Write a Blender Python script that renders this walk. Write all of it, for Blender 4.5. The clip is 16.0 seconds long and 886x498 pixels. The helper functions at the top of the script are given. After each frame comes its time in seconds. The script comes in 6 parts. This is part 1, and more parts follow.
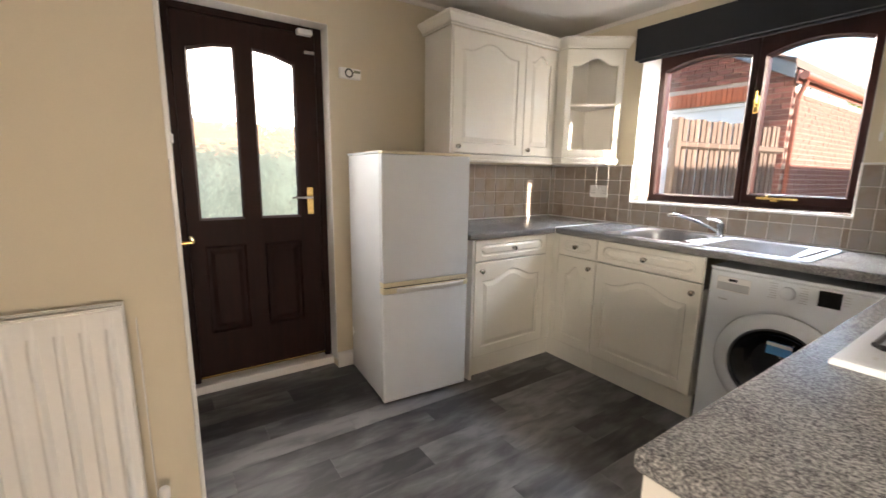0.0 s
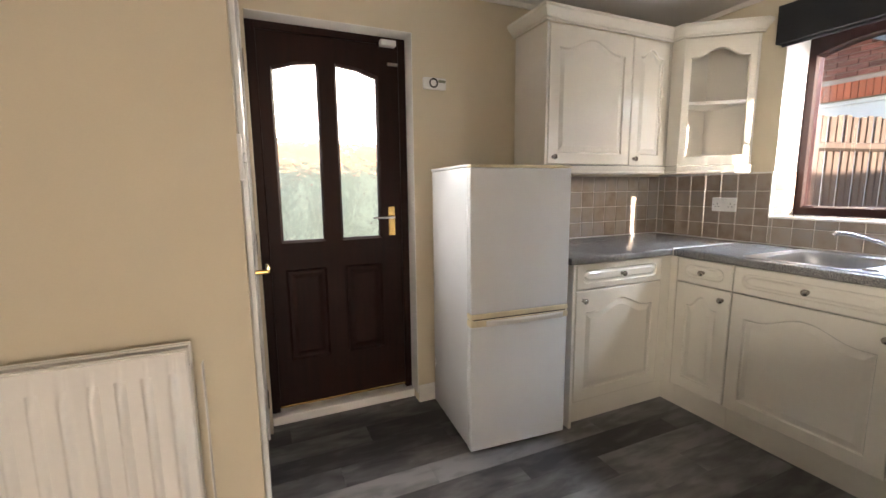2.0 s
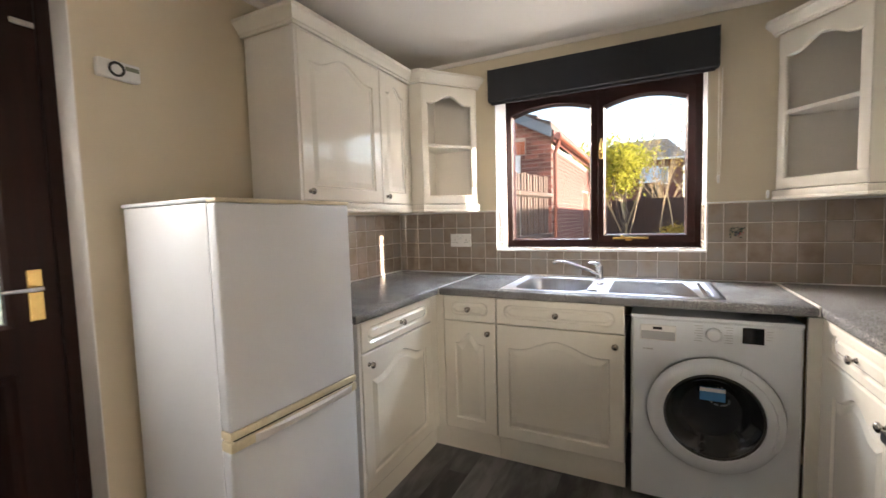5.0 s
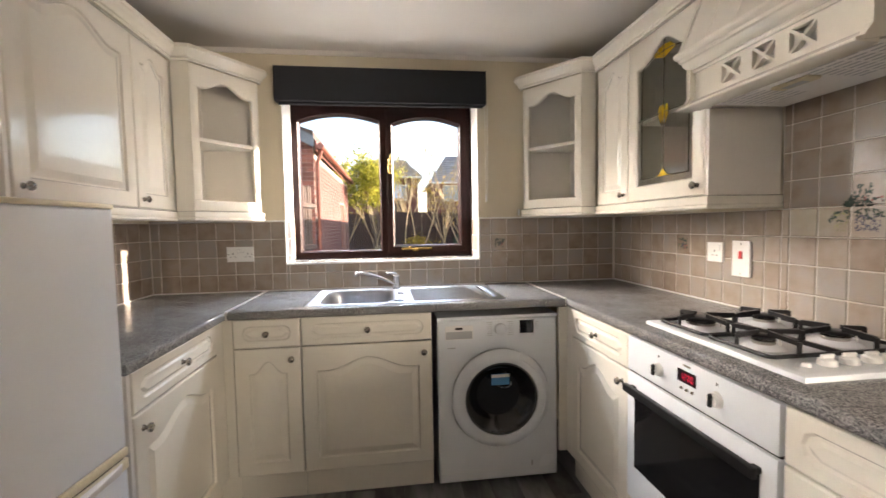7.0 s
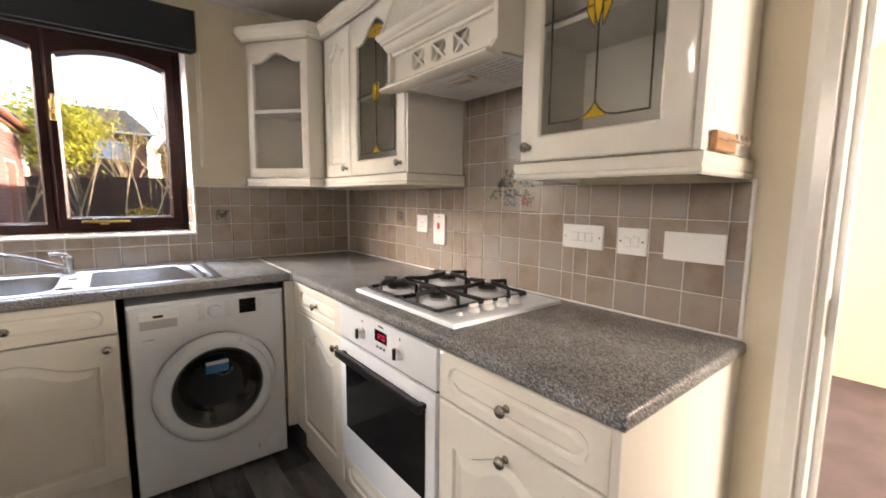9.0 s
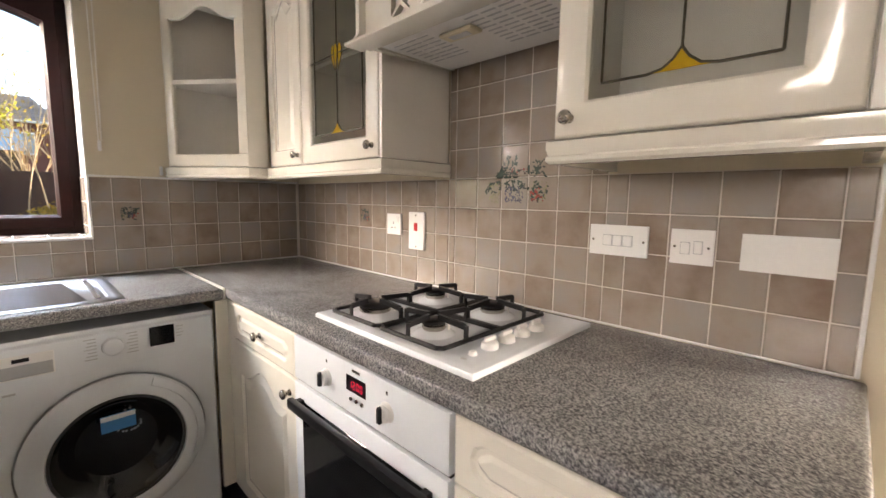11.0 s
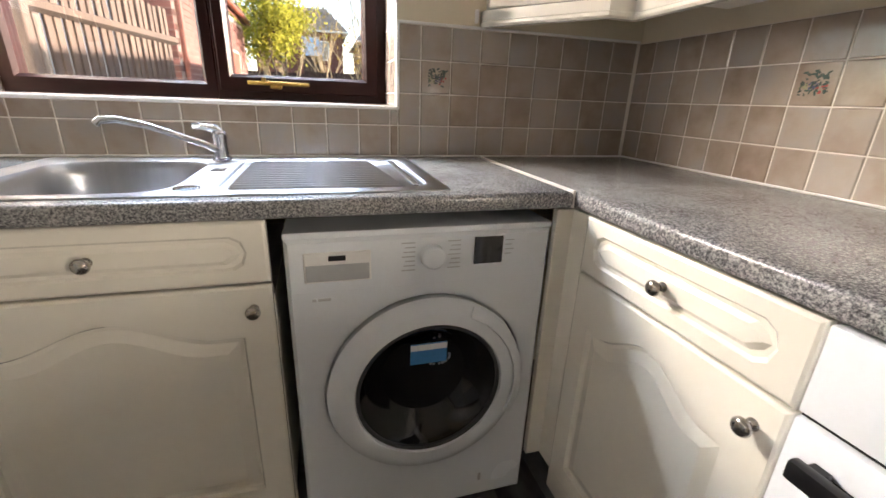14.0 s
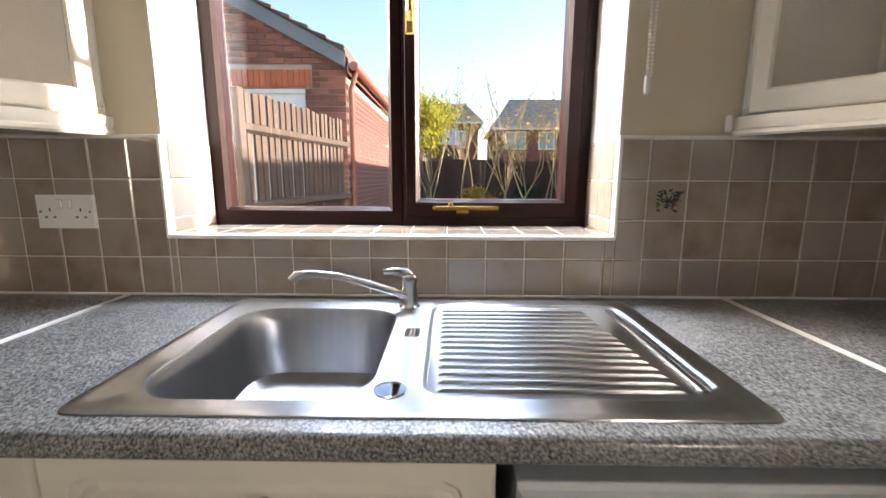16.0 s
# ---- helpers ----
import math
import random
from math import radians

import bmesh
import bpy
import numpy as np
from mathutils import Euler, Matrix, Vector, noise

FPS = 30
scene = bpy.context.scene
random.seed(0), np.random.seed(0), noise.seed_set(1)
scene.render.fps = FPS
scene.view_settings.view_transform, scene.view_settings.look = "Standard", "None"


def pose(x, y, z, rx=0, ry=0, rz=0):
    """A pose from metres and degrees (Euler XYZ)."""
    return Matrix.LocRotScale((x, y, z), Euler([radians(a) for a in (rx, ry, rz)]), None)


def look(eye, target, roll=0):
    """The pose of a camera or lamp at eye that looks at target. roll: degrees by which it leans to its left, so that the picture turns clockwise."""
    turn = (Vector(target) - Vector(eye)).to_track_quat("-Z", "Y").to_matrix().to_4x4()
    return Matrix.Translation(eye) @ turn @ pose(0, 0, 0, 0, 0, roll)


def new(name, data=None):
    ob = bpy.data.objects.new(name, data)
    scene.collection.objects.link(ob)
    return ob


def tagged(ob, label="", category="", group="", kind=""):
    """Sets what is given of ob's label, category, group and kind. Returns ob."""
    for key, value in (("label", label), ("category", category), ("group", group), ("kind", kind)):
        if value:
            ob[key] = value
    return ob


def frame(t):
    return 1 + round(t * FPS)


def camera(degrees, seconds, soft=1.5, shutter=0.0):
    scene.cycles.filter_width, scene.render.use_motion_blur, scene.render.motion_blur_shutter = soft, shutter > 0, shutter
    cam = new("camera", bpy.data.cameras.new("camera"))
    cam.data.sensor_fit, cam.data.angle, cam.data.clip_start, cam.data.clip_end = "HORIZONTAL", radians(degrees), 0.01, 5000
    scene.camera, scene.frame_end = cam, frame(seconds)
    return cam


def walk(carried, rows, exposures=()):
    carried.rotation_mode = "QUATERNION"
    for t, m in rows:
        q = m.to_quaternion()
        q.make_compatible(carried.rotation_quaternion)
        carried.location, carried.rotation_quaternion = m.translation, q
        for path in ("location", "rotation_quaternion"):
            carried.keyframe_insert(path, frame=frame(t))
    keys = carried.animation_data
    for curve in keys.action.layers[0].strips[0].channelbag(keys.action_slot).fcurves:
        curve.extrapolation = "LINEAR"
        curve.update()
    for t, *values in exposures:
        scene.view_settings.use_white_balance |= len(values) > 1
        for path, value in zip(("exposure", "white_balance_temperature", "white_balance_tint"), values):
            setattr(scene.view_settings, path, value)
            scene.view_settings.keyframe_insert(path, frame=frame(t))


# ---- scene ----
cam = camera(93.5, 16.0, shutter=0.3)
PATH = [
    (0, (2.462, -2.749, 1.245), (0.832, -1.647, 0.888), 0.9),
    (0.5, (2.402, -2.803, 1.231), (0.68, -1.849, 0.874), 1.3),
    (1, (2.378, -2.82, 1.23), (0.619, -1.935, 0.881), 1.0),
    (1.5, (2.326, -2.792, 1.247), (0.534, -1.962, 0.928), 0.3),
    (2, (2.188, -2.679, 1.248), (0.374, -1.887, 0.961), -0.6),
    (2.5, (2.051, -2.565, 1.256), (0.254, -1.727, 0.99), -1.3),
    (3, (1.894, -2.57, 1.259), (0.201, -1.531, 1.026), -1.5),
    (3.5, (1.784, -2.632, 1.263), (0.24, -1.377, 1.058), -1.8),
    (4, (1.752, -2.626, 1.261), (0.403, -1.161, 1.077), -1.7),
    (4.2, (1.744, -2.625, 1.261), (0.482, -1.083, 1.088), -1.5),
    (6.3, (1.394, -2.521, 1.285), (1.216, -0.532, 1.172), -1.9),
    (6.5, (1.368, -2.533, 1.278), (1.319, -0.536, 1.167), -1.6),
    (7, (1.356, -2.554, 1.276), (1.605, -0.573, 1.165), -1.0),
    (7.5, (1.394, -2.568, 1.278), (1.921, -0.641, 1.168), -0.6),
    (8, (1.449, -2.581, 1.28), (2.245, -0.75, 1.159), -0.2),
    (8.5, (1.501, -2.591, 1.278), (2.544, -0.891, 1.124), 0.2),
    (9, (1.552, -2.598, 1.265), (2.787, -1.043, 1.026), 0.6),
    (9.2, (1.565, -2.596, 1.25), (2.85, -1.095, 0.944), 0.7),
    (11.3, (1.703, -2.146, 1.246), (3.17, -0.801, 1.052), 1.2),
    (11.5, (1.685, -2.098, 1.273), (3.193, -0.791, 1.142), 1.2),
    (12, (1.618, -1.997, 1.322), (3.178, -0.745, 1.323), 0.6),
    (12.5, (1.541, -1.882, 1.309), (2.954, -0.467, 1.293), 0.7),
    (13, (1.525, -1.735, 1.252), (2.636, -0.086, 1.031), 2.2),
    (13.5, (1.589, -1.57, 1.165), (2.365, 0.206, 0.671), 2.9),
    (14, (1.649, -1.433, 1.094), (2.191, 0.372, 0.425), 2.2),
    (14.5, (1.655, -1.441, 1.107), (2.015, 0.402, 0.417), 1.2),
    (15, (1.558, -1.434, 1.224), (1.724, 0.479, 0.664), 0.5),
    (15.5, (1.511, -1.245, 1.232), (1.565, 0.701, 0.774), 0.5),
    (16, (1.477, -1.077, 1.222), (1.451, 0.894, 0.882), 0.2),
]
walk(cam, [(t, look(eye, target, roll)) for t, eye, target, roll in PATH], [(0, 2.75, 6400, 16), (4, 2.7, 6350, 16), (7, 2.7, 6500, 17), (9, 2.65, 6500, 18), (11.5, 2.7, 6500, 18), (13.5, 2.65, 6350, 16), (15, 2.65, 6350, 16), (16, 2.25, 6350, 16)])
# ==== built place ====

# ---------- world, sun, exposure ----------
SUN_EL, SUN_TAN = 13.0, 0.30
world = bpy.data.worlds.new("sky")
scene.world = world
world.use_nodes = True
wn = world.node_tree
sky = wn.nodes.new("ShaderNodeTexSky")
sky.sky_type, sky.sun_disc = "NISHITA", False
sky.sun_elevation = radians(SUN_EL)
sky.sun_rotation = radians(90) - math.atan(SUN_TAN)
sky.air_density, sky.dust_density, sky.ozone_density = 1.0, 0.6, 1.0
wn.links.new(sky.outputs[0], wn.nodes["Background"].inputs[0])
wn.nodes["Background"].inputs[1].default_value = 0.105

sun_data = bpy.data.lights.new("sun", "SUN")
sun_data.energy, sun_data.angle, sun_data.color = 5.0, radians(0.6), (1.0, 0.86, 0.68)
sun = new("sun", sun_data)
away = Vector((1, SUN_TAN, 0)).normalized() * math.cos(radians(SUN_EL)) + Vector((0, 0, math.sin(radians(SUN_EL))))
sun.matrix_world = look(away * 30, (0, 0, 0))


def sky_panel(name, eye, target, wide, high, watts, tint, spread=180):
    """Area lamp added to stand in for daylight."""
    data = bpy.data.lights.new(name, "AREA")
    data.shape, data.size, data.size_y, data.energy, data.color = "RECTANGLE", wide, high, watts, tint
    data.spread = radians(spread)
    ob = new(name, data)
    ob.matrix_world = look(eye, target)
    return ob


sky_panel("kitchen_window_daylight", (1.325, 0.46, 2.27), (1.325, -1.6, 0.75), 1.10, 0.36, 18, (0.74, 0.87, 1.0))
sky_panel("back_door_daylight", (-0.50, -2.315, 1.84), (2.6, -2.05, 0.75), 0.85, 0.60, 3.6, (1.0, 0.90, 0.78), 110)
sky_panel("lounge_window_daylight", (4.3, 0.12, 1.3), (4.3, -3, 0.9), 1.6, 1.8, 18, (1.0, 0.88, 0.76))

# added fill lamp before the closed lounge wall, brightens fridge and radiator
sky_panel("lounge_east_fill", (5.62, -2.60, 1.05), (0.3, -2.55, 0.6), 1.4, 1.2, 10.0, (1.0, 0.93, 0.80))
# added fill lamp in an unseen opening, brightens the worktop's end
sky_panel("lounge_south_fill", (4.25, -5.12, 1.40), (2.45, -2.35, 0.70), 1.25, 0.95, 38, (1.0, 0.88, 0.70))
# warm fill lamp added outdoors to brighten the east wall's tiles
sky_panel("garden_fill", (-1.5, 2.0, 3.15), (2.8, -0.9, 1.2), 2.4, 0.8, 130, (1.0, 0.86, 0.68))

# ---------- geometry helpers ----------


def part(name, bm, material, parent=None, label="", smooth=False, crisp=38):
    """Links a bmesh as one mesh object, under a thing or a part."""
    me = bpy.data.meshes.new(name)
    bmesh.ops.recalc_face_normals(bm, faces=bm.faces)
    bm.to_mesh(me)
    bm.free()
    for poly in me.polygons:
        poly.use_smooth = smooth
    if smooth:
        me.set_sharp_from_angle(angle=radians(crisp))
    mats = material if isinstance(material, (list, tuple)) else [material]
    for m in mats:
        me.materials.append(m)
    ob = new(name, me)
    if parent is not None:
        ob.parent = parent
    if label:
        ob["label"] = label
    return ob


def thing(name, m, label, category, group="", kind=""):
    ob = new(name)
    ob.empty_display_size = 0.1
    ob.matrix_basis = m
    return tagged(ob, label, category, group, kind)


def solo(name, bm, material, label, category, m=None, group="", kind="", smooth=False):
    ob = part(name, bm, material, None, "", smooth)
    if m is not None:
        ob.matrix_basis = m
    return tagged(ob, label, category, group, kind)


def box(bm, x0, x1, y0, y1, z0, z1, bevel=0.0, seg=1):
    vs = [bm.verts.new((x, y, z)) for x in (x0, x1) for y in (y0, y1) for z in (z0, z1)]
    fs = [bm.faces.new([vs[i] for i in f]) for f in
          ((0, 1, 3, 2), (4, 6, 7, 5), (0, 4, 5, 1), (2, 3, 7, 6), (0, 2, 6, 4), (1, 5, 7, 3))]
    if bevel:
        es = list({e for f in fs for e in f.edges})
        bmesh.ops.bevel(bm, geom=es, offset=bevel, segments=seg, affect="EDGES", profile=0.6)
    return bm


def boxed(x0, x1, y0, y1, z0, z1, bevel=0.0, seg=1):
    return box(bmesh.new(), x0, x1, y0, y1, z0, z1, bevel, seg)


def ring(bm, pts):
    return [bm.verts.new(p) for p in pts]


def bridge(bm, a, b):
    n = len(a)
    for i in range(n):
        bm.faces.new((a[i], a[(i + 1) % n], b[(i + 1) % n], b[i]))


def between(bm, *loops):
    """Fills the flat face between closed loops of vertices."""
    es = []
    for vs in loops:
        for i in range(len(vs)):
            e = bm.edges.get((vs[i], vs[(i + 1) % len(vs)])) or bm.edges.new((vs[i], vs[(i + 1) % len(vs)]))
            es.append(e)
    bmesh.ops.triangle_fill(bm, edges=es, use_beauty=True)


def lathe(bm, profile, m=None, seg=24):
    """Turns a profile of (radius, height) round z, then moves it by m."""
    m = m or Matrix()
    prev = None
    for r, h in profile:
        if r < 1e-6:
            cur = [bm.verts.new(m @ Vector((0, 0, h)))]
        else:
            cur = [bm.verts.new(m @ Vector((r * math.cos(2 * math.pi * i / seg), r * math.sin(2 * math.pi * i / seg), h))) for i in range(seg)]
        if prev:
            for i in range(seg):
                j = (i + 1) % seg
                if len(prev) == 1 and len(cur) > 1:
                    bm.faces.new((prev[0], cur[i], cur[j]))
                elif len(cur) == 1 and len(prev) > 1:
                    bm.faces.new((prev[i], prev[j], cur[0]))
                elif len(cur) > 1:
                    bm.faces.new((prev[i], prev[j], cur[j], cur[i]))
        prev = cur
    return bm


def tube(bm, pts, r, seg=10, cap=True):
    """A round bar along points; r may be one radius or one per point."""
    pts = [Vector(p) for p in pts]
    rs = r if isinstance(r, (list, tuple)) else [r] * len(pts)
    loops, side = [], None
    for i, p in enumerate(pts):
        d = (pts[min(i + 1, len(pts) - 1)] - pts[max(i - 1, 0)]).normalized()
        if side is None:
            side = d.orthogonal().normalized()
        side = (side - d * side.dot(d)).normalized()
        up = d.cross(side)
        loops.append([bm.verts.new(p + rs[i] * (math.cos(2 * math.pi * k / seg) * side + math.sin(2 * math.pi * k / seg) * up)) for k in range(seg)])
    for a, b in zip(loops, loops[1:]):
        bridge(bm, a, b)
    if cap:
        bm.faces.new(loops[0])
        bm.faces.new(loops[-1])
    return bm


def sweep(bm, path, profile, z, closed=False):
    """Runs a moulding (out, up) along a level line; out is to the line's right. Mitred at the turns."""
    pts = [Vector((p[0], p[1])) for p in path]
    loops = []
    for i, p in enumerate(pts):
        dirs = []
        if i > 0:
            dirs.append((p - pts[i - 1]).normalized())
        if i < len(pts) - 1:
            dirs.append((pts[i + 1] - p).normalized())
        ns = [Vector((d.y, -d.x)) for d in dirs]
        n = sum(ns, Vector((0, 0))).normalized()
        n /= max(0.3, n.dot(ns[0]))
        loops.append([bm.verts.new((p.x + n.x * o, p.y + n.y * o, z + u)) for o, u in profile])
    for a, b in zip(loops, loops[1:]):
        bridge(bm, a, b)
    bm.faces.new(loops[0])
    bm.faces.new(loops[-1])
    return bm


# ---------- materials ----------


def surface(name, base, rough=0.5, metal=0.0, vary=0.08, scale=6.0, fine=90.0, bump=0.03, coat=0.0, rnd=0.0, rvary=0.08, dark=None, spec=0.5, stretch=(1, 1, 1)):
    """A painted, moulded or stone-like surface: colour shifts at two scales, uneven gloss and fine relief."""
    m = bpy.data.materials.new(name)
    m.use_nodes = True
    nt, ln = m.node_tree, m.node_tree.links.new
    p = nt.nodes["Principled BSDF"]
    tc = nt.nodes.new("ShaderNodeTexCoord")
    mp = nt.nodes.new("ShaderNodeMapping")
    mp.inputs["Scale"].default_value = stretch
    ln(tc.outputs["Object"], mp.inputs[0])
    big = nt.nodes.new("ShaderNodeTexNoise")
    big.inputs["Scale"].default_value, big.inputs["Detail"].default_value = scale, 5
    small = nt.nodes.new("ShaderNodeTexNoise")
    small.inputs["Scale"].default_value, small.inputs["Detail"].default_value = fine, 3
    ln(mp.outputs[0], big.inputs["Vector"])
    ln(mp.outputs[0], small.inputs["Vector"])
    add = nt.nodes.new("ShaderNodeMath")
    add.operation = "MULTIPLY_ADD"
    add.inputs[1].default_value = 0.35
    ln(small.outputs[0], add.inputs[0])
    ln(big.outputs[0], add.inputs[2])
    ramp = nt.nodes.new("ShaderNodeValToRGB")
    lo = dark or tuple(c * (1 - 2.2 * vary) for c in base)
    hi = tuple(min(1, c * (1 + vary)) for c in base)
    ramp.color_ramp.elements[0].position, ramp.color_ramp.elements[1].position = 0.42, 0.92
    ramp.color_ramp.elements[0].color, ramp.color_ramp.elements[1].color = (*lo, 1), (*hi, 1)
    ln(add.outputs[0], ramp.inputs[0])
    out = ramp.outputs[0]
    if rnd:
        info = nt.nodes.new("ShaderNodeObjectInfo")
        hsv = nt.nodes.new("ShaderNodeHueSaturation")
        mr = nt.nodes.new("ShaderNodeMapRange")
        mr.inputs[3].default_value, mr.inputs[4].default_value = 1 - rnd, 1 + rnd
        ln(info.outputs["Random"], mr.inputs[0])
        ln(mr.outputs[0], hsv.inputs["Value"])
        ln(out, hsv.inputs["Color"])
        out = hsv.outputs[0]
    ln(out, p.inputs["Base Color"])
    rr = nt.nodes.new("ShaderNodeMapRange")
    rr.inputs[3].default_value, rr.inputs[4].default_value = max(0.02, rough - rvary), min(1, rough + rvary)
    ln(big.outputs[0], rr.inputs[0])
    ln(rr.outputs[0], p.inputs["Roughness"])
    p.inputs["Metallic"].default_value = metal
    p.inputs["Coat Weight"].default_value = coat
    p.inputs["Coat Roughness"].default_value = 0.06
    p.inputs["Specular IOR Level"].default_value = spec
    if bump:
        b = nt.nodes.new("ShaderNodeBump")
        b.inputs["Strength"].default_value, b.inputs["Distance"].default_value = bump, 0.004
        ln(add.outputs[0], b.inputs["Height"])
        ln(b.outputs[0], p.inputs["Normal"])
    return m


def glass(name, tint=(1, 1, 1), rough=0.0, bump=0.0, bscale=30.0):
    m = bpy.data.materials.new(name)
    m.use_nodes = True
    nt, ln = m.node_tree, m.node_tree.links.new
    p = nt.nodes["Principled BSDF"]
    p.inputs["Base Color"].default_value = (*tint, 1)
    p.inputs["Roughness"].default_value = rough
    p.inputs["Transmission Weight"].default_value = 1.0
    p.inputs["IOR"].default_value = 1.45
    if bump:
        tc = nt.nodes.new("ShaderNodeTexCoord")
        v = nt.nodes.new("ShaderNodeTexVoronoi")
        v.feature = "SMOOTH_F1"
        v.inputs["Scale"].default_value = bscale
        ns = nt.nodes.new("ShaderNodeTexNoise")
        ns.inputs["Scale"].default_value = bscale * 0.5
        mixv = nt.nodes.new("ShaderNodeVectorMath")
        ln(tc.outputs["Object"], ns.inputs["Vector"])
        sc = nt.nodes.new("ShaderNodeVectorMath")
        sc.operation = "SCALE"
        sc.inputs["Scale"].default_value = 0.08
        ln(ns.outputs["Color"], sc.inputs[0])
        ln(tc.outputs["Object"], mixv.inputs[0])
        ln(sc.outputs[0], mixv.inputs[1])
        ln(mixv.outputs[0], v.inputs["Vector"])
        b = nt.nodes.new("ShaderNodeBump")
        b.inputs["Strength"].default_value, b.inputs["Distance"].default_value = bump, 0.01
        ln(v.outputs["Distance"], b.inputs["Height"])
        ln(b.outputs[0], p.inputs["Normal"])
    return m


def foliage(name, base):
    """Thin leaves: they scatter light back and let some through."""
    m = bpy.data.materials.new(name)
    m.use_nodes = True
    nt, ln = m.node_tree, m.node_tree.links.new
    nt.nodes.remove(nt.nodes["Principled BSDF"])
    geo = nt.nodes.new("ShaderNodeNewGeometry")
    hsv = nt.nodes.new("ShaderNodeHueSaturation")
    hsv.inputs["Color"].default_value = (*base, 1)
    mr_ = nt.nodes.new("ShaderNodeMapRange")
    mr_.inputs[3].default_value, mr_.inputs[4].default_value = 0.55, 1.5
    ln(geo.outputs["Random Per Island"], mr_.inputs[0])
    ln(mr_.outputs[0], hsv.inputs["Value"])
    d, t, mix = nt.nodes.new("ShaderNodeBsdfDiffuse"), nt.nodes.new("ShaderNodeBsdfTranslucent"), nt.nodes.new("ShaderNodeMixShader")
    ln(hsv.outputs[0], d.inputs[0])
    ln(hsv.outputs[0], t.inputs[0])
    ln(d.outputs[0], mix.inputs[1])
    ln(t.outputs[0], mix.inputs[2])
    ln(mix.outputs[0], nt.nodes["Material Output"].inputs["Surface"])
    return m


def ramp_nodes(nt, src, stops):
    r = nt.nodes.new("ShaderNodeValToRGB")
    els = r.color_ramp.elements
    while len(els) < len(stops):
        els.new(0.5)
    for e, (pos, col) in zip(els, stops):
        e.position, e.color = pos, (*col, 1)
    nt.links.new(src, r.inputs[0])
    return r.outputs[0]


def speckle(name):
    """Grey granite-look laminate."""
    m = bpy.data.materials.new(name)
    m.use_nodes = True
    nt, ln = m.node_tree, m.node_tree.links.new
    p = nt.nodes["Principled BSDF"]
    tc = nt.nodes.new("ShaderNodeTexCoord")
    a = nt.nodes.new("ShaderNodeTexNoise")
    a.inputs["Scale"].default_value, a.inputs["Detail"].default_value, a.inputs["Roughness"].default_value = 230, 4, 0.75
    c = nt.nodes.new("ShaderNodeTexNoise")
    c.inputs["Scale"].default_value, c.inputs["Detail"].default_value = 9, 3
    ln(tc.outputs["Object"], a.inputs["Vector"])
    ln(tc.outputs["Object"], c.inputs["Vector"])
    add = nt.nodes.new("ShaderNodeMath")
    add.operation = "MULTIPLY_ADD"
    add.inputs[1].default_value = 0.12
    ln(c.outputs[0], add.inputs[0])
    ln(a.outputs[0], add.inputs[2])
    col = ramp_nodes(nt, add.outputs[0], [(0.44, (0.050, 0.050, 0.053)), (0.525, (0.14, 0.14, 0.145)), (0.59, (0.235, 0.235, 0.235)), (0.66, (0.39, 0.385, 0.375))])
    ln(col, p.inputs["Base Color"])
    p.inputs["Roughness"].default_value = 0.24
    b = nt.nodes.new("ShaderNodeBump")
    b.inputs["Strength"].default_value, b.inputs["Distance"].default_value = 0.05, 0.002
    ln(a.outputs[0], b.inputs["Height"])
    ln(b.outputs[0], p.inputs["Normal"])
    return m


def tile_material(name):
    """Glazed stoneware, mottled brown-grey, each tile a little different and softly wavy."""
    m = bpy.data.materials.new(name)
    m.use_nodes = True
    nt, ln = m.node_tree, m.node_tree.links.new
    p = nt.nodes["Principled BSDF"]
    tc = nt.nodes.new("ShaderNodeTexCoord")
    info = nt.nodes.new("ShaderNodeObjectInfo")
    off = nt.nodes.new("ShaderNodeVectorMath")
    off.operation = "MULTIPLY_ADD"
    off.inputs[1].default_value = (37, 91, 53)
    cmb = nt.nodes.new("ShaderNodeCombineXYZ")
    for i in range(3):
        ln(info.outputs["Random"], cmb.inputs[i])
    ln(cmb.outputs[0], off.inputs[0])
    ln(tc.outputs["Object"], off.inputs[2])
    a = nt.nodes.new("ShaderNodeTexNoise")
    a.inputs["Scale"].default_value, a.inputs["Detail"].default_value = 13, 4
    f = nt.nodes.new("ShaderNodeTexNoise")
    f.inputs["Scale"].default_value, f.inputs["Detail"].default_value = 120, 2
    ln(off.outputs[0], a.inputs["Vector"])
    ln(off.outputs[0], f.inputs["Vector"])
    s1 = nt.nodes.new("ShaderNodeMath")
    s1.operation = "MULTIPLY_ADD"
    s1.inputs[1].default_value = 0.34
    ln(info.outputs["Random"], s1.inputs[0])
    ln(a.outputs[0], s1.inputs[2])
    col = ramp_nodes(nt, s1.outputs[0], [(0.34, (0.225, 0.165, 0.125)), (0.52, (0.275, 0.222, 0.178)), (0.72, (0.315, 0.268, 0.225)), (0.94, (0.30, 0.275, 0.25))])
    ln(col, p.inputs["Base Color"])
    p.inputs["Roughness"].default_value = 0.13
    p.inputs["Specular IOR Level"].default_value = 0.6
    s2 = nt.nodes.new("ShaderNodeMath")
    s2.operation = "MULTIPLY_ADD"
    s2.inputs[1].default_value = 0.06
    ln(f.outputs[0], s2.inputs[0])
    ln(a.outputs[0], s2.inputs[2])
    b = nt.nodes.new("ShaderNodeBump")
    b.inputs["Strength"].default_value, b.inputs["Distance"].default_value = 0.13, 0.012
    ln(s2.outputs[0], b.inputs["Height"])
    ln(b.outputs[0], p.inputs["Normal"])
    return m


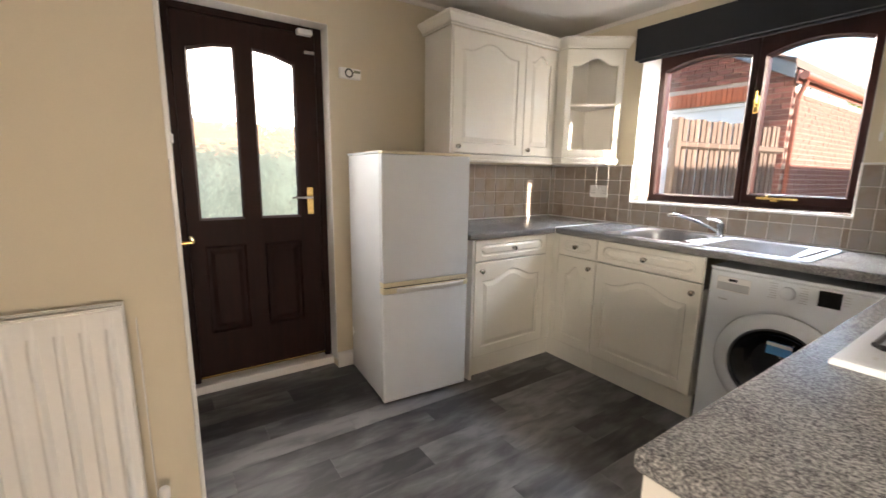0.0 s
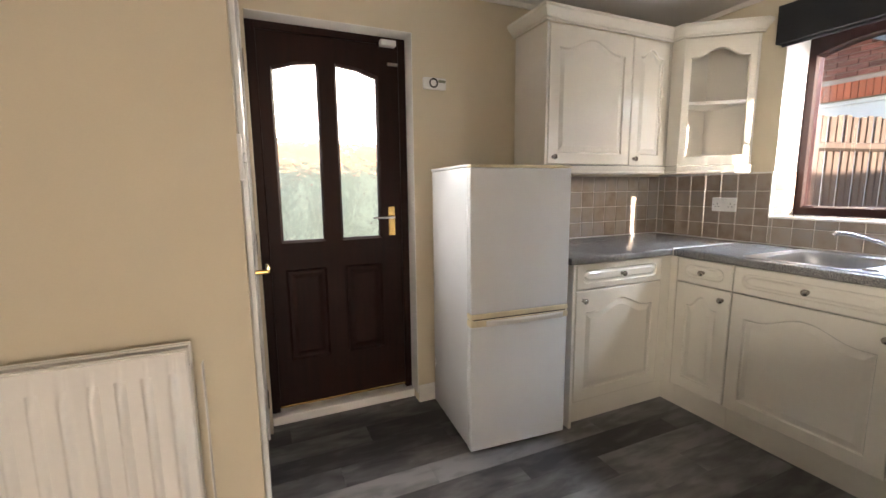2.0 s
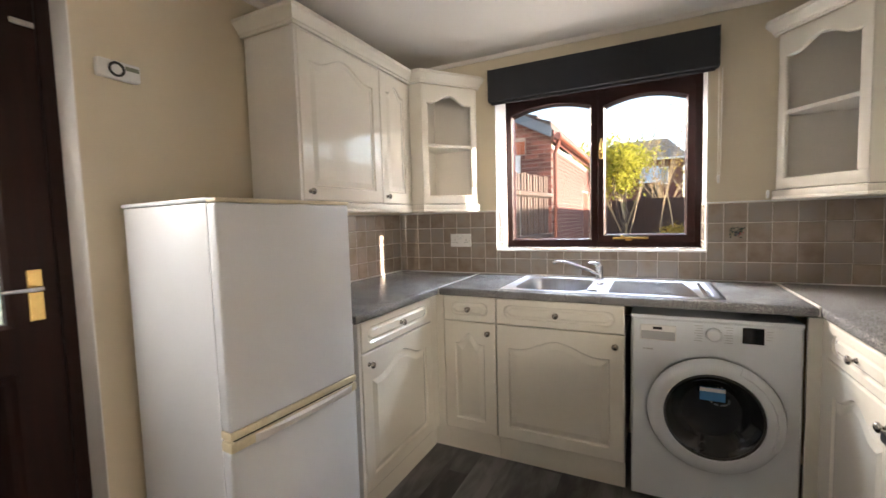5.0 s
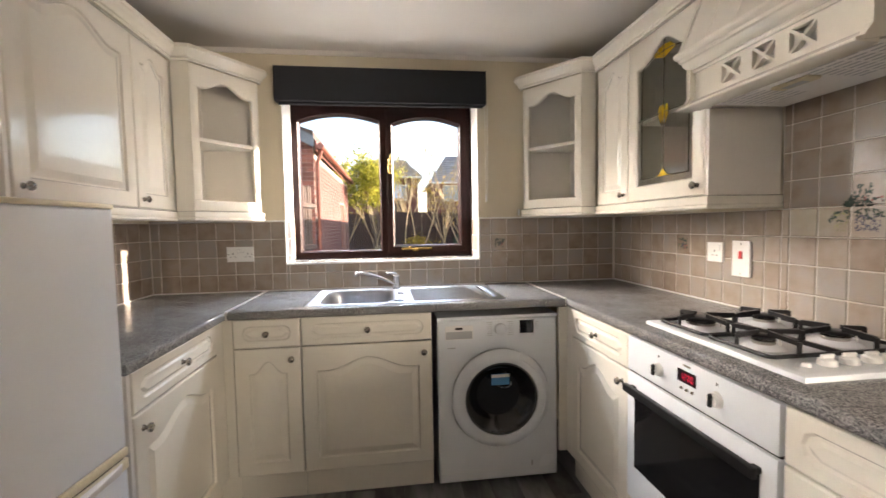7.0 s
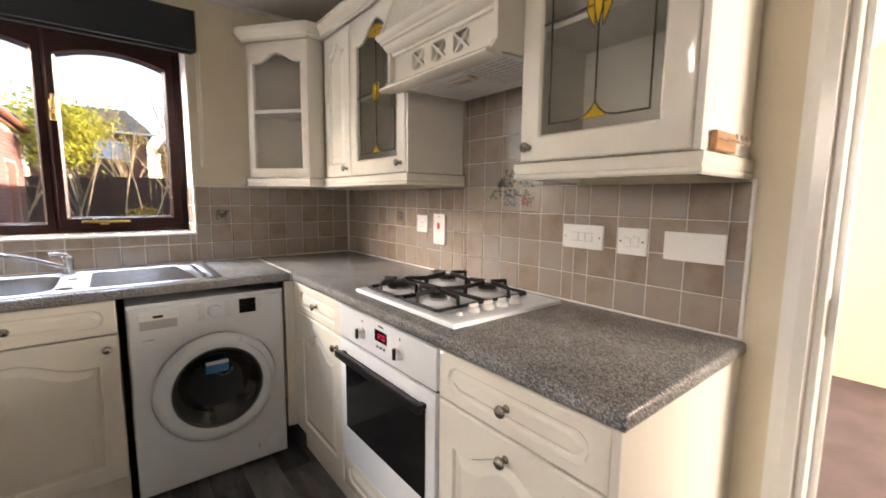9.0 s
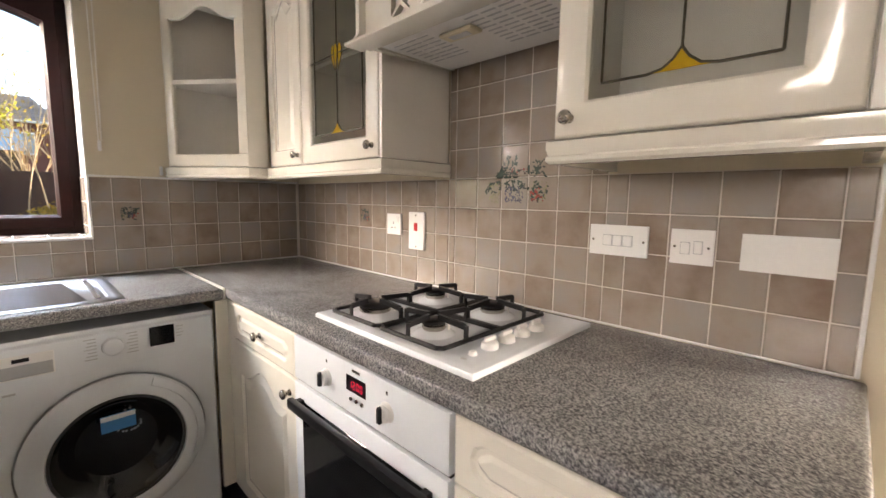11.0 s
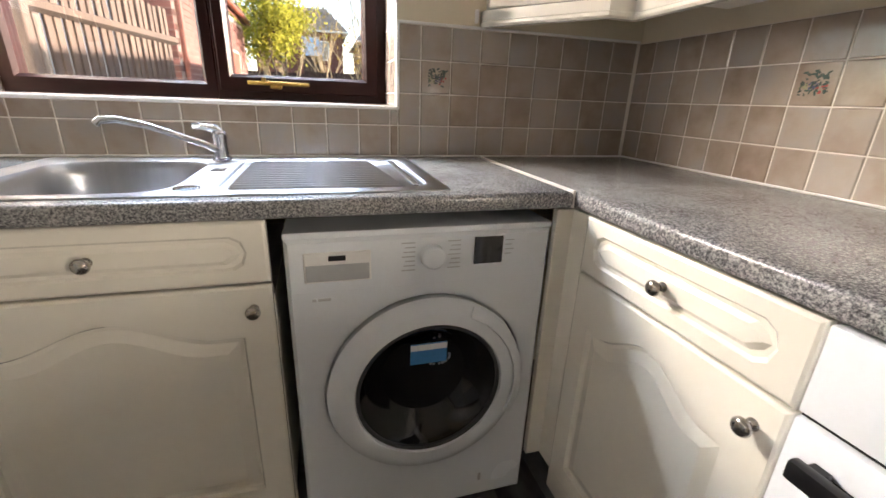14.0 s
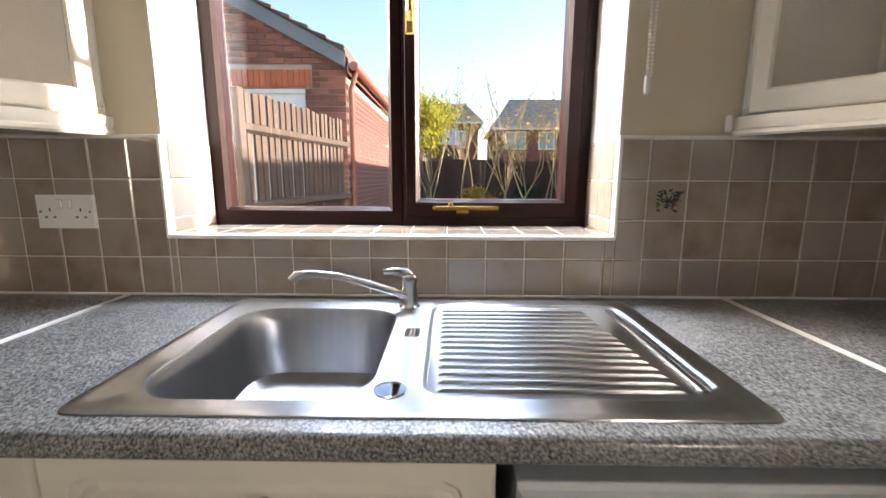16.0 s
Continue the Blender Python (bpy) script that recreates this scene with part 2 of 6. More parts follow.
def wood_floor(name):
    """Grey limed-oak vinyl; grain runs along y, each board its own tone."""
    m = bpy.data.materials.new(name)
    m.use_nodes = True
    nt, ln = m.node_tree, m.node_tree.links.new
    p = nt.nodes["Principled BSDF"]
    tc = nt.nodes.new("ShaderNodeTexCoord")
    info = nt.nodes.new("ShaderNodeObjectInfo")
    cmb = nt.nodes.new("ShaderNodeCombineXYZ")
    for i in range(3):
        ln(info.outputs["Random"], cmb.inputs[i])
    off = nt.nodes.new("ShaderNodeVectorMath")
    off.operation = "MULTIPLY_ADD"
    off.inputs[1].default_value = (61, 83, 29)
    ln(cmb.outputs[0], off.inputs[0])
    ln(tc.outputs["Object"], off.inputs[2])
    mp = nt.nodes.new("ShaderNodeMapping")
    mp.inputs["Scale"].default_value = (17, 4.6, 1)
    ln(off.outputs[0], mp.inputs[0])
    a = nt.nodes.new("ShaderNodeTexNoise")
    a.inputs["Scale"].default_value, a.inputs["Detail"].default_value, a.inputs["Distortion"].default_value = 1.0, 6, 0.5
    ln(mp.outputs[0], a.inputs["Vector"])
    mp2 = nt.nodes.new("ShaderNodeMapping")
    mp2.inputs["Scale"].default_value = (8, 3.4, 1)
    ln(off.outputs[0], mp2.inputs[0])
    c = nt.nodes.new("ShaderNodeTexNoise")
    c.inputs["Scale"].default_value, c.inputs["Detail"].default_value = 1.4, 4
    ln(mp2.outputs[0], c.inputs["Vector"])
    s = nt.nodes.new("ShaderNodeMath")
    s.operation = "MULTIPLY_ADD"
    s.inputs[1].default_value = 0.75
    ln(c.outputs[0], s.inputs[0])
    ln(a.outputs[0], s.inputs[2])
    s2 = nt.nodes.new("ShaderNodeMath")
    s2.operation = "MULTIPLY_ADD"
    s2.inputs[1].default_value = 0.5
    ln(info.outputs["Random"], s2.inputs[0])
    ln(s.outputs[0], s2.inputs[2])
    mm = nt.nodes.new("ShaderNodeMath")
    mm.operation = "MULTIPLY"
    mm.inputs[1].default_value = 0.6
    ln(s2.outputs[0], mm.inputs[0])
    col = ramp_nodes(nt, mm.outputs[0], [(0.49, (0.030, 0.029, 0.030)), (0.61, (0.066, 0.064, 0.065)), (0.72, (0.112, 0.109, 0.109)), (0.85, (0.185, 0.179, 0.177))])
    ln(col, p.inputs["Base Color"])
    p.inputs["Roughness"].default_value = 0.42
    b = nt.nodes.new("ShaderNodeBump")
    b.inputs["Strength"].default_value, b.inputs["Distance"].default_value = 0.15, 0.002
    ln(a.outputs[0], b.inputs["Height"])
    ln(b.outputs[0], p.inputs["Normal"])
    return m


M_WALL = surface("cream emulsion", (0.645, 0.575, 0.435), 0.75, vary=0.03, scale=1.6, fine=220, bump=0.05)
M_CEIL = surface("white ceiling paint", (0.80, 0.77, 0.72), 0.85, vary=0.02, scale=2, fine=160, bump=0.06)
M_GLOSSW = surface("white gloss paint", (0.80, 0.79, 0.76), 0.22, vary=0.03, scale=3, fine=70, bump=0.04)
M_DOORW = surface("ivory vinyl-wrapped board", (0.775, 0.742, 0.655), 0.15, vary=0.02, scale=2.5, fine=40, bump=0.008, coat=0.5, rvary=0.04)
M_CARC = surface("ivory carcass board", (0.73, 0.70, 0.64), 0.38, vary=0.03, scale=3, fine=90, bump=0.03)
M_WORK = speckle("granite laminate")
M_STRIP = surface("aluminium joint strip", (0.72, 0.70, 0.66), 0.35, metal=0.6, vary=0.05)
M_TILE = tile_material("glazed tile")
M_GROUT = surface("pale grout", (0.66, 0.60, 0.52), 0.85, vary=0.08, scale=9, fine=200, bump=0.1)
M_FLOOR = wood_floor("grey oak vinyl")
M_WHITE = surface("white enamel", (0.74, 0.775, 0.81), 0.24, vary=0.02, scale=3, fine=160, bump=0.03)
M_WPLAST = surface("white plastic", (0.79, 0.785, 0.765), 0.35, vary=0.03, scale=5)
M_YELL = surface("yellowed plastic", (0.72, 0.65, 0.46), 0.4, vary=0.1, scale=5)
M_BLACK = surface("black enamel", (0.009, 0.009, 0.010), 0.38, spec=0.3, vary=0.1, scale=20, bump=0.05)
M_DARKG = surface("dark appliance glass", (0.008, 0.008, 0.009), 0.06, vary=0.05)
M_STEEL = surface("brushed stainless steel", (0.50, 0.49, 0.475), 0.24, metal=1.0, vary=0.05, scale=3, fine=240, bump=0.0, stretch=(1, 14, 1), rvary=0.05)
M_POLISH = surface("polished stainless steel", (0.45, 0.46, 0.48), 0.31, metal=1.0, vary=0.05, scale=3, fine=240, bump=0.0, stretch=(14, 1, 1), rvary=0.05)
steel_nodes = M_POLISH.node_tree
across = steel_nodes.nodes.new("ShaderNodeCombineXYZ")
across.inputs[1].default_value = 1.0
steel_bsdf = steel_nodes.nodes["Principled BSDF"]
steel_bsdf.inputs["Anisotropic"].default_value = 0.93
steel_nodes.links.new(across.outputs[0], steel_bsdf.inputs["Tangent"])
M_CHROME = surface("chrome", (0.75, 0.75, 0.76), 0.07, metal=1.0, vary=0.03)
M_PEWTER = surface("brushed pewter", (0.48, 0.45, 0.41), 0.22, metal=1.0, vary=0.08, scale=40)
M_BRASS = surface("polished brass", (0.78, 0.55, 0.20), 0.16, metal=1.0, vary=0.08, scale=30)
M_MAHOG = surface("dark mahogany stain", (0.019, 0.006, 0.004), 0.5, spec=0.2, vary=0.18, scale=3, fine=60, bump=0.08, stretch=(12, 12, 1))
M_ROSE = surface("rosewood foil frame", (0.017, 0.0040, 0.0034), 0.42, spec=0.18, vary=0.15, scale=4, fine=70, bump=0.04, stretch=(2, 8, 8))
M_BLIND = surface("charcoal blind fabric", (0.018, 0.020, 0.026), 0.85, vary=0.1, scale=10, fine=400, bump=0.1)
M_GLASS = glass("clear window glass")
M_CABGLASS = glass("cabinet glass", (0.93, 0.96, 0.94), 0.02)
# tint stands in for the shade inside the leaded cabinets
M_LEADGLASS = glass("shade-tinted cabinet glass", (0.84, 0.86, 0.83), 0.03)
M_FROST = glass("rippled obscure glass", (0.97, 0.98, 0.96), 0.13, 1.0, 26)

# ---------- room shell ----------
W, H, WT = 2.812, 2.30, 0.91          # right wall, ceiling, worktop top
WX0, WX1, WZ0, WZ1 = 0.745, 1.905, 1.066, 2.10   # kitchen window opening


def slab(bm, axis, at, thick, u0, u1, z0, z1, holes=()):
    """A wall across the given axis from at to at+thick, with rectangular openings (u0, u1, z0, z1) cut right through."""
    us = sorted({u0, u1, *(h[0] for h in holes), *(h[1] for h in holes)})
    for a, b in zip(us, us[1:]):
        cuts = sorted((h[2], h[3]) for h in holes if h[0] <= a + 1e-6 and h[1] >= b - 1e-6)
        z = z0
        for c0, c1 in [*cuts, (z1, z1)]:
            if c0 > z + 1e-6:
                if axis == "y":
                    box(bm, a, b, min(at, at + thick), max(at, at + thick), z, c0)
                else:
                    box(bm, min(at, at + thick), max(at, at + thick), a, b, z, c0)
            z = max(z, c1)
    bmesh.ops.remove_doubles(bm, verts=bm.verts, dist=1e-5)
    return bm


def setting(name, bm, material, label, category, smooth=False):
    return solo(name, bm, material, label, category, kind="structure", smooth=smooth)


wall_window = setting("wall_north", slab(bmesh.new(), "y", 0.0, 0.30, -0.12, W + 0.1, -0.3, 2.6, [(WX0, WX1, WZ0, WZ1)]), M_WALL,
                      "cream painted kitchen wall with the window above the sink", "wall")
wall_left = setting("wall_west", slab(bmesh.new(), "x", 0.0, -0.30, -2.72, 0.0, -0.3, 2.6, [(-2.69, -1.89, -0.05, 2.058)]), M_WALL,
                    "cream painted wall with the back door recess", "wall")
wall_right = setting("wall_east", slab(bmesh.new(), "x", W, 0.12, -5.0, 0.0, -0.3, 2.6, [(-3.26, -2.40, -0.05, 2.04)]), M_WALL,
                     "cream painted wall behind the hob with an open doorway", "wall")
setting("wall_inner", slab(bmesh.new(), "y", -2.722, -0.10, -0.3, 0.855, -0.3, 2.6), M_WALL,
        "cream painted return wall with a white panelled door", "wall")
setting("wall_radiator", slab(bmesh.new(), "x", 0.955, -0.10, -5.0, -2.722, -0.3, 2.6), M_WALL, "cream painted wall behind the radiator", "wall")
# the opening is added out of view, to let light in
setting("wall_south", slab(bmesh.new(), "y", -5.0, -0.3, 0.85, 5.75, -0.3, 2.6, [(3.6, 4.9, 0.9, 2.0)]), M_WALL,
        "cream painted end wall with an unseen opening added for light", "wall")
M_PINK = surface("pale peach emulsion", (0.74, 0.60, 0.46), 0.8, vary=0.03, scale=1.5, fine=200, bump=0.04)
setting("wall_lounge", slab(bmesh.new(), "x", 5.65, 0.12, -5.0, 0.3, -0.3, 2.6), M_PINK, "pale peach painted wall of the next room", "wall")
setting("wall_lounge_north", slab(bmesh.new(), "y", 0.0, 0.30, W + 0.12, 5.65, -0.3, 2.6, [(3.4, 5.2, 0.15, 2.1)]), M_WALL,
        "painted wall of the next room with a wide glazed opening", "wall")
ceiling = setting("ceiling", boxed(-0.3, 5.8, -5.3, 0.3, H, H + 0.12), M_CEIL, "white painted plaster ceiling", "ceiling")
floor = setting("floor", boxed(-0.3, W + 0.12, -5.3, 0.3, -0.1, -0.003), M_FLOOR, "grey wood-effect plank floor", "floor")
M_CARPET = surface("taupe carpet", (0.085, 0.062, 0.062), 0.95, vary=0.15, scale=5, fine=300, bump=0.4)
setting("floor_lounge", boxed(W + 0.12, 5.65, -5.0, 0.0, -0.1, 0.0), M_CARPET, "taupe carpet in the next room", "floor")

# thin cove between wall and ceiling
cove = [(0.0, 0.0), (0.012, 0.0), (0.016, 0.010), (0.022, 0.022), (0.0, 0.022)]
setting("trim", sweep(bmesh.new(), [(0.0, -2.72), (0.0, 0.0), (W, 0.0), (W, -5.0)], cove, H - 0.022), M_CEIL, "thin white cove along the ceiling", "trim", True)

# skirting
SK = [(0, 0), (0.015, 0), (0.015, 0.085), (0.008, 0.10), (0, 0.10)]
setting("baseboard_1", sweep(bmesh.new(), [(0.0, -1.89), (0.0, -1.30)], SK, 0.0), M_GLOSSW, "white gloss skirting board", "baseboard")
setting("baseboard_2", sweep(bmesh.new(), [(0.955, -4.98), (0.955, -2.722)], SK, 0.0), M_GLOSSW, "white gloss skirting board", "baseboard")

# doorway lining and architrave in the right wall
bm = bmesh.new()
box(bm, W - 0.004, W + 0.124, -2.415, -2.40, 0, 2.04, 0.002)
box(bm, W - 0.004, W + 0.124, -3.26, -3.245, 0, 2.04, 0.002)
box(bm, W - 0.004, W + 0.124, -3.245, -2.415, 2.025, 2.04, 0.002)
box(bm, W + 0.05, W + 0.065, -2.43, -2.415, 0, 2.02)
ARCH = [(0, 0), (0.018, 0.004), (0.020, 0.03), (0.012, 0.05), (0.010, 0.06), (0, 0.06)]
for y0, sgn in ((-2.40, 1), (-3.26, -1)):
    lo = [(W - u, y0 + sgn * (v + 0.003), 0) for u, v in ARCH]
    hi = [(W - u, y0 + sgn * (v + 0.003), 2.10) for u, v in ARCH]
    a, b = ring(bm, lo), ring(bm, hi)
    bridge(bm, a, b)
    bm.faces.new(a)
    bm.faces.new(b)
box(bm, W - 0.018, W - 0.001, -3.26, -2.40, 2.043, 2.10, 0.003)
door_frame = setting("door_2", bm, M_GLOSSW, "white gloss lining and architrave of an open doorway", "doorway")
bm = boxed(W + 0.015, W + 0.045, -2.4175, -2.4155, 0.955, 1.045, 0.0008)
part("strike_plate", bm, M_PEWTER, door_frame, "small metal strike plate")

# ---------- window ----------


def frame_ring(bm, x0, x1, z0, z1, y0, y1, wl, wr, wb, wt, arch=0.0):
    """A frame with a hole through it; the head may be a shallow arch. Edges are softened by a step."""
    def hole(k, y):
        pts = [(x0 + wl - k, y, z0 + wb - k), (x1 - wr + k, y, z0 + wb - k)]
        n = 14
        for i in range(n + 1):
            u = 1 - 2 * i / n
            x = (x0 + wl - k + x1 - wr + k) / 2 + u * (x1 - wr - x0 - wl + 2 * k) / 2
            pts.append((x, y, z1 - wt + k - arch * u * u))
        return pts
    def rect(y, k):
        return [(x0 + k, y, z0 + k), (x1 - k, y, z0 + k), (x1 - k, y, z1 - k), (x0 + k, y, z1 - k)]
    o1, o0, o2 = ring(bm, rect(y0, 0.003)), ring(bm, rect(y0 + 0.003, 0)), ring(bm, rect(y1, 0))
    bridge(bm, o1, o0)
    bridge(bm, o0, o2)
    h0, h1, h2 = ring(bm, hole(0.010, y0)), ring(bm, hole(0.0, y0 + 0.014)), ring(bm, hole(0.0, y1))
    bridge(bm, h0, h1)
    bridge(bm, h1, h2)
    between(bm, o1, h0)
    between(bm, o2, h2)
    return bm


def pane(bm, x0, x1, z0, z1, y, arch=0.0, thick=0.004):
    n, front = 14, []
    front = [(x0, y, z0), (x1, y, z0)] + [((x0 + x1) / 2 + (1 - 2 * i / n) * (x1 - x0) / 2, y, z1 - arch * (1 - 2 * i / n) ** 2) for i in range(n + 1)]
    a = ring(bm, front)
    b = ring(bm, [(p[0], p[1] + thick, p[2]) for p in front])
    bridge(bm, a, b)
    bm.faces.new(a)
    bm.faces.new(b)
    return bm


window = thing("window_1", pose(0, 0, 0), "dark rosewood framed two-pane window with shallow arched heads", "window", kind="structure")
bm = frame_ring(bmesh.new(), WX0, 1.335, WZ0, WZ1, 0.215, 0.275, 0.050, 0.042, 0.062, 0.105, 0.045)
part("window_frame", bm, M_ROSE, window)
bm = frame_ring(bmesh.new(), 1.335, WX1, WZ0, WZ1, 0.215, 0.275, 0.024, 0.05, 0.045, 0.08, 0.0)
part("window_frame", bm, M_ROSE, window)
sash = part("opening_sash", frame_ring(bmesh.new(), 1.345, 1.868, 1.10, 2.045, 0.200, 0.262, 0.042, 0.050, 0.055, 0.068, 0.045), M_ROSE, window)
g = part("pane", pane(bmesh.new(), 0.788, 1.300, 1.12, 2.002, 0.245, 0.045), M_GLASS, window)
g.visible_shadow = False
g = part("pane", pane(bmesh.new(), 1.380, 1.825, 1.15, 1.985, 0.235, 0.045), M_GLASS, window)
g.visible_shadow = False
bm = boxed(1.43, 1.63, 0.186, 0.194, 1.122, 1.136, 0.003)
box(bm, 1.50, 1.54, 0.188, 0.201, 1.112, 1.130, 0.003)
box(bm, 1.475, 1.49, 0.188, 0.202, 1.126, 1.146, 0.002)
part("window_stay", bm, M_BRASS, sash, "brass casement stay")
bm = boxed(1.352, 1.376, 0.184, 0.201, 1.62, 1.72, 0.003)
tube(bm, [(1.364, 0.186, 1.66), (1.366, 0.165, 1.675), (1.368, 0.160, 1.74)], [0.009, 0.009, 0.006], 8)
part("window_handle", bm, M_BRASS, sash, "brass casement handle")
sill = part("window_sill", boxed(WX0 - 0.02, WX1 + 0.02, 0.275, 0.36, WZ0 - 0.03, WZ0 + 0.02, 0.004), M_ROSE, window)

# white-painted reveals above the tiles
bm = bmesh.new()
for x0, x1 in ((WX0, WX0 + 0.004), (WX1 - 0.004, WX1)):
    box(bm, x0, x1, 0.001, 0.215, 1.322, 2.10)
box(bm, WX0 + 0.004, WX1 - 0.004, 0.001, 0.215, 2.096, 2.10)
setting("trim_reveal", bm, M_GLOSSW, "white painted window reveal", "trim")

# ---------- back door ----------
bd = thing("door_1", pose(-0.115, 0, 0), "dark mahogany back door with two obscure glass panes, closed", "door", kind="structure")
DY0, DY1 = -2.69, -1.89


def panel_outline(y0, y1, z0, z1, drop0=0.0, drop1=0.0, k=0.0):
    return [(y0 - k, z0 - k), (y1 + k, z0 - k), (y1 + k, z1 + k - drop1), ((y0 * 0.5 + y1 * 0.5), z1 + k - (drop0 + drop1) * 0.28), (y0 - k, z1 + k - drop0)]


bm = bmesh.new()
F0, F1 = 0.0, -0.044
leaf = (DY0 + 0.045, DY1 - 0.045, 0.09, 2.015)
holes_glass = [(-2.575, -2.37, 0.985, 1.885, 0.045, 0.0), (-2.265, -2.06, 0.985, 1.885, 0.0, 0.045)]
holes_panel = [(-2.575, -2.365, 0.33, 0.83, 0, 0), (-2.265, -2.055, 0.33, 0.83, 0, 0)]
o1 = ring(bm, [(F0, leaf[0], leaf[2]), (F0, leaf[1], leaf[2]), (F0, leaf[1], leaf[3]), (F0, leaf[0], leaf[3])])
o2 = ring(bm, [(F1, leaf[0], leaf[2]), (F1, leaf[1], leaf[2]), (F1, leaf[1], leaf[3]), (F1, leaf[0], leaf[3])])
bridge(bm, o1, o2)
front, back = [o1], [o2]
for h in holes_glass:
    a = ring(bm, [(F0, y, z) for y, z in panel_outline(*h, k=0.012)])
    b = ring(bm, [(F0 - 0.014, y, z) for y, z in panel_outline(*h)])
    c = ring(bm, [(F1, y, z) for y, z in panel_outline(*h)])
    bridge(bm, a, b)
    bridge(bm, b, c)
    front.append(a)
    back.append(c)
for h in holes_panel:
    a = ring(bm, [(F0, y, z) for y, z in panel_outline(*h, k=0.0)])
    b = ring(bm, [(F0 - 0.012, y, z) for y, z in panel_outline(*h, k=-0.012)])
    c = ring(bm, [(F0 - 0.012, y, z) for y, z in panel_outline(*h, k=-0.026)])
    d = ring(bm, [(F0 - 0.003, y, z) for y, z in panel_outline(*h, k=-0.048)])
    for u, v in ((a, b), (b, c), (c, d)):
        bridge(bm, u, v)
    bm.faces.new(d)
    front.append(a)
between(bm, *front)
between(bm, *back)
leaf_ob = part("door_leaf", bm, M_MAHOG, bd)
for h in holes_glass:
    bm = bmesh.new()
    a = ring(bm, [(-0.020, y, z) for y, z in panel_outline(*h, k=0.004)])
    b = ring(bm, [(-0.026, y, z) for y, z in panel_outline(*h, k=0.004)])
    bridge(bm, a, b)
    bm.faces.new(a)
    bm.faces.new(b)
    g = part("pane", bm, M_FROST, leaf_ob, "rippled obscure glass pane")
    g.visible_shadow = False
bm = bmesh.new()
box(bm, -0.06, 0.006, DY0, DY0 + 0.042, 0.05, 2.058, 0.003)
box(bm, -0.06, 0.006, DY1 - 0.042, DY1, 0.05, 2.058, 0.003)
box(bm, -0.06, 0.006, DY0 + 0.042, DY1 - 0.042, 2.018, 2.058, 0.003)
box(bm, -0.062, -0.046, DY0 + 0.042, DY0 + 0.062, 0.05, 2.018)
box(bm, -0.062, -0.046, DY1 - 0.062, DY1 - 0.042, 0.05, 2.018)
box(bm, -0.062, -0.046, DY0 + 0.062, DY1 - 0.062, 1.995, 2.018)
box(bm, -0.062, -0.046, DY0 + 0.062, DY1 - 0.062, 0.05, 0.11)
part("door_frame", bm, M_MAHOG, bd)
part("threshold", boxed(-0.06, 0.048, DY0 + 0.001, DY1 - 0.001, 0.0, 0.048, 0.004), M_GLOSSW, bd, "white painted threshold")
part("weather_bar", boxed(0.001, 0.014, leaf[0], leaf[1], 0.075, 0.086, 0.003), M_BRASS, bd, "gilt metal weather bar")
bm = boxed(0.001, 0.008, -2.012, -1.972, 0.985, 1.150, 0.003)
plate = part("door_handle", bm, M_BRASS, leaf_ob, "brass lever handle")
bm = tube(bmesh.new(), [(0.006, -1.992, 1.09), (0.045, -1.992, 1.09), (0.052, -2.005, 1.09), (0.050, -2.11, 1.092)], [0.009, 0.009, 0.009, 0.006], 10)
part("lever", bm, M_CHROME, plate, smooth=True)
bm = boxed(0.008, 0.050, -2.04, -1.955, 2.00, 2.03, 0.004)
part("door_contact", bm, M_WPLAST, bd, "white plastic alarm contact")
bm = boxed(0.008, 0.022, -2.00, -1.94, 1.905, 1.925, 0.003)
part("door_contact", bm, M_PEWTER, bd, "grey alarm contact magnet")
# recess lining in white
bm = bmesh.new()
box(bm, -0.109, -0.001, DY1 - 0.004, DY1, 0.05, 2.054)
box(bm, -0.109, -0.001, DY0 + 0.002, DY1 - 0.004, 2.054, 2.058)
setting("trim_door_recess", bm, M_GLOSSW, "white painted reveal of the back door", "trim")

# ---------- white inner door in the return wall ----------
idr = thing("door_3", pose(0, -2.722, 0), "white six-panel inner door, closed", "door", kind="structure")
bm = bmesh.new()
x0, x1 = 0.06, 0.80
o1 = ring(bm, [(x0, 0.006, 0.01), (x1, 0.006, 0.01), (x1, 0.006, 2.0), (x0, 0.006, 2.0)])
o2 = ring(bm, [(x0, 0.0005, 0.01), (x1, 0.0005, 0.01), (x1, 0.0005, 2.0), (x0, 0.0005, 2.0)])
bridge(bm, o1, o2)
loops = [o1]
for px0, px1 in ((0.16, 0.40), (0.47, 0.70)):
    for pz0, pz1 in ((0.20, 0.85), (1.02, 1.60), (1.68, 1.90)):
        def rr(k, y):
            return [(px0 + k, y, pz0 + k), (px1 - k, y, pz0 + k), (px1 - k, y, pz1 - k), (px0 + k, y, pz1 - k)]
        a, b, c, d = ring(bm, rr(0, 0.006)), ring(bm, rr(0.014, 0.001)), ring(bm, rr(0.022, 0.001)), ring(bm, rr(0.045, 0.006))
        bridge(bm, a, b), bridge(bm, b, c), bridge(bm, c, d)
        bm.faces.new(d)
        loops.append(a)
between(bm, *loops)
inner_leaf = part("door_leaf", bm, M_GLOSSW, idr)
bm = bmesh.new()
box(bm, 0.805, 0.868, 0.0005, 0.017, 0, 2.07, 0.004)
box(bm, 0.004, 0.055, 0.0005, 0.017, 0, 2.07, 0.004)
box(bm, 0.055, 0.805, 0.0005, 0.017, 2.005, 2.07, 0.004)
part("architrave", bm, M_GLOSSW, idr)
hp = part("door_handle", boxed(0.715, 0.755, 0.0065, 0.012, 0.89, 1.05, 0.002), M_BRASS, inner_leaf, "brass lever handle on a long plate")
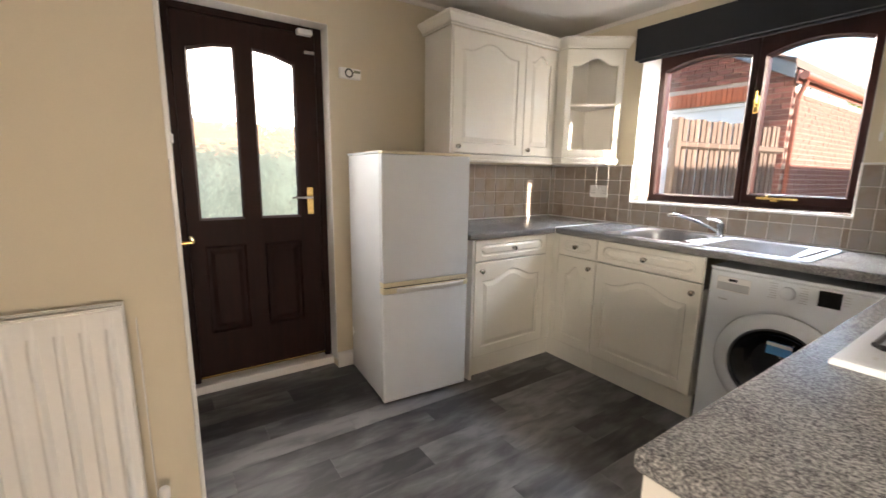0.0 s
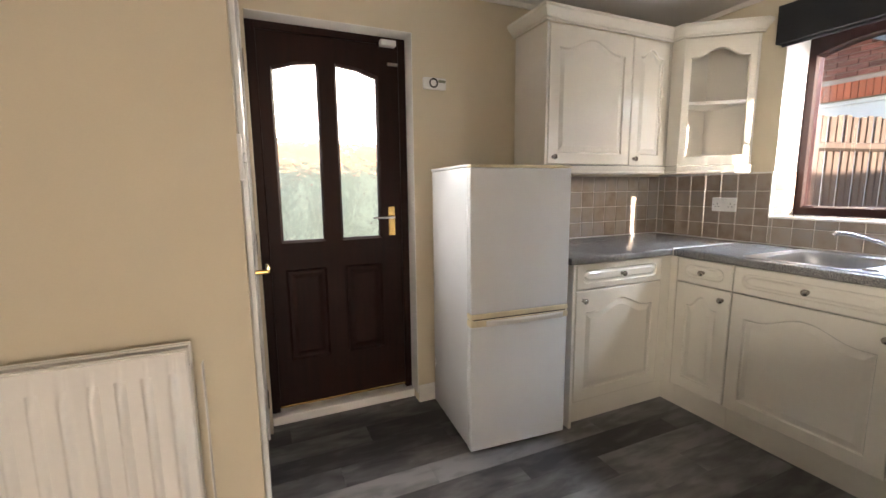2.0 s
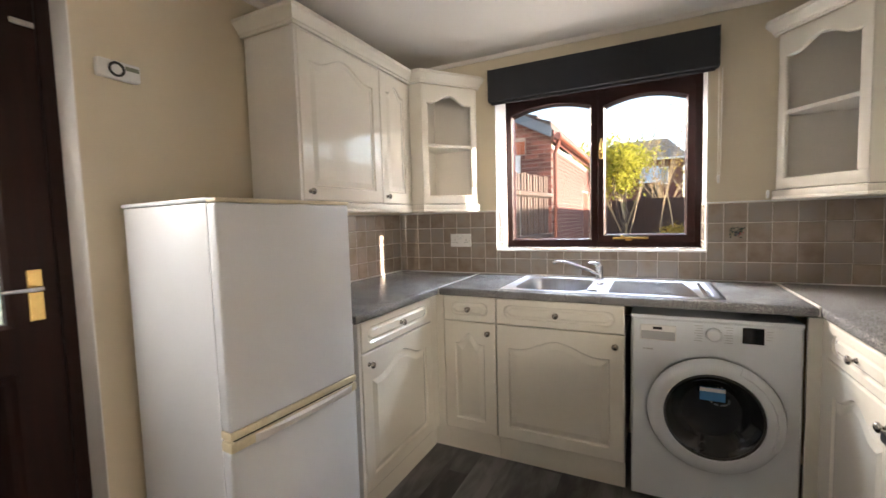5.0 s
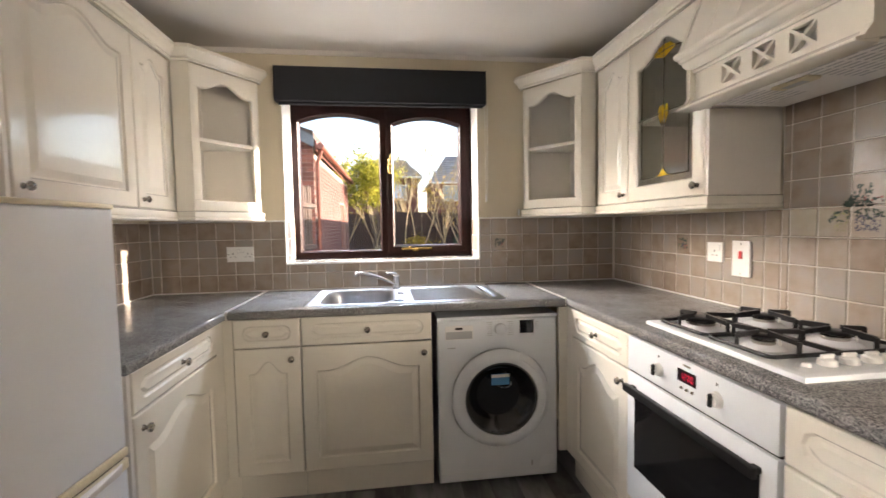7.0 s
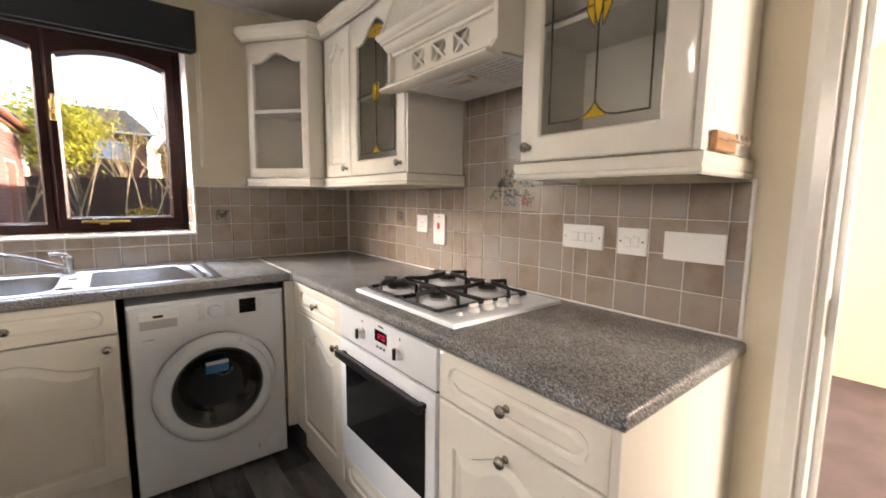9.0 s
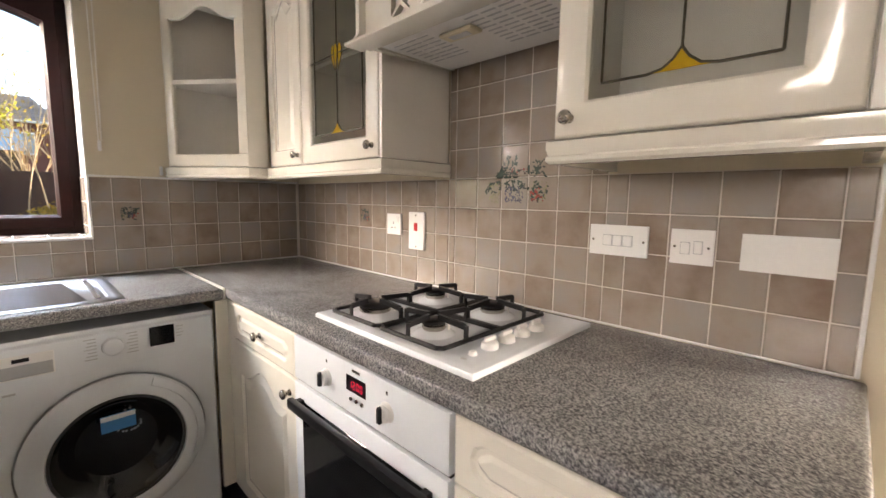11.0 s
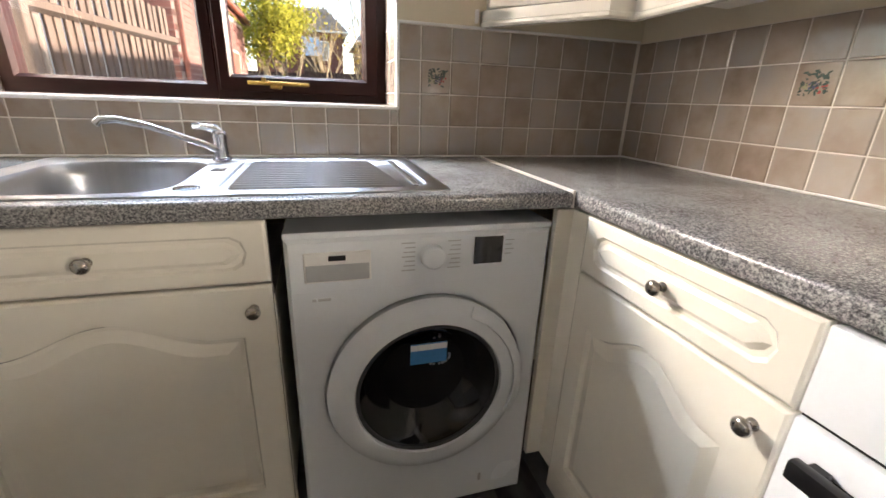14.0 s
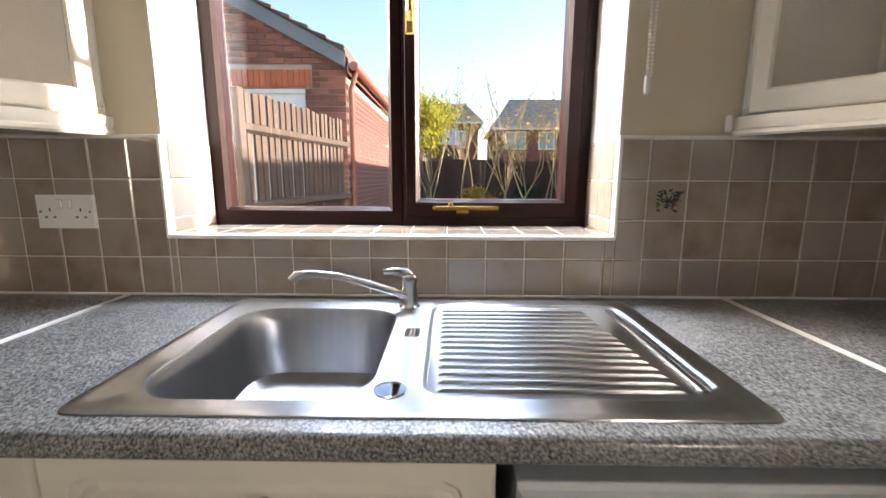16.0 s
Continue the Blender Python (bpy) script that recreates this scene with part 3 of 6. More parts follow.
part("lever", tube(bmesh.new(), [(0.735, 0.012, 0.985), (0.735, 0.05, 0.985), (0.722, 0.056, 0.985), (0.635, 0.053, 0.99)], [0.008, 0.008, 0.009, 0.006], 10), M_BRASS, hp, smooth=True)
for z in (0.22, 1.0, 1.82):
    part("hinge", boxed(0.050, 0.064, 0.016, 0.022, z - 0.05, z + 0.05, 0.003), M_PEWTER, idr)


# ---------- fitted kitchen: parts ----------


def arch_outline(w, h, mx, mb, mt, rise, k, n=24):
    """Panel outline in a door of w by h: straight sides and foot, shouldered arch at the head; k shrinks it."""
    x0, x1, z0, zt = mx + k, w - mx - k, mb + k, h - mt - k
    pts = [(x0, z0), (x1, z0)]
    for i in range(n + 1):
        u = 1 - 2 * i / n
        s = 0.0 if abs(u) > 0.80 else 0.5 * (1 + math.cos(math.pi * abs(u) / 0.80))
        pts.append(((x0 + x1) / 2 + u * (x1 - x0) / 2, zt - rise * (1 - s)))
    return pts


def door_front(w, h, mx=0.062, mb=0.062, mt=0.055, rise=0.045, kind="panel"):
    """A routed cupboard front: local x across, z up, face at y = 0 looking towards -y, 18 mm thick."""
    bm = bmesh.new()
    def rect(k, y):
        return [(k, y, k), (w - k, y, k), (w - k, y, h - k), (k, y, h - k)]
    f, s, t, b = ring(bm, rect(0.006, 0)), ring(bm, rect(0.0015, 0.0025)), ring(bm, rect(0, 0.006)), ring(bm, rect(0, 0.018))
    bridge(bm, f, s), bridge(bm, s, t), bridge(bm, t, b)
    if kind == "drawer":
        def out(k):
            x0, x1, z0, z1, c = mx * 0.62 + k, w - mx * 0.62 - k, 0.030 + k, h - 0.030 - k, 0.026
            return [(x0 + c, z0), (x1 - c, z0), (x1 - c * 0.3, z0 + c * 0.4), (x1, (z0 + z1) / 2), (x1 - c * 0.3, z1 - c * 0.4), (x1 - c, z1),
                    (x0 + c, z1), (x0 + c * 0.3, z1 - c * 0.4), (x0, (z0 + z1) / 2), (x0 + c * 0.3, z0 + c * 0.4)]
    else:
        def out(k):
            return arch_outline(w, h, mx, mb, mt, rise, k)
    if kind == "glazed":
        a, c, d = (ring(bm, [(x, y, z) for x, z in out(k)]) for k, y in ((-0.006, 0.0), (0.0, 0.006), (0.0, 0.018)))
        bridge(bm, a, c), bridge(bm, c, d)
        between(bm, f, a)
        between(bm, b, d)
        return bm
    deep = 0.006 if kind == "drawer" else 0.008
    steps = ((0.0, 0.0), (0.005, deep), (0.012, deep), (0.036 if kind == "panel" else 0.020, 0.001))
    rs = [ring(bm, [(x, y, z) for x, z in out(k)]) for k, y in steps]
    for p, q in zip(rs, rs[1:]):
        bridge(bm, p, q)
    between(bm, rs[-1])
    between(bm, f, rs[0])
    bm.faces.new(b)
    return bm


KNOB = [(0.0, 0.030), (0.006, 0.0295), (0.0115, 0.0275), (0.0145, 0.0235), (0.015, 0.020), (0.0125, 0.016), (0.007, 0.012), (0.0055, 0.007), (0.009, 0.003), (0.010, 0.0), (0.0, 0.0)]


def add_knob(parent, x, z, y=0.0):
    k = part("knob", lathe(bmesh.new(), KNOB, pose(x, y, z, 90, 0, 0), 16), M_PEWTER, parent, "round brushed metal knob", True)
    return k


def base_unit(m, w, label, knob_side, drawer=True, filler=0.0, end_panel=False, group="base cabinets", top=0.868):
    """Base unit: carcass, plinth, drawer front over a door. Local front at y = 0."""
    u = thing("base_cabinet", m, label, "cabinet", group)
    part("body", boxed(0.001, w - 0.001, 0.020, 0.57, 0.135, top), M_CARC, u)
    part("plinth", boxed(0.0, w, 0.045, 0.062, 0.0, 0.134), M_DOORW, u)
    if filler:
        part("filler", boxed(-filler, -0.0015, 0.004, 0.022, 0.135, 0.866, 0.001), M_DOORW, u)
        part("plinth", boxed(-filler - 0.058, -0.001, 0.045, 0.062, 0.0, 0.134), M_DOORW, u)
    zt = 0.731
    if drawer:
        d = part("drawer_front", door_front(w - 0.004, 0.130, kind="drawer"), M_DOORW, u, smooth=True, crisp=13)
        d.location = (0.002, 0, 0.736)
        add_knob(d, (w - 0.004) / 2, 0.065)
    d = part("door", door_front(w - 0.004, zt - 0.138, rise=0.055, mt=0.060), M_DOORW, u, smooth=True, crisp=13)
    d.location = (0.002, 0, 0.138)
    add_knob(d, {"l": 0.045, "r": w - 0.042, "m": w / 2}[knob_side], zt - 0.138 - 0.050)
    if end_panel:
        part("end_panel", boxed(w, w + 0.018, 0.002, 0.60, 0.0, 0.868, 0.001), M_CARC, u, "plain ivory end panel")
    return u


def glass_pane(parent, w, h, mx, mb, mt, rise, y=0.010, mat=None):
    bm = bmesh.new()
    o = arch_outline(w, h, mx, mb, mt, rise, -0.004)
    a, b = ring(bm, [(x, y, z) for x, z in o]), ring(bm, [(x, y + 0.003, z) for x, z in o])
    bridge(bm, a, b)
    bm.faces.new(a)
    bm.faces.new(b)
    g = part("pane", bm, mat or M_CABGLASS, parent, "clear glass pane")
    g.visible_shadow = False
    return g


def open_box(bm, w, d, z0, z1, t=0.016, y0=0.020):
    """Cupboard carcass open at the front."""
    box(bm, 0.0, t, y0, d, z0, z1)
    box(bm, w - t, w, y0, d, z0, z1)
    box(bm, t, w - t, y0, d, z0, z0 + t)
    box(bm, t, w - t, y0, d, z1 - t, z1)
    box(bm, t, w - t, d - 0.006, d, z0 + t, z1 - t)
    return bm


WZA, WZB = 1.372, 2.10      # wall-unit doors, foot and head
DH = WZB - WZA
CORNICE = [(0.0, 0.0), (0.012, 0.0), (0.012, 0.010), (0.020, 0.014), (0.026, 0.028), (0.040, 0.038), (0.044, 0.046), (0.050, 0.050), (0.050, 0.066), (0.0, 0.066)]
PELMET = [(-0.016, 0.0), (0.004, 0.0), (0.010, 0.006), (0.010, 0.014), (0.006, 0.018), (0.010, 0.030), (0.010, 0.046), (0.0, 0.050), (-0.016, 0.050)]


def wall_unit(m, doors, label, glazed=None, group="wall cabinets"):
    """Wall unit with doors given as (width, knob side, kind)."""
    u = thing("wall_cabinet", m, label, "cabinet", group)
    x = 0.0
    for w, side, kind in doors:
        if kind == "glazed":
            part("body", open_box(bmesh.new(), w, 0.298, WZA, WZB), M_CARC, u).location = (x, 0, 0)
            part("shelf", boxed(0.017, w - 0.017, 0.05, 0.290, 1.735, 1.750, 0.001), M_CARC, u).location = (x, 0, 0)
            d = part("door", door_front(w - 0.004, DH - 0.004, 0.070, 0.070, 0.055, 0.075, "glazed"), M_DOORW, u, smooth=True)
        else:
            part("body", boxed(0.0, w, 0.020, 0.298, WZA, WZB), M_CARC, u).location = (x, 0, 0)
            mx = 0.055 if w < 0.4 else 0.062
            d = part("door", door_front(w - 0.004, DH - 0.004, mx, 0.062, 0.055, 0.045 if w < 0.4 else 0.06), M_DOORW, u, smooth=True, crisp=13)
        d.location = (x + 0.002, 0, WZA + 0.002)
        add_knob(d, 0.035 if side == "l" else w - 0.039, 0.038)
        if kind == "glazed":
            leaded(d, w - 0.004, DH - 0.004)
        x += w
    return u


M_LEAD = surface("lead came", (0.075, 0.065, 0.045), 0.45, metal=0.7, vary=0.1)
M_AMBER = glass("amber glass", (0.95, 0.62, 0.03), 0.12)
M_AMBER.node_tree.nodes["Principled BSDF"].inputs["Transmission Weight"].default_value = 0.45


def leaded(door, w, h):
    """Clear pane with lead lines and amber drops."""
    glass_pane(door, w, h, 0.070, 0.070, 0.055, 0.075, mat=M_LEADGLASS)
    y, r = 0.0085, 0.0026
    cx, x0, x1, z0, z1 = w / 2, 0.095, w - 0.095, 0.098, h - 0.15
    def line(*p):
        part("lead_line", tube(bmesh.new(), [(a, y, b) for a, b in p], r, 6), M_LEAD, door)
    line((cx, z0 + 0.036), (cx, h - 0.058))
    line((x0, z0), (cx - 0.055, z0), (cx - 0.030, z0 + 0.005), (cx - 0.012, z0 + 0.019), (cx, z0 + 0.037))
    line((cx, z0 + 0.037), (cx + 0.012, z0 + 0.019), (cx + 0.030, z0 + 0.005), (cx + 0.055, z0), (x1, z0))
    line((x0, z0), (x0, z1))
    line((x1, z0), (x1, z1))
    line((0.070, h * 0.50), (cx, h * 0.50 + 0.004), (w - 0.070, h * 0.50))
    n = 10
    line(*[(cx + (x1 - cx) * math.cos(math.pi * i / n), h - 0.15 + 0.045 * math.sin(math.pi * i / n)) for i in range(n + 1)])
    def drop(pts, dy=0.0):
        b = bmesh.new()
        p, q = ring(b, [(cx + u, y - 0.001 + dy, v) for u, v in pts]), ring(b, [(cx + u, y + 0.0015 + dy, v) for u, v in pts])
        bridge(b, p, q)
        b.faces.new(p)
        b.faces.new(q)
        part("amber_piece", b, M_AMBER, door, "amber stained-glass piece")
    drop([(-0.046, z0), (0.046, z0), (0.028, z0 + 0.005), (0.011, z0 + 0.018), (0, z0 + 0.035), (-0.011, z0 + 0.018), (-0.028, z0 + 0.005)])
    zc = h * 0.50
    for du in (-0.021, 0.021, 0.0):
        petal = [(du * 0.5, zc - 0.052), (du + 0.010, zc - 0.012), (du + 0.012, zc + 0.014), (du + 0.007, zc + 0.030), (du, zc + 0.036), (du - 0.007, zc + 0.030), (du - 0.012, zc + 0.014), (du - 0.010, zc - 0.012)]
        dy = -0.003 if du == 0 else 0.0
        drop(petal, dy)
        part("lead_line", tube(bmesh.new(), [(cx + u, y - 0.001 + dy, v) for u, v in petal + petal[:1]], 0.0016, 6), M_LEAD, door)
    for i in range(5):
        a0, a1 = math.pi * (0.12 + 0.152 * i), math.pi * (0.12 + 0.152 * (i + 1) - 0.02)
        drop([(0.0, h - 0.135), (0.075 * math.cos(a0), h - 0.135 + 0.055 * math.sin(a0)), (0.078 * math.cos((a0 + a1) / 2), h - 0.135 + 0.058 * math.sin((a0 + a1) / 2)), (0.075 * math.cos(a1), h - 0.135 + 0.055 * math.sin(a1))])


# ---------- fitted kitchen: left run ----------
LEFT = lambda y, x=0.60: pose(x, y, 0, 0, 0, 90)
RIGHT = lambda y, x=2.212: pose(x, y, 0, 0, 0, -90)
bl = base_unit(LEFT(-1.265), 0.60, "ivory base cabinet with a drawer, beside the fridge", "l")
part("corner_post", boxed(0.6015, 0.687, 0.004, 0.022, 0.135, 0.866, 0.001), M_DOORW, bl)
part("plinth", boxed(0.601, 0.700, 0.045, 0.062, 0.0, 0.134), M_DOORW, bl)
part("end_panel", boxed(-0.018, -0.001, 0.002, 0.58, 0.0, 0.868, 0.001), M_CARC, bl)
base_unit(pose(0.640, -0.600, 0), 0.295, "narrow ivory base cabinet with a drawer beside the sink", "r", filler=0.0425)
base_unit(pose(0.937, -0.600, 0), 0.605, "wide ivory base cabinet under the sink", "r", top=0.70)
br = base_unit(RIGHT(-0.660), 0.485, "ivory base cabinet with a drawer beside the oven", "r", filler=0.0)
part("corner_post", boxed(-0.058, -0.0015, 0.004, 0.022, 0.135, 0.866, 0.001), M_DOORW, br)
part("corner_post", boxed(-0.076, -0.0585, -0.038, 0.022, 0.135, 0.866, 0.001), M_DOORW, br)
part("plinth", boxed(-0.055, -0.001, 0.045, 0.062, 0.0, 0.134), M_DOORW, br)
base_unit(RIGHT(-1.752), 0.495, "ivory base cabinet at the worktop's end with a drawer", "m", end_panel=True)


def local(m, p):
    v = m.inverted() @ Vector((p[0], p[1], 0))
    return (v.x, v.y)


def diag_unit(m, w, label, post, cut, inner):
    """Corner display unit with an arched open front set across the corner: local x across the front."""
    u = thing("corner_cabinet", m, label, "cabinet", "corner display cabinets")
    fr = part("front_frame", door_front(w, DH, 0.040, 0.055, 0.062, 0.050, "glazed"), M_DOORW, u, smooth=True)
    fr.location = (0, 0, WZA)
    xs = (-0.002, 0.039) if inner == "l" else (w - 0.039, w + 0.002)
    part("stile", boxed(*xs, -0.006, -0.0005, WZA + 0.056, WZB - 0.116, 0.0025, 2), M_DOORW, u, smooth=True)
    (ax, ay), (bx, by), (cx, cy) = cut
    for nm, z, t in (("top_board", WZB - 0.016, 0.016), ("bottom_board", WZA, 0.016), ("shelf", 1.722, 0.018)):
        b = bmesh.new()
        pts = [(0.004, 0.020), (w - 0.004, 0.020), (cx, cy), (bx, by), (ax, ay)]
        if nm == "shelf":
            pts = [(0.004, 0.020), (0.041, 0.020), (0.041, 0.001), (w - 0.041, 0.001), (w - 0.041, 0.020)] + pts[1:]
        p, q = ring(b, [(x, y, z) for x, y in pts]), ring(b, [(x, y, z + t) for x, y in pts])
        bridge(b, p, q)
        b.faces.new(p)
        b.faces.new(q)
        part(nm, b, M_CARC, u)
    line = [(0.002, 0.019), (ax, ay), (bx, by), (cx, cy), (w - 0.002, 0.019)]
    for (x0, y0), (x1, y1) in zip(line, line[1:]):
        b = bmesh.new()
        n = Vector((y1 - y0, -(x1 - x0))).normalized() * 0.006
        p = ring(b, [(x0, y0, WZA + 0.017), (x1, y1, WZA + 0.017), (x1, y1, WZB - 0.017), (x0, y0, WZB - 0.017)])
        q = ring(b, [(x0 + n.x, y0 + n.y, WZA + 0.017), (x1 + n.x, y1 + n.y, WZA + 0.017), (x1 + n.x, y1 + n.y, WZB - 0.017), (x0 + n.x, y0 + n.y, WZB - 0.017)])
        bridge(b, p, q)
        b.faces.new(p)
        b.faces.new(q)
        part("side_panel", b, M_CARC, u)
    b = bmesh.new()
    (x0, y0), (x1, y1), (x2, y2), (x3, y3) = (local(m, q) for q in post)
    p, q = (ring(b, [(x0, y0, z), (x1, y1, z), (x2, y2, z), (x3, y3, z)]) for z in (WZA, WZB))
    bridge(b, p, q)
    b.faces.new(p)
    b.faces.new(q)
    part("corner_post", b, M_DOORW, u)
    return u


# front corners of the two display units, in plan
LA, LB = Vector((0.627, -0.035)), Vector((0.395, -0.335))
RA, RB = Vector((2.185, -0.035)), Vector((2.417, -0.335))


diag_w = (LA - LB).length
ang = math.degrees(math.atan2(LA.y - LB.y, LA.x - LB.x))
ml = pose(LB.x, LB.y, 0, 0, 0, ang)
diag_unit(ml, diag_w, "ivory corner display cabinet with an arched open front and one shelf", ((0.312, -0.336), (0.394, -0.336), (0.394, -0.318), (0.312, -0.318)),
          (local(ml, (0.31, -0.31)), local(ml, (0.31, -0.006)), local(ml, (0.620, -0.006))), "l")
ang = math.degrees(math.atan2(RB.y - RA.y, RB.x - RA.x))
mr = pose(RA.x, RA.y, 0, 0, 0, ang)
diag_unit(mr, diag_w, "ivory corner display cabinet with an arched open front and one shelf", ((2.418, -0.336), (2.500, -0.336), (2.500, -0.318), (2.418, -0.318)),
          (local(mr, (2.192, -0.006)), local(mr, (2.502, -0.006)), local(mr, (2.502, -0.31))), "r")

wl = wall_unit(LEFT(-1.240, 0.310), [(0.595, "l", "panel"), (0.300, "l", "panel")], "ivory double wall cabinet above the fridge and worktop")
part("corner_post", boxed(0.896, 0.940, 0.004, 0.022, WZA, WZB), M_DOORW, wl)
part("end_panel", boxed(-0.016, -0.001, 0.002, 0.298, WZA, WZB, 0.001), M_CARC, wl)
wr = wall_unit(RIGHT(-0.350, 2.502), [(0.300, "r", "panel"), (0.500, "r", "glazed")], "ivory wall cabinet with a plain and a leaded glass door")
part("end_panel", boxed(0.801, 0.815, 0.002, 0.298, 1.372, WZB, 0.001), M_CARC, wr)
w2 = wall_unit(RIGHT(-1.756, 2.502), [(0.470, "l", "glazed")], "ivory wall cabinet with a leaded glass door, at the run's end")
part("end_panel", boxed(0.471, 0.487, 0.002, 0.298, 1.372, WZB, 0.001), M_CARC, w2)

# cornices and light pelmets
solo("cornice", sweep(bmesh.new(), [(0.003, -1.258), (0.310, -1.258), (0.310, -0.335), (0.395, -0.335), (0.627, -0.035), (0.627, -0.006)], CORNICE, WZB + 0.001), M_DOORW, "ivory moulded cornice along the wall cabinets' tops", "cornice", group="cornices", smooth=True)
solo("pelmet", sweep(bmesh.new(), [(0.003, -1.258), (0.310, -1.258), (0.310, -0.335), (0.395, -0.335), (0.627, -0.035), (0.627, -0.006)], PELMET, 1.321), M_DOORW, "ivory moulded light pelmet under the wall cabinets", "pelmet", group="pelmets", smooth=True)
solo("cornice", sweep(bmesh.new(), [(2.185, -0.006), (2.185, -0.035), (2.417, -0.335), (2.502, -0.335), (2.502, -1.155)], CORNICE, WZB + 0.001), M_DOORW, "ivory moulded cornice along the wall cabinets' tops", "cornice", group="cornices", smooth=True)
solo("pelmet", sweep(bmesh.new(), [(2.185, -0.006), (2.185, -0.035), (2.417, -0.335), (2.502, -0.335), (2.502, -1.165), (2.806, -1.165)], PELMET, 1.321), M_DOORW, "ivory moulded light pelmet under the wall cabinets", "pelmet", group="pelmets", smooth=True)
solo("cornice", sweep(bmesh.new(), [(2.502, -1.754), (2.502, -2.243), (2.806, -2.243)], CORNICE, WZB + 0.001), M_DOORW, "ivory moulded cornice on the end wall cabinet", "cornice", group="cornices", smooth=True)
solo("pelmet", sweep(bmesh.new(), [(2.806, -1.757), (2.502, -1.757), (2.502, -2.243), (2.806, -2.243)], PELMET, 1.321), M_DOORW, "ivory moulded light pelmet under the end wall cabinet", "pelmet", group="pelmets", smooth=True)

# ---------- worktops ----------
# sink cut-out and hob cut-out are left open
def worktop(name, outline, label, hole=None):
    """Laminate top 40 mm thick with a rounded front edge."""
    bm = bmesh.new()
    def inset(k):
        c = Vector((sum(p[0] for p in outline) / len(outline), sum(p[1] for p in outline) / len(outline)))
        return [(p[0] + (k if p[0] < c.x else -k), p[1] + (k if p[1] < c.y else -k)) for p in outline]
    rs = [ring(bm, [(x, y, WT + dz) for x, y in inset(k)]) for k, dz in ((0.012, 0.0), (0.005, -0.002), (0.001, -0.007), (0.0, -0.013), (0.0, -0.030), (0.004, -0.037), (0.012, -0.040))]
    for a, b in zip(rs, rs[1:]):
        bridge(bm, a, b)
    if hole:
        x0, x1, y0, y1 = hole
        a, b = (ring(bm, [(x0, y0, z), (x1, y0, z), (x1, y1, z), (x0, y1, z)]) for z in (WT, WT - 0.040))
        bridge(bm, a, b)
        between(bm, rs[0], a)
        between(bm, rs[-1], b)
    else:
        bm.faces.new(rs[0])
        bm.faces.new(rs[-1])
    return solo(name, bm, M_WORK, label, "worktop", group="worktops", smooth=True)


worktop("worktop", [(0.004, -1.315), (0.620, -1.315), (0.620, -0.004), (0.004, -0.004)], "grey speckled laminate worktop beside the fridge")
worktop("worktop", [(0.626, -0.618), (2.200, -0.618), (2.200, -0.004), (0.626, -0.004)], "grey speckled laminate worktop holding the sink", (0.985, 1.895, -0.555, -0.075))
worktop("worktop", [(2.206, -2.275), (2.808, -2.275), (2.808, -0.004), (2.206, -0.004)], "grey speckled laminate worktop holding the hob")
for x in (0.623, 2.203):
    solo("joint_strip", boxed(x - 0.004, x + 0.004, -0.616, -0.005, WT - 0.038, WT + 0.0022, 0.001), M_STRIP, "pale metal joint strip between worktops", "joint strip", group="joint strips")

# ---------- fridge freezer ----------
fr = thing("fridge_freezer", pose(0.588, -1.848, 0, 0, 0, 86.2), "white fridge freezer with yellowed handle strips, standing on the floor", "fridge")
FW = 0.515
part("body", boxed(0.004, FW - 0.004, 0.052, 0.535, 0.022, 1.338, 0.006, 2), M_WHITE, fr, smooth=True)
part("top_cap", boxed(0.0, FW, 0.045, 0.54, 1.339, 1.352, 0.004, 2), M_WHITE, fr, smooth=True)


def fridge_door(z0, z1, strip_top, strip_bottom):
    d = part("door", boxed(0.0, FW, 0.0, 0.046, z0, z1, 0.010, 3), M_WHITE, fr, smooth=True)
    for a, b in ([(z1 - 0.001, z1 + strip_top)] if strip_top else []) + ([(z0 - strip_bottom, z0 + 0.001)] if strip_bottom else []):
        part("handle_strip", boxed(-0.001, FW + 0.001, -0.003, 0.046, a, b, 0.006, 2), M_YELL, d, "yellowed plastic grip strip", True)
    return d


fridge_door(0.018, 0.626, 0.029, 0)
upper = fridge_door(0.684, 1.337, 0.012, 0.023)
# shade in the gap between the doors, drawn as a black strip
part("grip_shade", boxed(0.012, FW - 0.012, 0.004, 0.046, 0.6555, 0.6605), M_BLACK, fr, "black strip for the shaded gap behind the grip")
bm = bmesh.new()
n = 20
rows = []
for i in range(n + 1):
    k = i / n
    b_ = math.sin(math.pi * k) ** 0.7
    x = 0.075 + (FW - 0.105) * k
    rows.append(ring(bm, [(x, -0.0015, 0.622), (x, -0.004 - 0.007 * b_, 0.628), (x, -0.006 - 0.010 * b_, 0.650 - 0.006 * b_), (x, -0.004 - 0.008 * b_, 0.653 - 0.006 * b_), (x, -0.0015, 0.651)]))
for p, q in zip(rows, rows[1:]):
    bridge(bm, p, q)
bm.faces.new(rows[0])
bm.faces.new(rows[-1])
part("handle", bm, M_WPLAST, fr, "scooped white pull handle", True)
part("gasket", boxed(0.008, FW - 0.008, 0.046, 0.052, 0.05, 1.33), M_PEWTER, fr)
for x, y in ((0.04, 0.05), (FW - 0.04, 0.05), (0.04, 0.49), (FW - 0.04, 0.49)):
    part("foot", lathe(bmesh.new(), [(0, 0), (0.018, 0), (0.018, 0.008), (0.008, 0.010), (0.008, 0.024), (0, 0.024)], pose(x, y, 0), 12), M_BLACK, fr)

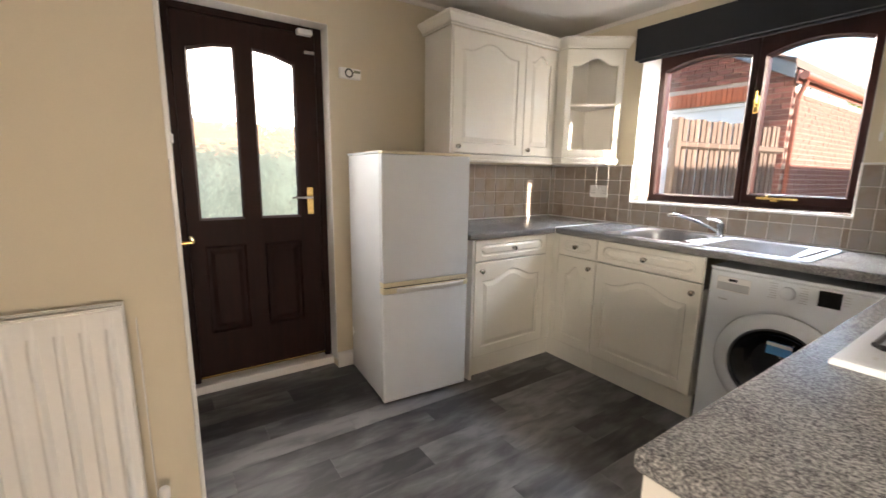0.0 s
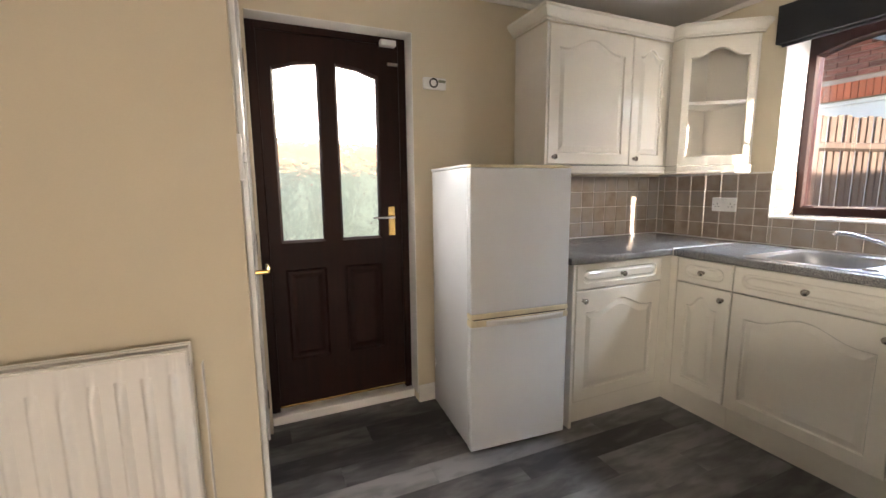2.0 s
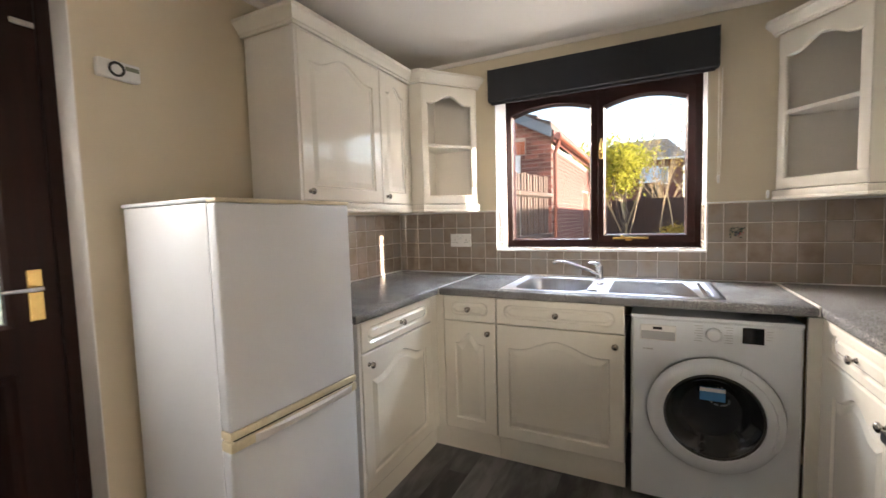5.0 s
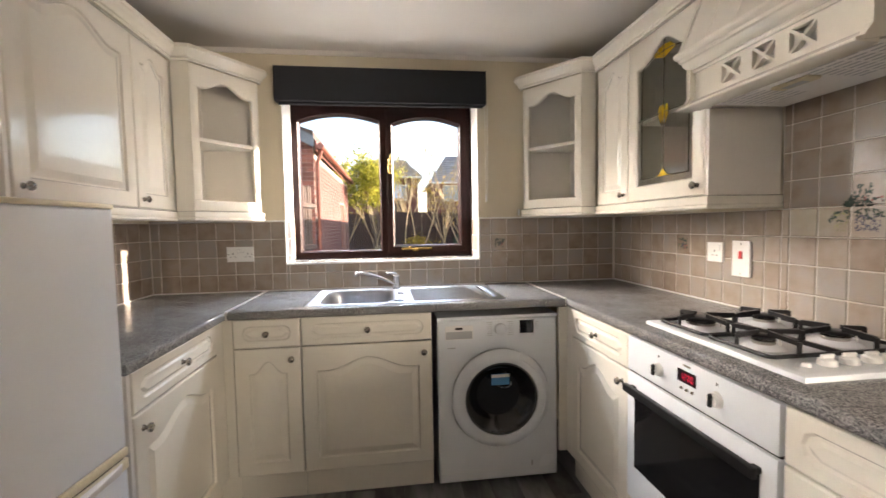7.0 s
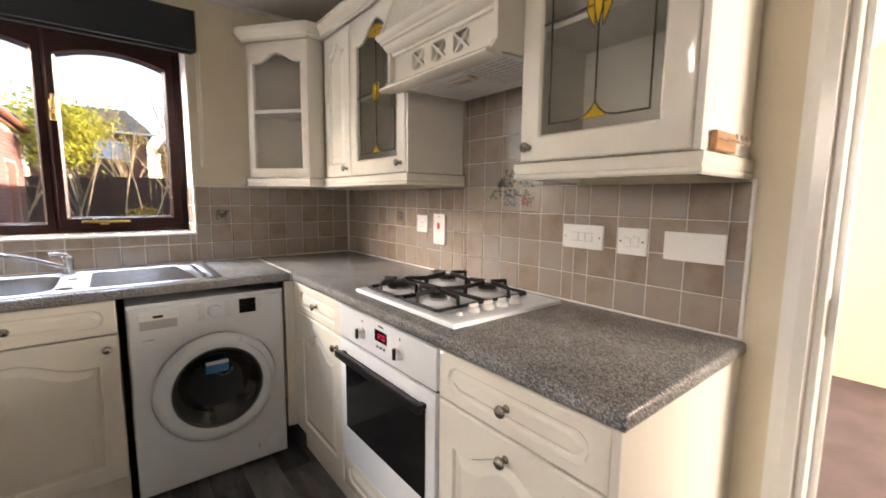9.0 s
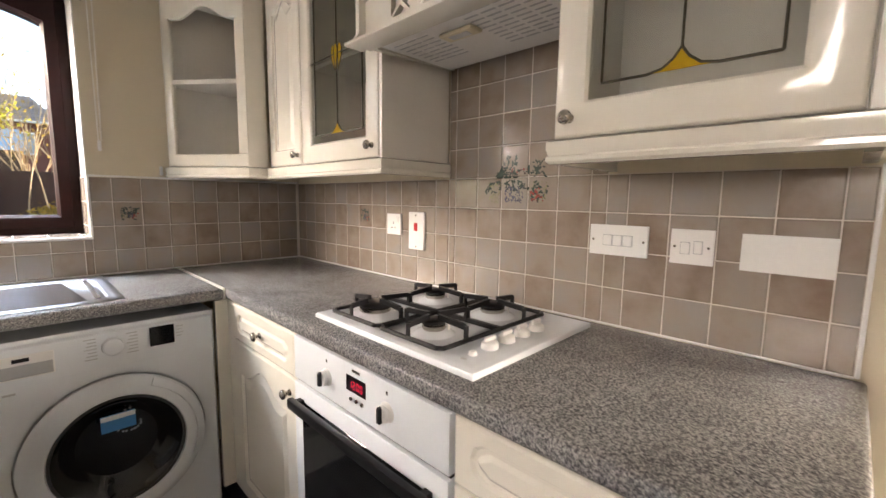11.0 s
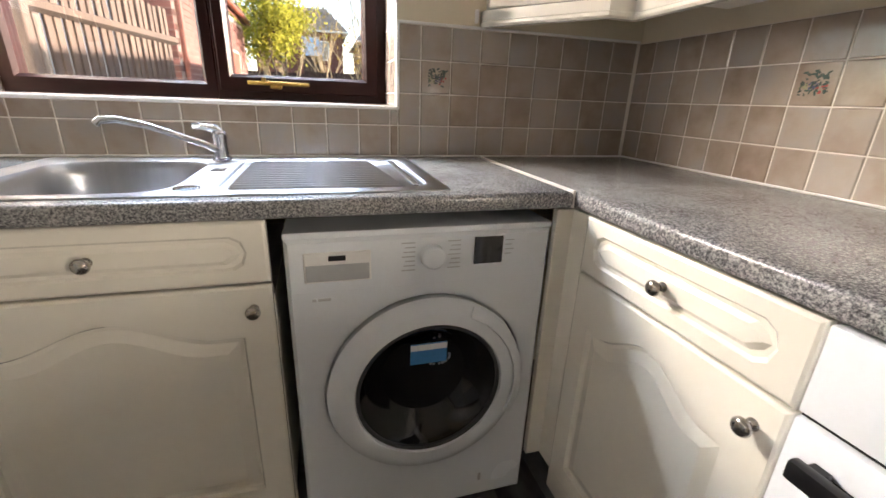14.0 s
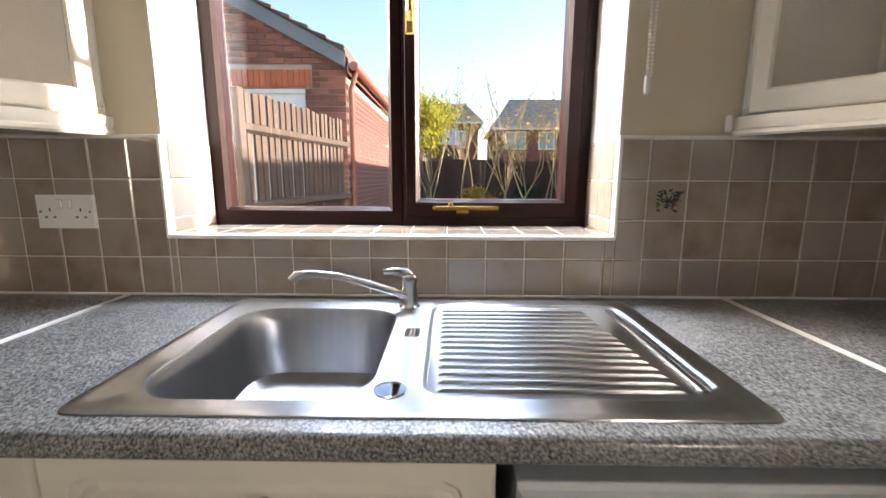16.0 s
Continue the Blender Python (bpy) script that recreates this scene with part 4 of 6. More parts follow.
# ---------- washing machine ----------
M_GREYP = surface("grey printed panel", (0.45, 0.46, 0.47), 0.4, vary=0.05)
M_LABEL = surface("blue printed sticker", (0.06, 0.25, 0.55), 0.5, vary=0.1)
M_DRUM = surface("drum steel", (0.30, 0.30, 0.31), 0.3, metal=1.0, vary=0.2, scale=40)
M_RUBBER = surface("grey rubber", (0.05, 0.05, 0.055), 0.6, vary=0.1)
wm = thing("washing_machine", pose(1.568, -0.600, 0), "white front-loading washing machine with a dark porthole, under the worktop", "washing machine")
WW = 0.598
CX, CZ = 0.306, 0.432
bm = bmesh.new()
n = 48
def circ(r, y, cx=CX, cz=CZ):
    return [(cx + r * math.cos(2 * math.pi * i / n), y, cz + r * math.sin(2 * math.pi * i / n)) for i in range(n)]
def rct(k, y):
    return [(k, y, 0.015 + k), (WW - k, y, 0.015 + k), (WW - k, y, 0.822 - k), (k, y, 0.822 - k)]
a, b, c = ring(bm, rct(0.008, 0.0)), ring(bm, rct(0.0, 0.010)), ring(bm, rct(0.0, 0.52))
bridge(bm, a, b), bridge(bm, b, c)
bm.faces.new(c)
h0, h1, h2 = ring(bm, circ(0.2475, 0.0)), ring(bm, circ(0.246, 0.022)), ring(bm, circ(0.180, 0.022))
h3, h4 = ring(bm, circ(0.172, 0.05)), ring(bm, circ(0.165, 0.06))
for p, q in ((h0, h1), (h1, h2), (h2, h3), (h3, h4)):
    bridge(bm, p, q)
between(bm, a, h0)
body = part("body", bm, M_WHITE, wm, smooth=True)
part("lid", boxed(-0.001, WW + 0.001, 0.002, 0.52, 0.8225, 0.836, 0.004, 2), M_WHITE, wm)
port = part("porthole_door", lathe(bmesh.new(), [(0.238, -0.018), (0.242, 0.010), (0.232, 0.024), (0.205, 0.033), (0.182, 0.030), (0.176, 0.018), (0.178, -0.018), (0.238, -0.018)], pose(CX, -0.002, CZ, 90, 0, 0), 56), M_WHITE, wm, "white round door ring", True)
bowl = part("glass_bowl", lathe(bmesh.new(), [(0.177, 0.020), (0.150, 0.006), (0.125, -0.03), (0.110, -0.045), (0.0, -0.050)], pose(CX, 0, CZ, 90, 0, 0), 40), M_DARKG, port, "dark glass door bowl", True)
part("rim", lathe(bmesh.new(), [(0.179, 0.026), (0.176, 0.030), (0.170, 0.026), (0.172, 0.016), (0.179, 0.018)], pose(CX, 0, CZ, 90, 0, 0), 48), M_RUBBER, port, smooth=True)
bm = bmesh.new()
for i in range(7):
    a0 = math.radians(-25 + 13 * i)
    a1 = math.radians(-25 + 13 * (i + 1))
    q = [(CX + r * math.cos(t), y, CZ + r * math.sin(t)) for r, t, y in ((0.212, a0, -0.0365), (0.212, a1, -0.0365), (0.236, a1, -0.026), (0.236, a0, -0.026))]
    bm.faces.new(ring(bm, q))
bmesh.ops.remove_doubles(bm, verts=bm.verts, dist=1e-5)
bmesh.ops.solidify(bm, geom=bm.faces[:], thickness=0.006)
part("grip", bm, M_WHITE, port, "raised white grip", True)
part("sticker", boxed(CX - 0.045, CX + 0.045, 0.0005, 0.0025, CZ + 0.06, CZ + 0.115), M_LABEL, bowl, "blue and white printed sticker").rotation_euler = (0.0, 0.0, 0.0)
part("sticker_band", boxed(CX - 0.045, CX + 0.045, -0.0005, 0.0004, CZ + 0.098, CZ + 0.113), M_WPLAST, bowl)
# drum lifters and holes glimpsed through the glass
bm = bmesh.new()
for i in range(26):
    t, r = i * 2.4, 0.03 + 0.085 * ((i * 0.618) % 1)
    lathe(bm, [(0.004, 0.0), (0.003, 0.002), (0.0, 0.0025)], pose(CX + 0.04 + r * 0.7 * math.cos(t), 0.030 + 0.01 * (r > 0.09), CZ + 0.06 + r * 0.5 * math.sin(t), 90, 0, 0), 6)
tagged(part("drum_dimples", bm, M_DRUM, bowl), kind="stuff")
panel = part("control_panel", boxed(0.010, WW - 0.010, -0.0015, 0.0, 0.705, 0.815, 0.0005), M_WHITE, wm)
drw = part("detergent_drawer", boxed(0.036, 0.172, -0.006, -0.0016, 0.728, 0.795, 0.002), M_WPLAST, wm, "white detergent drawer")
part("drawer_grip", boxed(0.040, 0.168, -0.0075, -0.0062, 0.732, 0.768, 0.0005), M_GREYP, drw, "pale grey recessed grip")
part("brand_plate", boxed(0.085, 0.120, -0.0072, -0.0062, 0.776, 0.787), M_BLACK, drw, "small dark maker's plate")
part("dial", lathe(bmesh.new(), [(0.0, 0.024), (0.022, 0.023), (0.0265, 0.019), (0.028, 0.0), (0.0, 0.0)], pose(0.306, -0.0016, 0.772, 90, 0, 0), 32), M_WHITE, wm, "round white programme dial", True)
part("display", boxed(0.404, 0.474, -0.0035, -0.0016, 0.745, 0.810, 0.0008), M_DARKG, wm, "black display window")
for i in range(7):
    for x0, x1 in ((0.238, 0.268), (0.342, 0.372)):
        part("printed_line", boxed(x0 + 0.004 * (i % 3), x1, -0.0022, -0.0016, 0.740 + i * 0.0105, 0.7425 + i * 0.0105), M_GREYP, panel)
for i in range(4):
    part("printed_line", boxed(0.480, 0.496 + 0.006 * (i % 2), -0.0022, -0.0016, 0.765 + i * 0.011, 0.7672 + i * 0.011), M_GREYP, panel)
for x, w in ((0.048, 0.008), (0.060, 0.026)):
    part("printed_line", boxed(x, x + w, -0.0012, -0.0004, 0.684, 0.690), M_GREYP, body)
part("filter_catch", boxed(0.46, 0.468, -0.003, 0.0, 0.075, 0.100, 0.001), M_GREYP, body)
for x in (0.05, WW - 0.05):
    for y in (0.06, 0.46):
        part("foot", lathe(bmesh.new(), [(0, 0), (0.02, 0), (0.02, 0.010), (0.008, 0.012), (0.008, 0.018), (0, 0.018)], pose(x, y, 0), 12), M_BLACK, wm)

# ---------- built-in oven ----------
ov = thing("oven", RIGHT(-1.147), "white built-in oven with a black glass door and black handle", "oven")
OW = 0.602
part("body", boxed(0.004, OW - 0.004, 0.022, 0.56, 0.26, 0.866), M_WPLAST, ov)
part("plinth", boxed(0.0, OW, 0.045, 0.062, 0.0, 0.134), M_DOORW, ov)
low = part("filler_panel", door_front(OW - 0.004, 0.128, kind="drawer"), M_DOORW, ov, "ivory routed panel below the oven", True)
low.location = (0.002, 0, 0.138)
fas = part("control_fascia", boxed(0.002, OW - 0.002, -0.004, 0.02, 0.744, 0.866, 0.004, 2), M_WHITE, ov, smooth=True)
part("shadow_gap", boxed(0.004, OW - 0.004, 0.004, 0.02, 0.737, 0.7435), M_BLACK, ov)
od = part("oven_door", boxed(0.002, OW - 0.002, -0.006, 0.021, 0.272, 0.736, 0.005, 2), M_WHITE, ov, smooth=True)
part("glass", boxed(0.050, OW - 0.045, -0.0085, -0.0065, 0.400, 0.690, 0.001), M_DARKG, od, "black door glass")
bm = boxed(0.030, OW - 0.030, -0.044, -0.026, 0.676, 0.704, 0.006, 2)
for x in (0.05, OW - 0.05):
    box(bm, x - 0.012, x + 0.012, -0.030, -0.0062, 0.682, 0.698, 0.003)
part("handle", bm, M_BLACK, od, "black bar handle", True)
for x in (0.178, 0.420):
    k = part("control_knob", lathe(bmesh.new(), [(0.0, 0.008), (0.020, 0.007), (0.023, 0.0), (0.0, 0.0)], pose(x, -0.0042, 0.800, 90, 0, 0), 28), M_WPLAST, fas, "white and black rotary knob", True)
    part("knob_grip", boxed(x - 0.006, x + 0.006, -0.030, -0.0125, 0.782, 0.818, 0.003), M_BLACK, k)
    part("knob_base", lathe(bmesh.new(), [(0.019, 0.0005), (0.018, 0.010), (0.0, 0.011)], pose(x, -0.0118, 0.800, 90, 0, 0), 24), M_WPLAST, k)
    part("marker", boxed(x - 0.003, x + 0.003, -0.0048, -0.0042, 0.838, 0.846), M_BLACK, fas)
dsp = part("display", boxed(0.268, 0.345, -0.0060, -0.0042, 0.800, 0.838, 0.0006), M_DARKG, fas, "dark clock display with red digits")
M_RED = bpy.data.materials.new("red lit digits")
M_RED.use_nodes = True
M_RED.node_tree.nodes["Principled BSDF"].inputs["Base Color"].default_value = (0.3, 0.01, 0.02, 1)
M_RED.node_tree.nodes["Principled BSDF"].inputs["Emission Color"].default_value = (1.0, 0.02, 0.08, 1)
M_RED.node_tree.nodes["Principled BSDF"].inputs["Emission Strength"].default_value = 0.2
bm = bmesh.new()
SEG = {"a": (0, 1, 2), "d": (0, 1, 0), "g": (0, 1, 1), "f": (0, 0, 1), "b": (1, 1, 1), "e": (0, 0, 0), "c": (1, 1, 0)}
for i, lit in enumerate(("bc", "abged", "abcdef", "abcdef")):
    x, sw, sh = 0.283 + i * 0.0135 + (0.002 if i > 1 else 0), 0.0075, 0.0085
    for k in lit:
        if k in "adg":
            z = 0.810 + SEG[k][2] * sh
            box(bm, x + 0.001, x + sw - 0.001, -0.0066, -0.0061, z - 0.0008, z + 0.0008)
        else:
            xx, z = x + SEG[k][0] * sw, 0.810 + SEG[k][2] * sh
            box(bm, xx - 0.0008, xx + 0.0008, -0.0066, -0.0061, z + 0.001, z + sh - 0.001)
part("digits", bm, M_RED, dsp, "glowing red clock digits")
for i in range(3):
    part("button", lathe(bmesh.new(), [(0.0, 0.004), (0.004, 0.0035), (0.005, 0.0), (0, 0)], pose(0.286 + i * 0.022, -0.0042, 0.782, 90, 0, 0), 12), M_PEWTER, fas)
part("brand_plate", boxed(0.29, 0.322, -0.0048, -0.0042, 0.849, 0.855), M_PEWTER, fas)

# ---------- gas hob ----------
HX0, HX1, HY0, HY1, HZ = 2.264, 2.746, -1.752, -1.170, WT
hob = thing("gas_hob", pose(HX0, HY1, HZ, 0, 0, -90), "white enamelled four-burner gas hob with black pan supports", "hob")
# local x runs towards the doorway, local y towards the wall
HL, HD = 0.582, 0.482
bm = bmesh.new()
def hr(k, z):
    return [(k, k, z), (HL - k, k, z), (HL - k, HD - k, z), (k, HD - k, z)]
rs = [ring(bm, hr(k, z)) for k, z in ((0.0, 0.0005), (0.0, 0.009), (0.003, 0.013), (0.012, 0.0145), (0.03, 0.012))]
for p, q in zip(rs, rs[1:]):
    bridge(bm, p, q)
bm.faces.new(rs[-1])
bm.faces.new(rs[0])
plate = part("hob_plate", bm, M_WHITE, hob, smooth=True)
BURN = [(0.125, 0.115, 0.046), (0.125, 0.350, 0.034), (0.355, 0.120, 0.030), (0.355, 0.350, 0.036)]
for x, y, r in BURN:
    part("burner_skirt", lathe(bmesh.new(), [(r * 1.75, 0.0122), (r * 1.45, 0.019), (r * 0.95, 0.023), (r * 0.9, 0.023), (0, 0.023)], pose(x, y, 0), 28), M_WHITE, hob, smooth=True)
    b = part("burner", lathe(bmesh.new(), [(r * 0.88, 0.0225), (r * 0.95, 0.026), (r * 0.95, 0.034), (r * 0.82, 0.036), (r * 0.85, 0.038)], pose(x, y, 0), 28), M_PEWTER, hob, smooth=True)
    part("burner_cap", lathe(bmesh.new(), [(r * 0.80, 0.0365), (r * 0.94, 0.038), (r * 0.94, 0.045), (r * 0.80, 0.048), (0, 0.0485)], pose(x, y, 0), 28), M_BLACK, b, "black burner cap", True)
    part("ignition_pin", lathe(bmesh.new(), [(0.003, 0.022), (0.003, 0.040), (0, 0.042)], pose(x + r * 0.9, y + r * 0.8, 0), 8), M_WPLAST, b)


def bar(bm, p, q, w=0.0055, h=0.011):
    p, q = Vector(p), Vector(q)
    d = (q - p).normalized()
    s = Vector((-d.y, d.x, 0)).normalized() * w / 2
    u = Vector((0, 0, h / 2))
    a = ring(bm, [p - s - u, p + s - u, p + s + u, p - s + u])
    b = ring(bm, [q - s - u, q + s - u, q + s + u, q - s + u])
    bridge(bm, a, b)
    bm.faces.new(a)
    bm.faces.new(b)


for x0, x1, pair in ((0.030, 0.240, BURN[:2]), (0.250, 0.462, BURN[2:])):
    bm = bmesh.new()
    y0, y1, z = 0.035, 0.448, 0.020
    tube(bm, [(x0 + 0.012, y0, z), (x1 - 0.012, y0, z), (x1, y0 + 0.012, z), (x1, y1 - 0.012, z), (x1 - 0.012, y1, z), (x0 + 0.012, y1, z), (x0, y1 - 0.012, z), (x0, y0 + 0.012, z), (x0 + 0.012, y0, z)], 0.0058, 8)
    ym = (y0 + y1) / 2
    bar(bm, (x0, ym, z), (x1, ym, z), 0.010, 0.012)
    for bx, by, r in pair:
        ya, yb = (y0, ym) if by < ym else (ym, y1)
        for ex, ey in ((x0, by), (x1, by), (bx, ya), (bx, yb)):
            d = Vector((bx - ex, by - ey, 0))
            tip = Vector((bx, by, 0)) - d.normalized() * (r * 0.55)
            k = Vector((ex, ey, 0)) + d * 0.06
            bar(bm, (ex, ey, 0.034), (k.x, k.y, 0.034), 0.010, 0.038)
            bar(bm, (k.x, k.y, 0.050), (tip.x, tip.y, 0.056), 0.009, 0.013)
    part("pan_support", bm, M_BLACK, hob, "black enamelled pan support")
for i in range(4):
    y = 0.135 + i * 0.062
    k = part("control_knob", lathe(bmesh.new(), [(0.0, 0.031), (0.014, 0.030), (0.0185, 0.026), (0.020, 0.014), (0.017, 0.012), (0, 0.012)], pose(0.515, y, 0), 22), M_WPLAST, hob, "white control knob", True)
    part("knob_grip", boxed(0.511, 0.519, y - 0.018, y + 0.018, 0.030, 0.040, 0.002), M_WPLAST, k)
part("ignition_button", lathe(bmesh.new(), [(0.0, 0.022), (0.008, 0.021), (0.010, 0.013), (0, 0.012)], pose(0.515, 0.078, 0), 18), M_WPLAST, hob, smooth=True)
part("printed_mark", boxed(0.508, 0.522, 0.045, 0.053, 0.0120, 0.0127), M_GREYP, plate)

# ---------- cooker hood ----------
hood = thing("cooker_hood", RIGHT(-1.170, 2.375), "ivory canopy cooker hood with fretwork and moulded ledges, above the hob", "cooker hood")
HWD = 0.578
bm = bmesh.new()
def rect_h(x0, x1, z0, z1, y):
    return ring(bm, [(x0, y, z0), (x1, y, z0), (x1, y, z1), (x0, y, z1)])
FY = 0.055
o1, o2 = rect_h(0.018, HWD - 0.018, 1.690, 1.815, FY), rect_h(0.018, HWD - 0.018, 1.690, 1.815, FY + 0.016)
bridge(bm, o1, o2)
fronts, backs = [o1], [o2]
for cx in (0.170, 0.285, 0.400):
    s, g, cz = 0.037, 0.007, 1.750
    for tri in (((-s, s * 0.75), (-s, -s * 0.75), (-g, 0)), ((s, -s * 0.75), (s, s * 0.75), (g, 0)), ((-s + g, -s * 0.85), (s - g, -s * 0.85), (0, -g)), ((s - g, s * 0.85), (-s + g, s * 0.85), (0, g))):
        a, b = (ring(bm, [(cx + u, y, cz + v) for u, v in tri]) for y in (FY, FY + 0.016))
        bridge(bm, a, b)
        fronts.append(a)
        backs.append(b)
between(bm, *fronts)
between(bm, *backs)
part("fretwork_fascia", bm, M_DOORW, hood, "ivory fascia with three pierced crosses")
part("backing", boxed(0.02, HWD - 0.02, 0.110, 0.116, 1.70, 1.815), M_CARC, hood)
LEDGE = [(0.0, 0.0), (0.056, 0.0), (0.060, 0.003), (0.060, 0.009), (0.048, 0.012), (0.034, 0.017), (0.020, 0.026), (0.010, 0.036), (0.0, 0.040)]
part("lower_ledge", sweep(bmesh.new(), [(0.002, FY - 0.001), (HWD - 0.002, FY - 0.001)], LEDGE, 1.662), M_DOORW, hood, smooth=True)
UPPER = [(0.0, 0.0), (0.008, 0.0), (0.013, 0.006), (0.010, 0.012), (0.022, 0.016), (0.036, 0.024), (0.042, 0.034), (0.052, 0.036), (0.056, 0.044), (0.070, 0.048), (0.075, 0.054), (0.075, 0.062), (0.0, 0.062)]
part("upper_ledge", sweep(bmesh.new(), [(0.002, FY - 0.001), (HWD - 0.002, FY - 0.001)], UPPER, 1.792), M_DOORW, hood, smooth=True)
part("rim", boxed(0.018, HWD - 0.018, FY - 0.0005, FY + 0.018, 1.664, 1.6895, 0.002), M_DOORW, hood)
# boarded slope
nb = 5
for i in range(nb):
    w = (HWD - 0.036) / nb
    xa, xb = 0.018 + i * w + 0.0015, 0.018 + (i + 1) * w - 0.0015
    bm = bmesh.new()
    a = ring(bm, [(xa, -0.002, 1.853), (xb, -0.002, 1.853), (xb, 0.125, 2.168), (xa, 0.125, 2.168)])
    b = ring(bm, [(xa, 0.014, 1.853), (xb, 0.014, 1.853), (xb, 0.141, 2.168), (xa, 0.141, 2.168)])
    bridge(bm, a, b)
    bm.faces.new(a)
    bm.faces.new(b)
    bmesh.ops.bevel(bm, geom=bm.edges[:], offset=0.0025, segments=1, affect="EDGES")
    part("board", bm, M_DOORW, hood)
part("slope_backing", (lambda bm: (bm.faces.new(ring(bm, [(0.018, 0.016, 1.853), (HWD - 0.018, 0.016, 1.853), (HWD - 0.018, 0.143, 2.168), (0.018, 0.143, 2.168)])), bm)[1])(bmesh.new()), M_CARC, hood)
for x0 in (0.0, HWD - 0.017):
    bm = bmesh.new()
    prof = [(0.006, 1.665), (0.080, 1.676), (0.430, 1.690), (0.430, 2.168), (0.122, 2.168), (-0.006, 1.852), (0.034, 1.815), (0.034, 1.705)]
    a, b = ring(bm, [(x0, y, z) for y, z in prof]), ring(bm, [(x0 + 0.017, y, z) for y, z in prof])
    bridge(bm, a, b)
    bm.faces.new(a)
    bm.faces.new(b)
    part("side_panel", bm, M_DOORW, hood)
part("top_cap", boxed(0.0, HWD, 0.115, 0.43, 2.169, 2.185, 0.003), M_DOORW, hood)
und = part("filter_panel", boxed(0.020, HWD - 0.020, 0.076, 0.405, 1.6830, 1.7090, 0.005), M_WPLAST, hood, "white underside panel with vent slots")
bm = bmesh.new()
for i in range(10):
    for j in range(4):
        box(bm, 0.33 + j * 0.052, 0.33 + j * 0.052 + 0.042, 0.10 + i * 0.024, 0.106 + i * 0.024, 1.6820, 1.6829)
for i in range(8):
    for j in range(3):
        box(bm, 0.05 + j * 0.05, 0.05 + j * 0.05 + 0.042, 0.13 + i * 0.024, 0.135 + i * 0.024, 1.6820, 1.6829)
tagged(part("vent_grille", bm, M_GREYP, und), kind="stuff")
part("lamp_cover", boxed(0.215, 0.33, 0.150, 0.200, 1.6730, 1.6828, 0.004), M_YELL, und, "yellowed plastic lamp cover")
part("lamp_slot", boxed(0.240, 0.305, 0.163, 0.187, 1.6715, 1.6728), M_GREYP, und)
for x in (0.05, HWD - 0.05):
    part("screw_cap", lathe(bmesh.new(), [(0.008, 0.0), (0.007, 0.004), (0, 0.005)], pose(x, 0.07, 1.6828, 180, 0, 0), 10), M_WPLAST, und)

# ---------- sink and tap ----------
sink = thing("sink", pose(0, 0, WT), "stainless steel inset sink with one bowl and a ribbed drainer", "sink")
SX0, SX1, SY0, SY1 = 0.950, 1.922, -0.580, -0.048
bm = bmesh.new()


def rounded(x0, x1, y0, y1, r, z, n=5):
    pts = []
    for cx, cy, a in ((x1 - r, y1 - r, 0), (x0 + r, y1 - r, 90), (x0 + r, y0 + r, 180), (x1 - r, y0 + r, 270)):
        for i in range(n + 1):
            t = math.radians(a + 90 * i / n)
            pts.append((cx + r * math.cos(t), cy + r * math.sin(t), z))
    return pts


outer = [ring(bm, rounded(SX0 + k, SX1 - k, SY0 + k, SY1 - k, 0.022, z)) for k, z in ((0.0, 0.0005), (0.001, 0.003), (0.005, 0.0042), (0.018, 0.0042), (0.024, 0.0022))]
for p, q in zip(outer, outer[1:]):
    bridge(bm, p, q)
bw = [ring(bm, rounded(1.008 + k, 1.360 - k, -0.535 + k, -0.125 - k, max(0.03, 0.080 - k * 0.4), z, 7)) for k, z in ((-0.008, 0.0022), (-0.003, 0.0015), (0.0, -0.003), (0.006, -0.03), (0.012, -0.12), (0.022, -0.150), (0.045, -0.162))]
for p, q in zip(bw, bw[1:]):
    bridge(bm, p, q)
bm.faces.new(bw[-1])
dr = [ring(bm, rounded(1.440 + k, 1.885 - k, -0.525 + k, -0.085 - k, 0.05, z, 5)) for k, z in ((-0.006, 0.0022), (0.0, 0.001), (0.004, -0.003))]
for p, q in zip(dr, dr[1:]):
    bridge(bm, p, q)
bm.faces.new(dr[-1])
between(bm, outer[-1], bw[0], dr[0])
basin = part("basin", bm, M_POLISH, sink, smooth=True)
for i in range(15):
    y = -0.500 + i * 0.0265
    x1 = 1.835 - 0.0025 * i
    bm = bmesh.new()
    a = ring(bm, [(1.460, y - 0.0035, -0.003), (x1, y - 0.0035, -0.003), (x1, y + 0.0035, -0.003), (1.460, y + 0.0035, -0.003)])
    b = ring(bm, [(1.470, y - 0.0015, 0.002), (x1 - 0.012, y - 0.0015, 0.002), (x1 - 0.012, y + 0.0015, 0.002), (1.470, y + 0.0015, 0.002)])
    bridge(bm, a, b)
    bm.faces.new(b)
    part("drainer_rib", bm, M_POLISH, sink, smooth=True)
part("edge_rib", boxed(1.852, 1.868, -0.50, -0.11, -0.003, 0.0015, 0.003), M_STEEL, sink)
part("overflow", boxed(1.390, 1.420, -0.300, -0.255, 0.0022, 0.0034, 0.0005), M_PEWTER, sink, "small slotted overflow grille")
for i in range(3):
    part("overflow_slot", boxed(1.395 + i * 0.0085, 1.399 + i * 0.0085, -0.295, -0.260, 0.0035, 0.0039), M_BLACK, sink)
part("waste_knob", lathe(bmesh.new(), [(0.025, 0.0022), (0.024, 0.0045), (0.018, 0.0055), (0, 0.006)], pose(1.392, -0.508, 0), 24), M_CHROME, sink, "round chrome waste control", True)
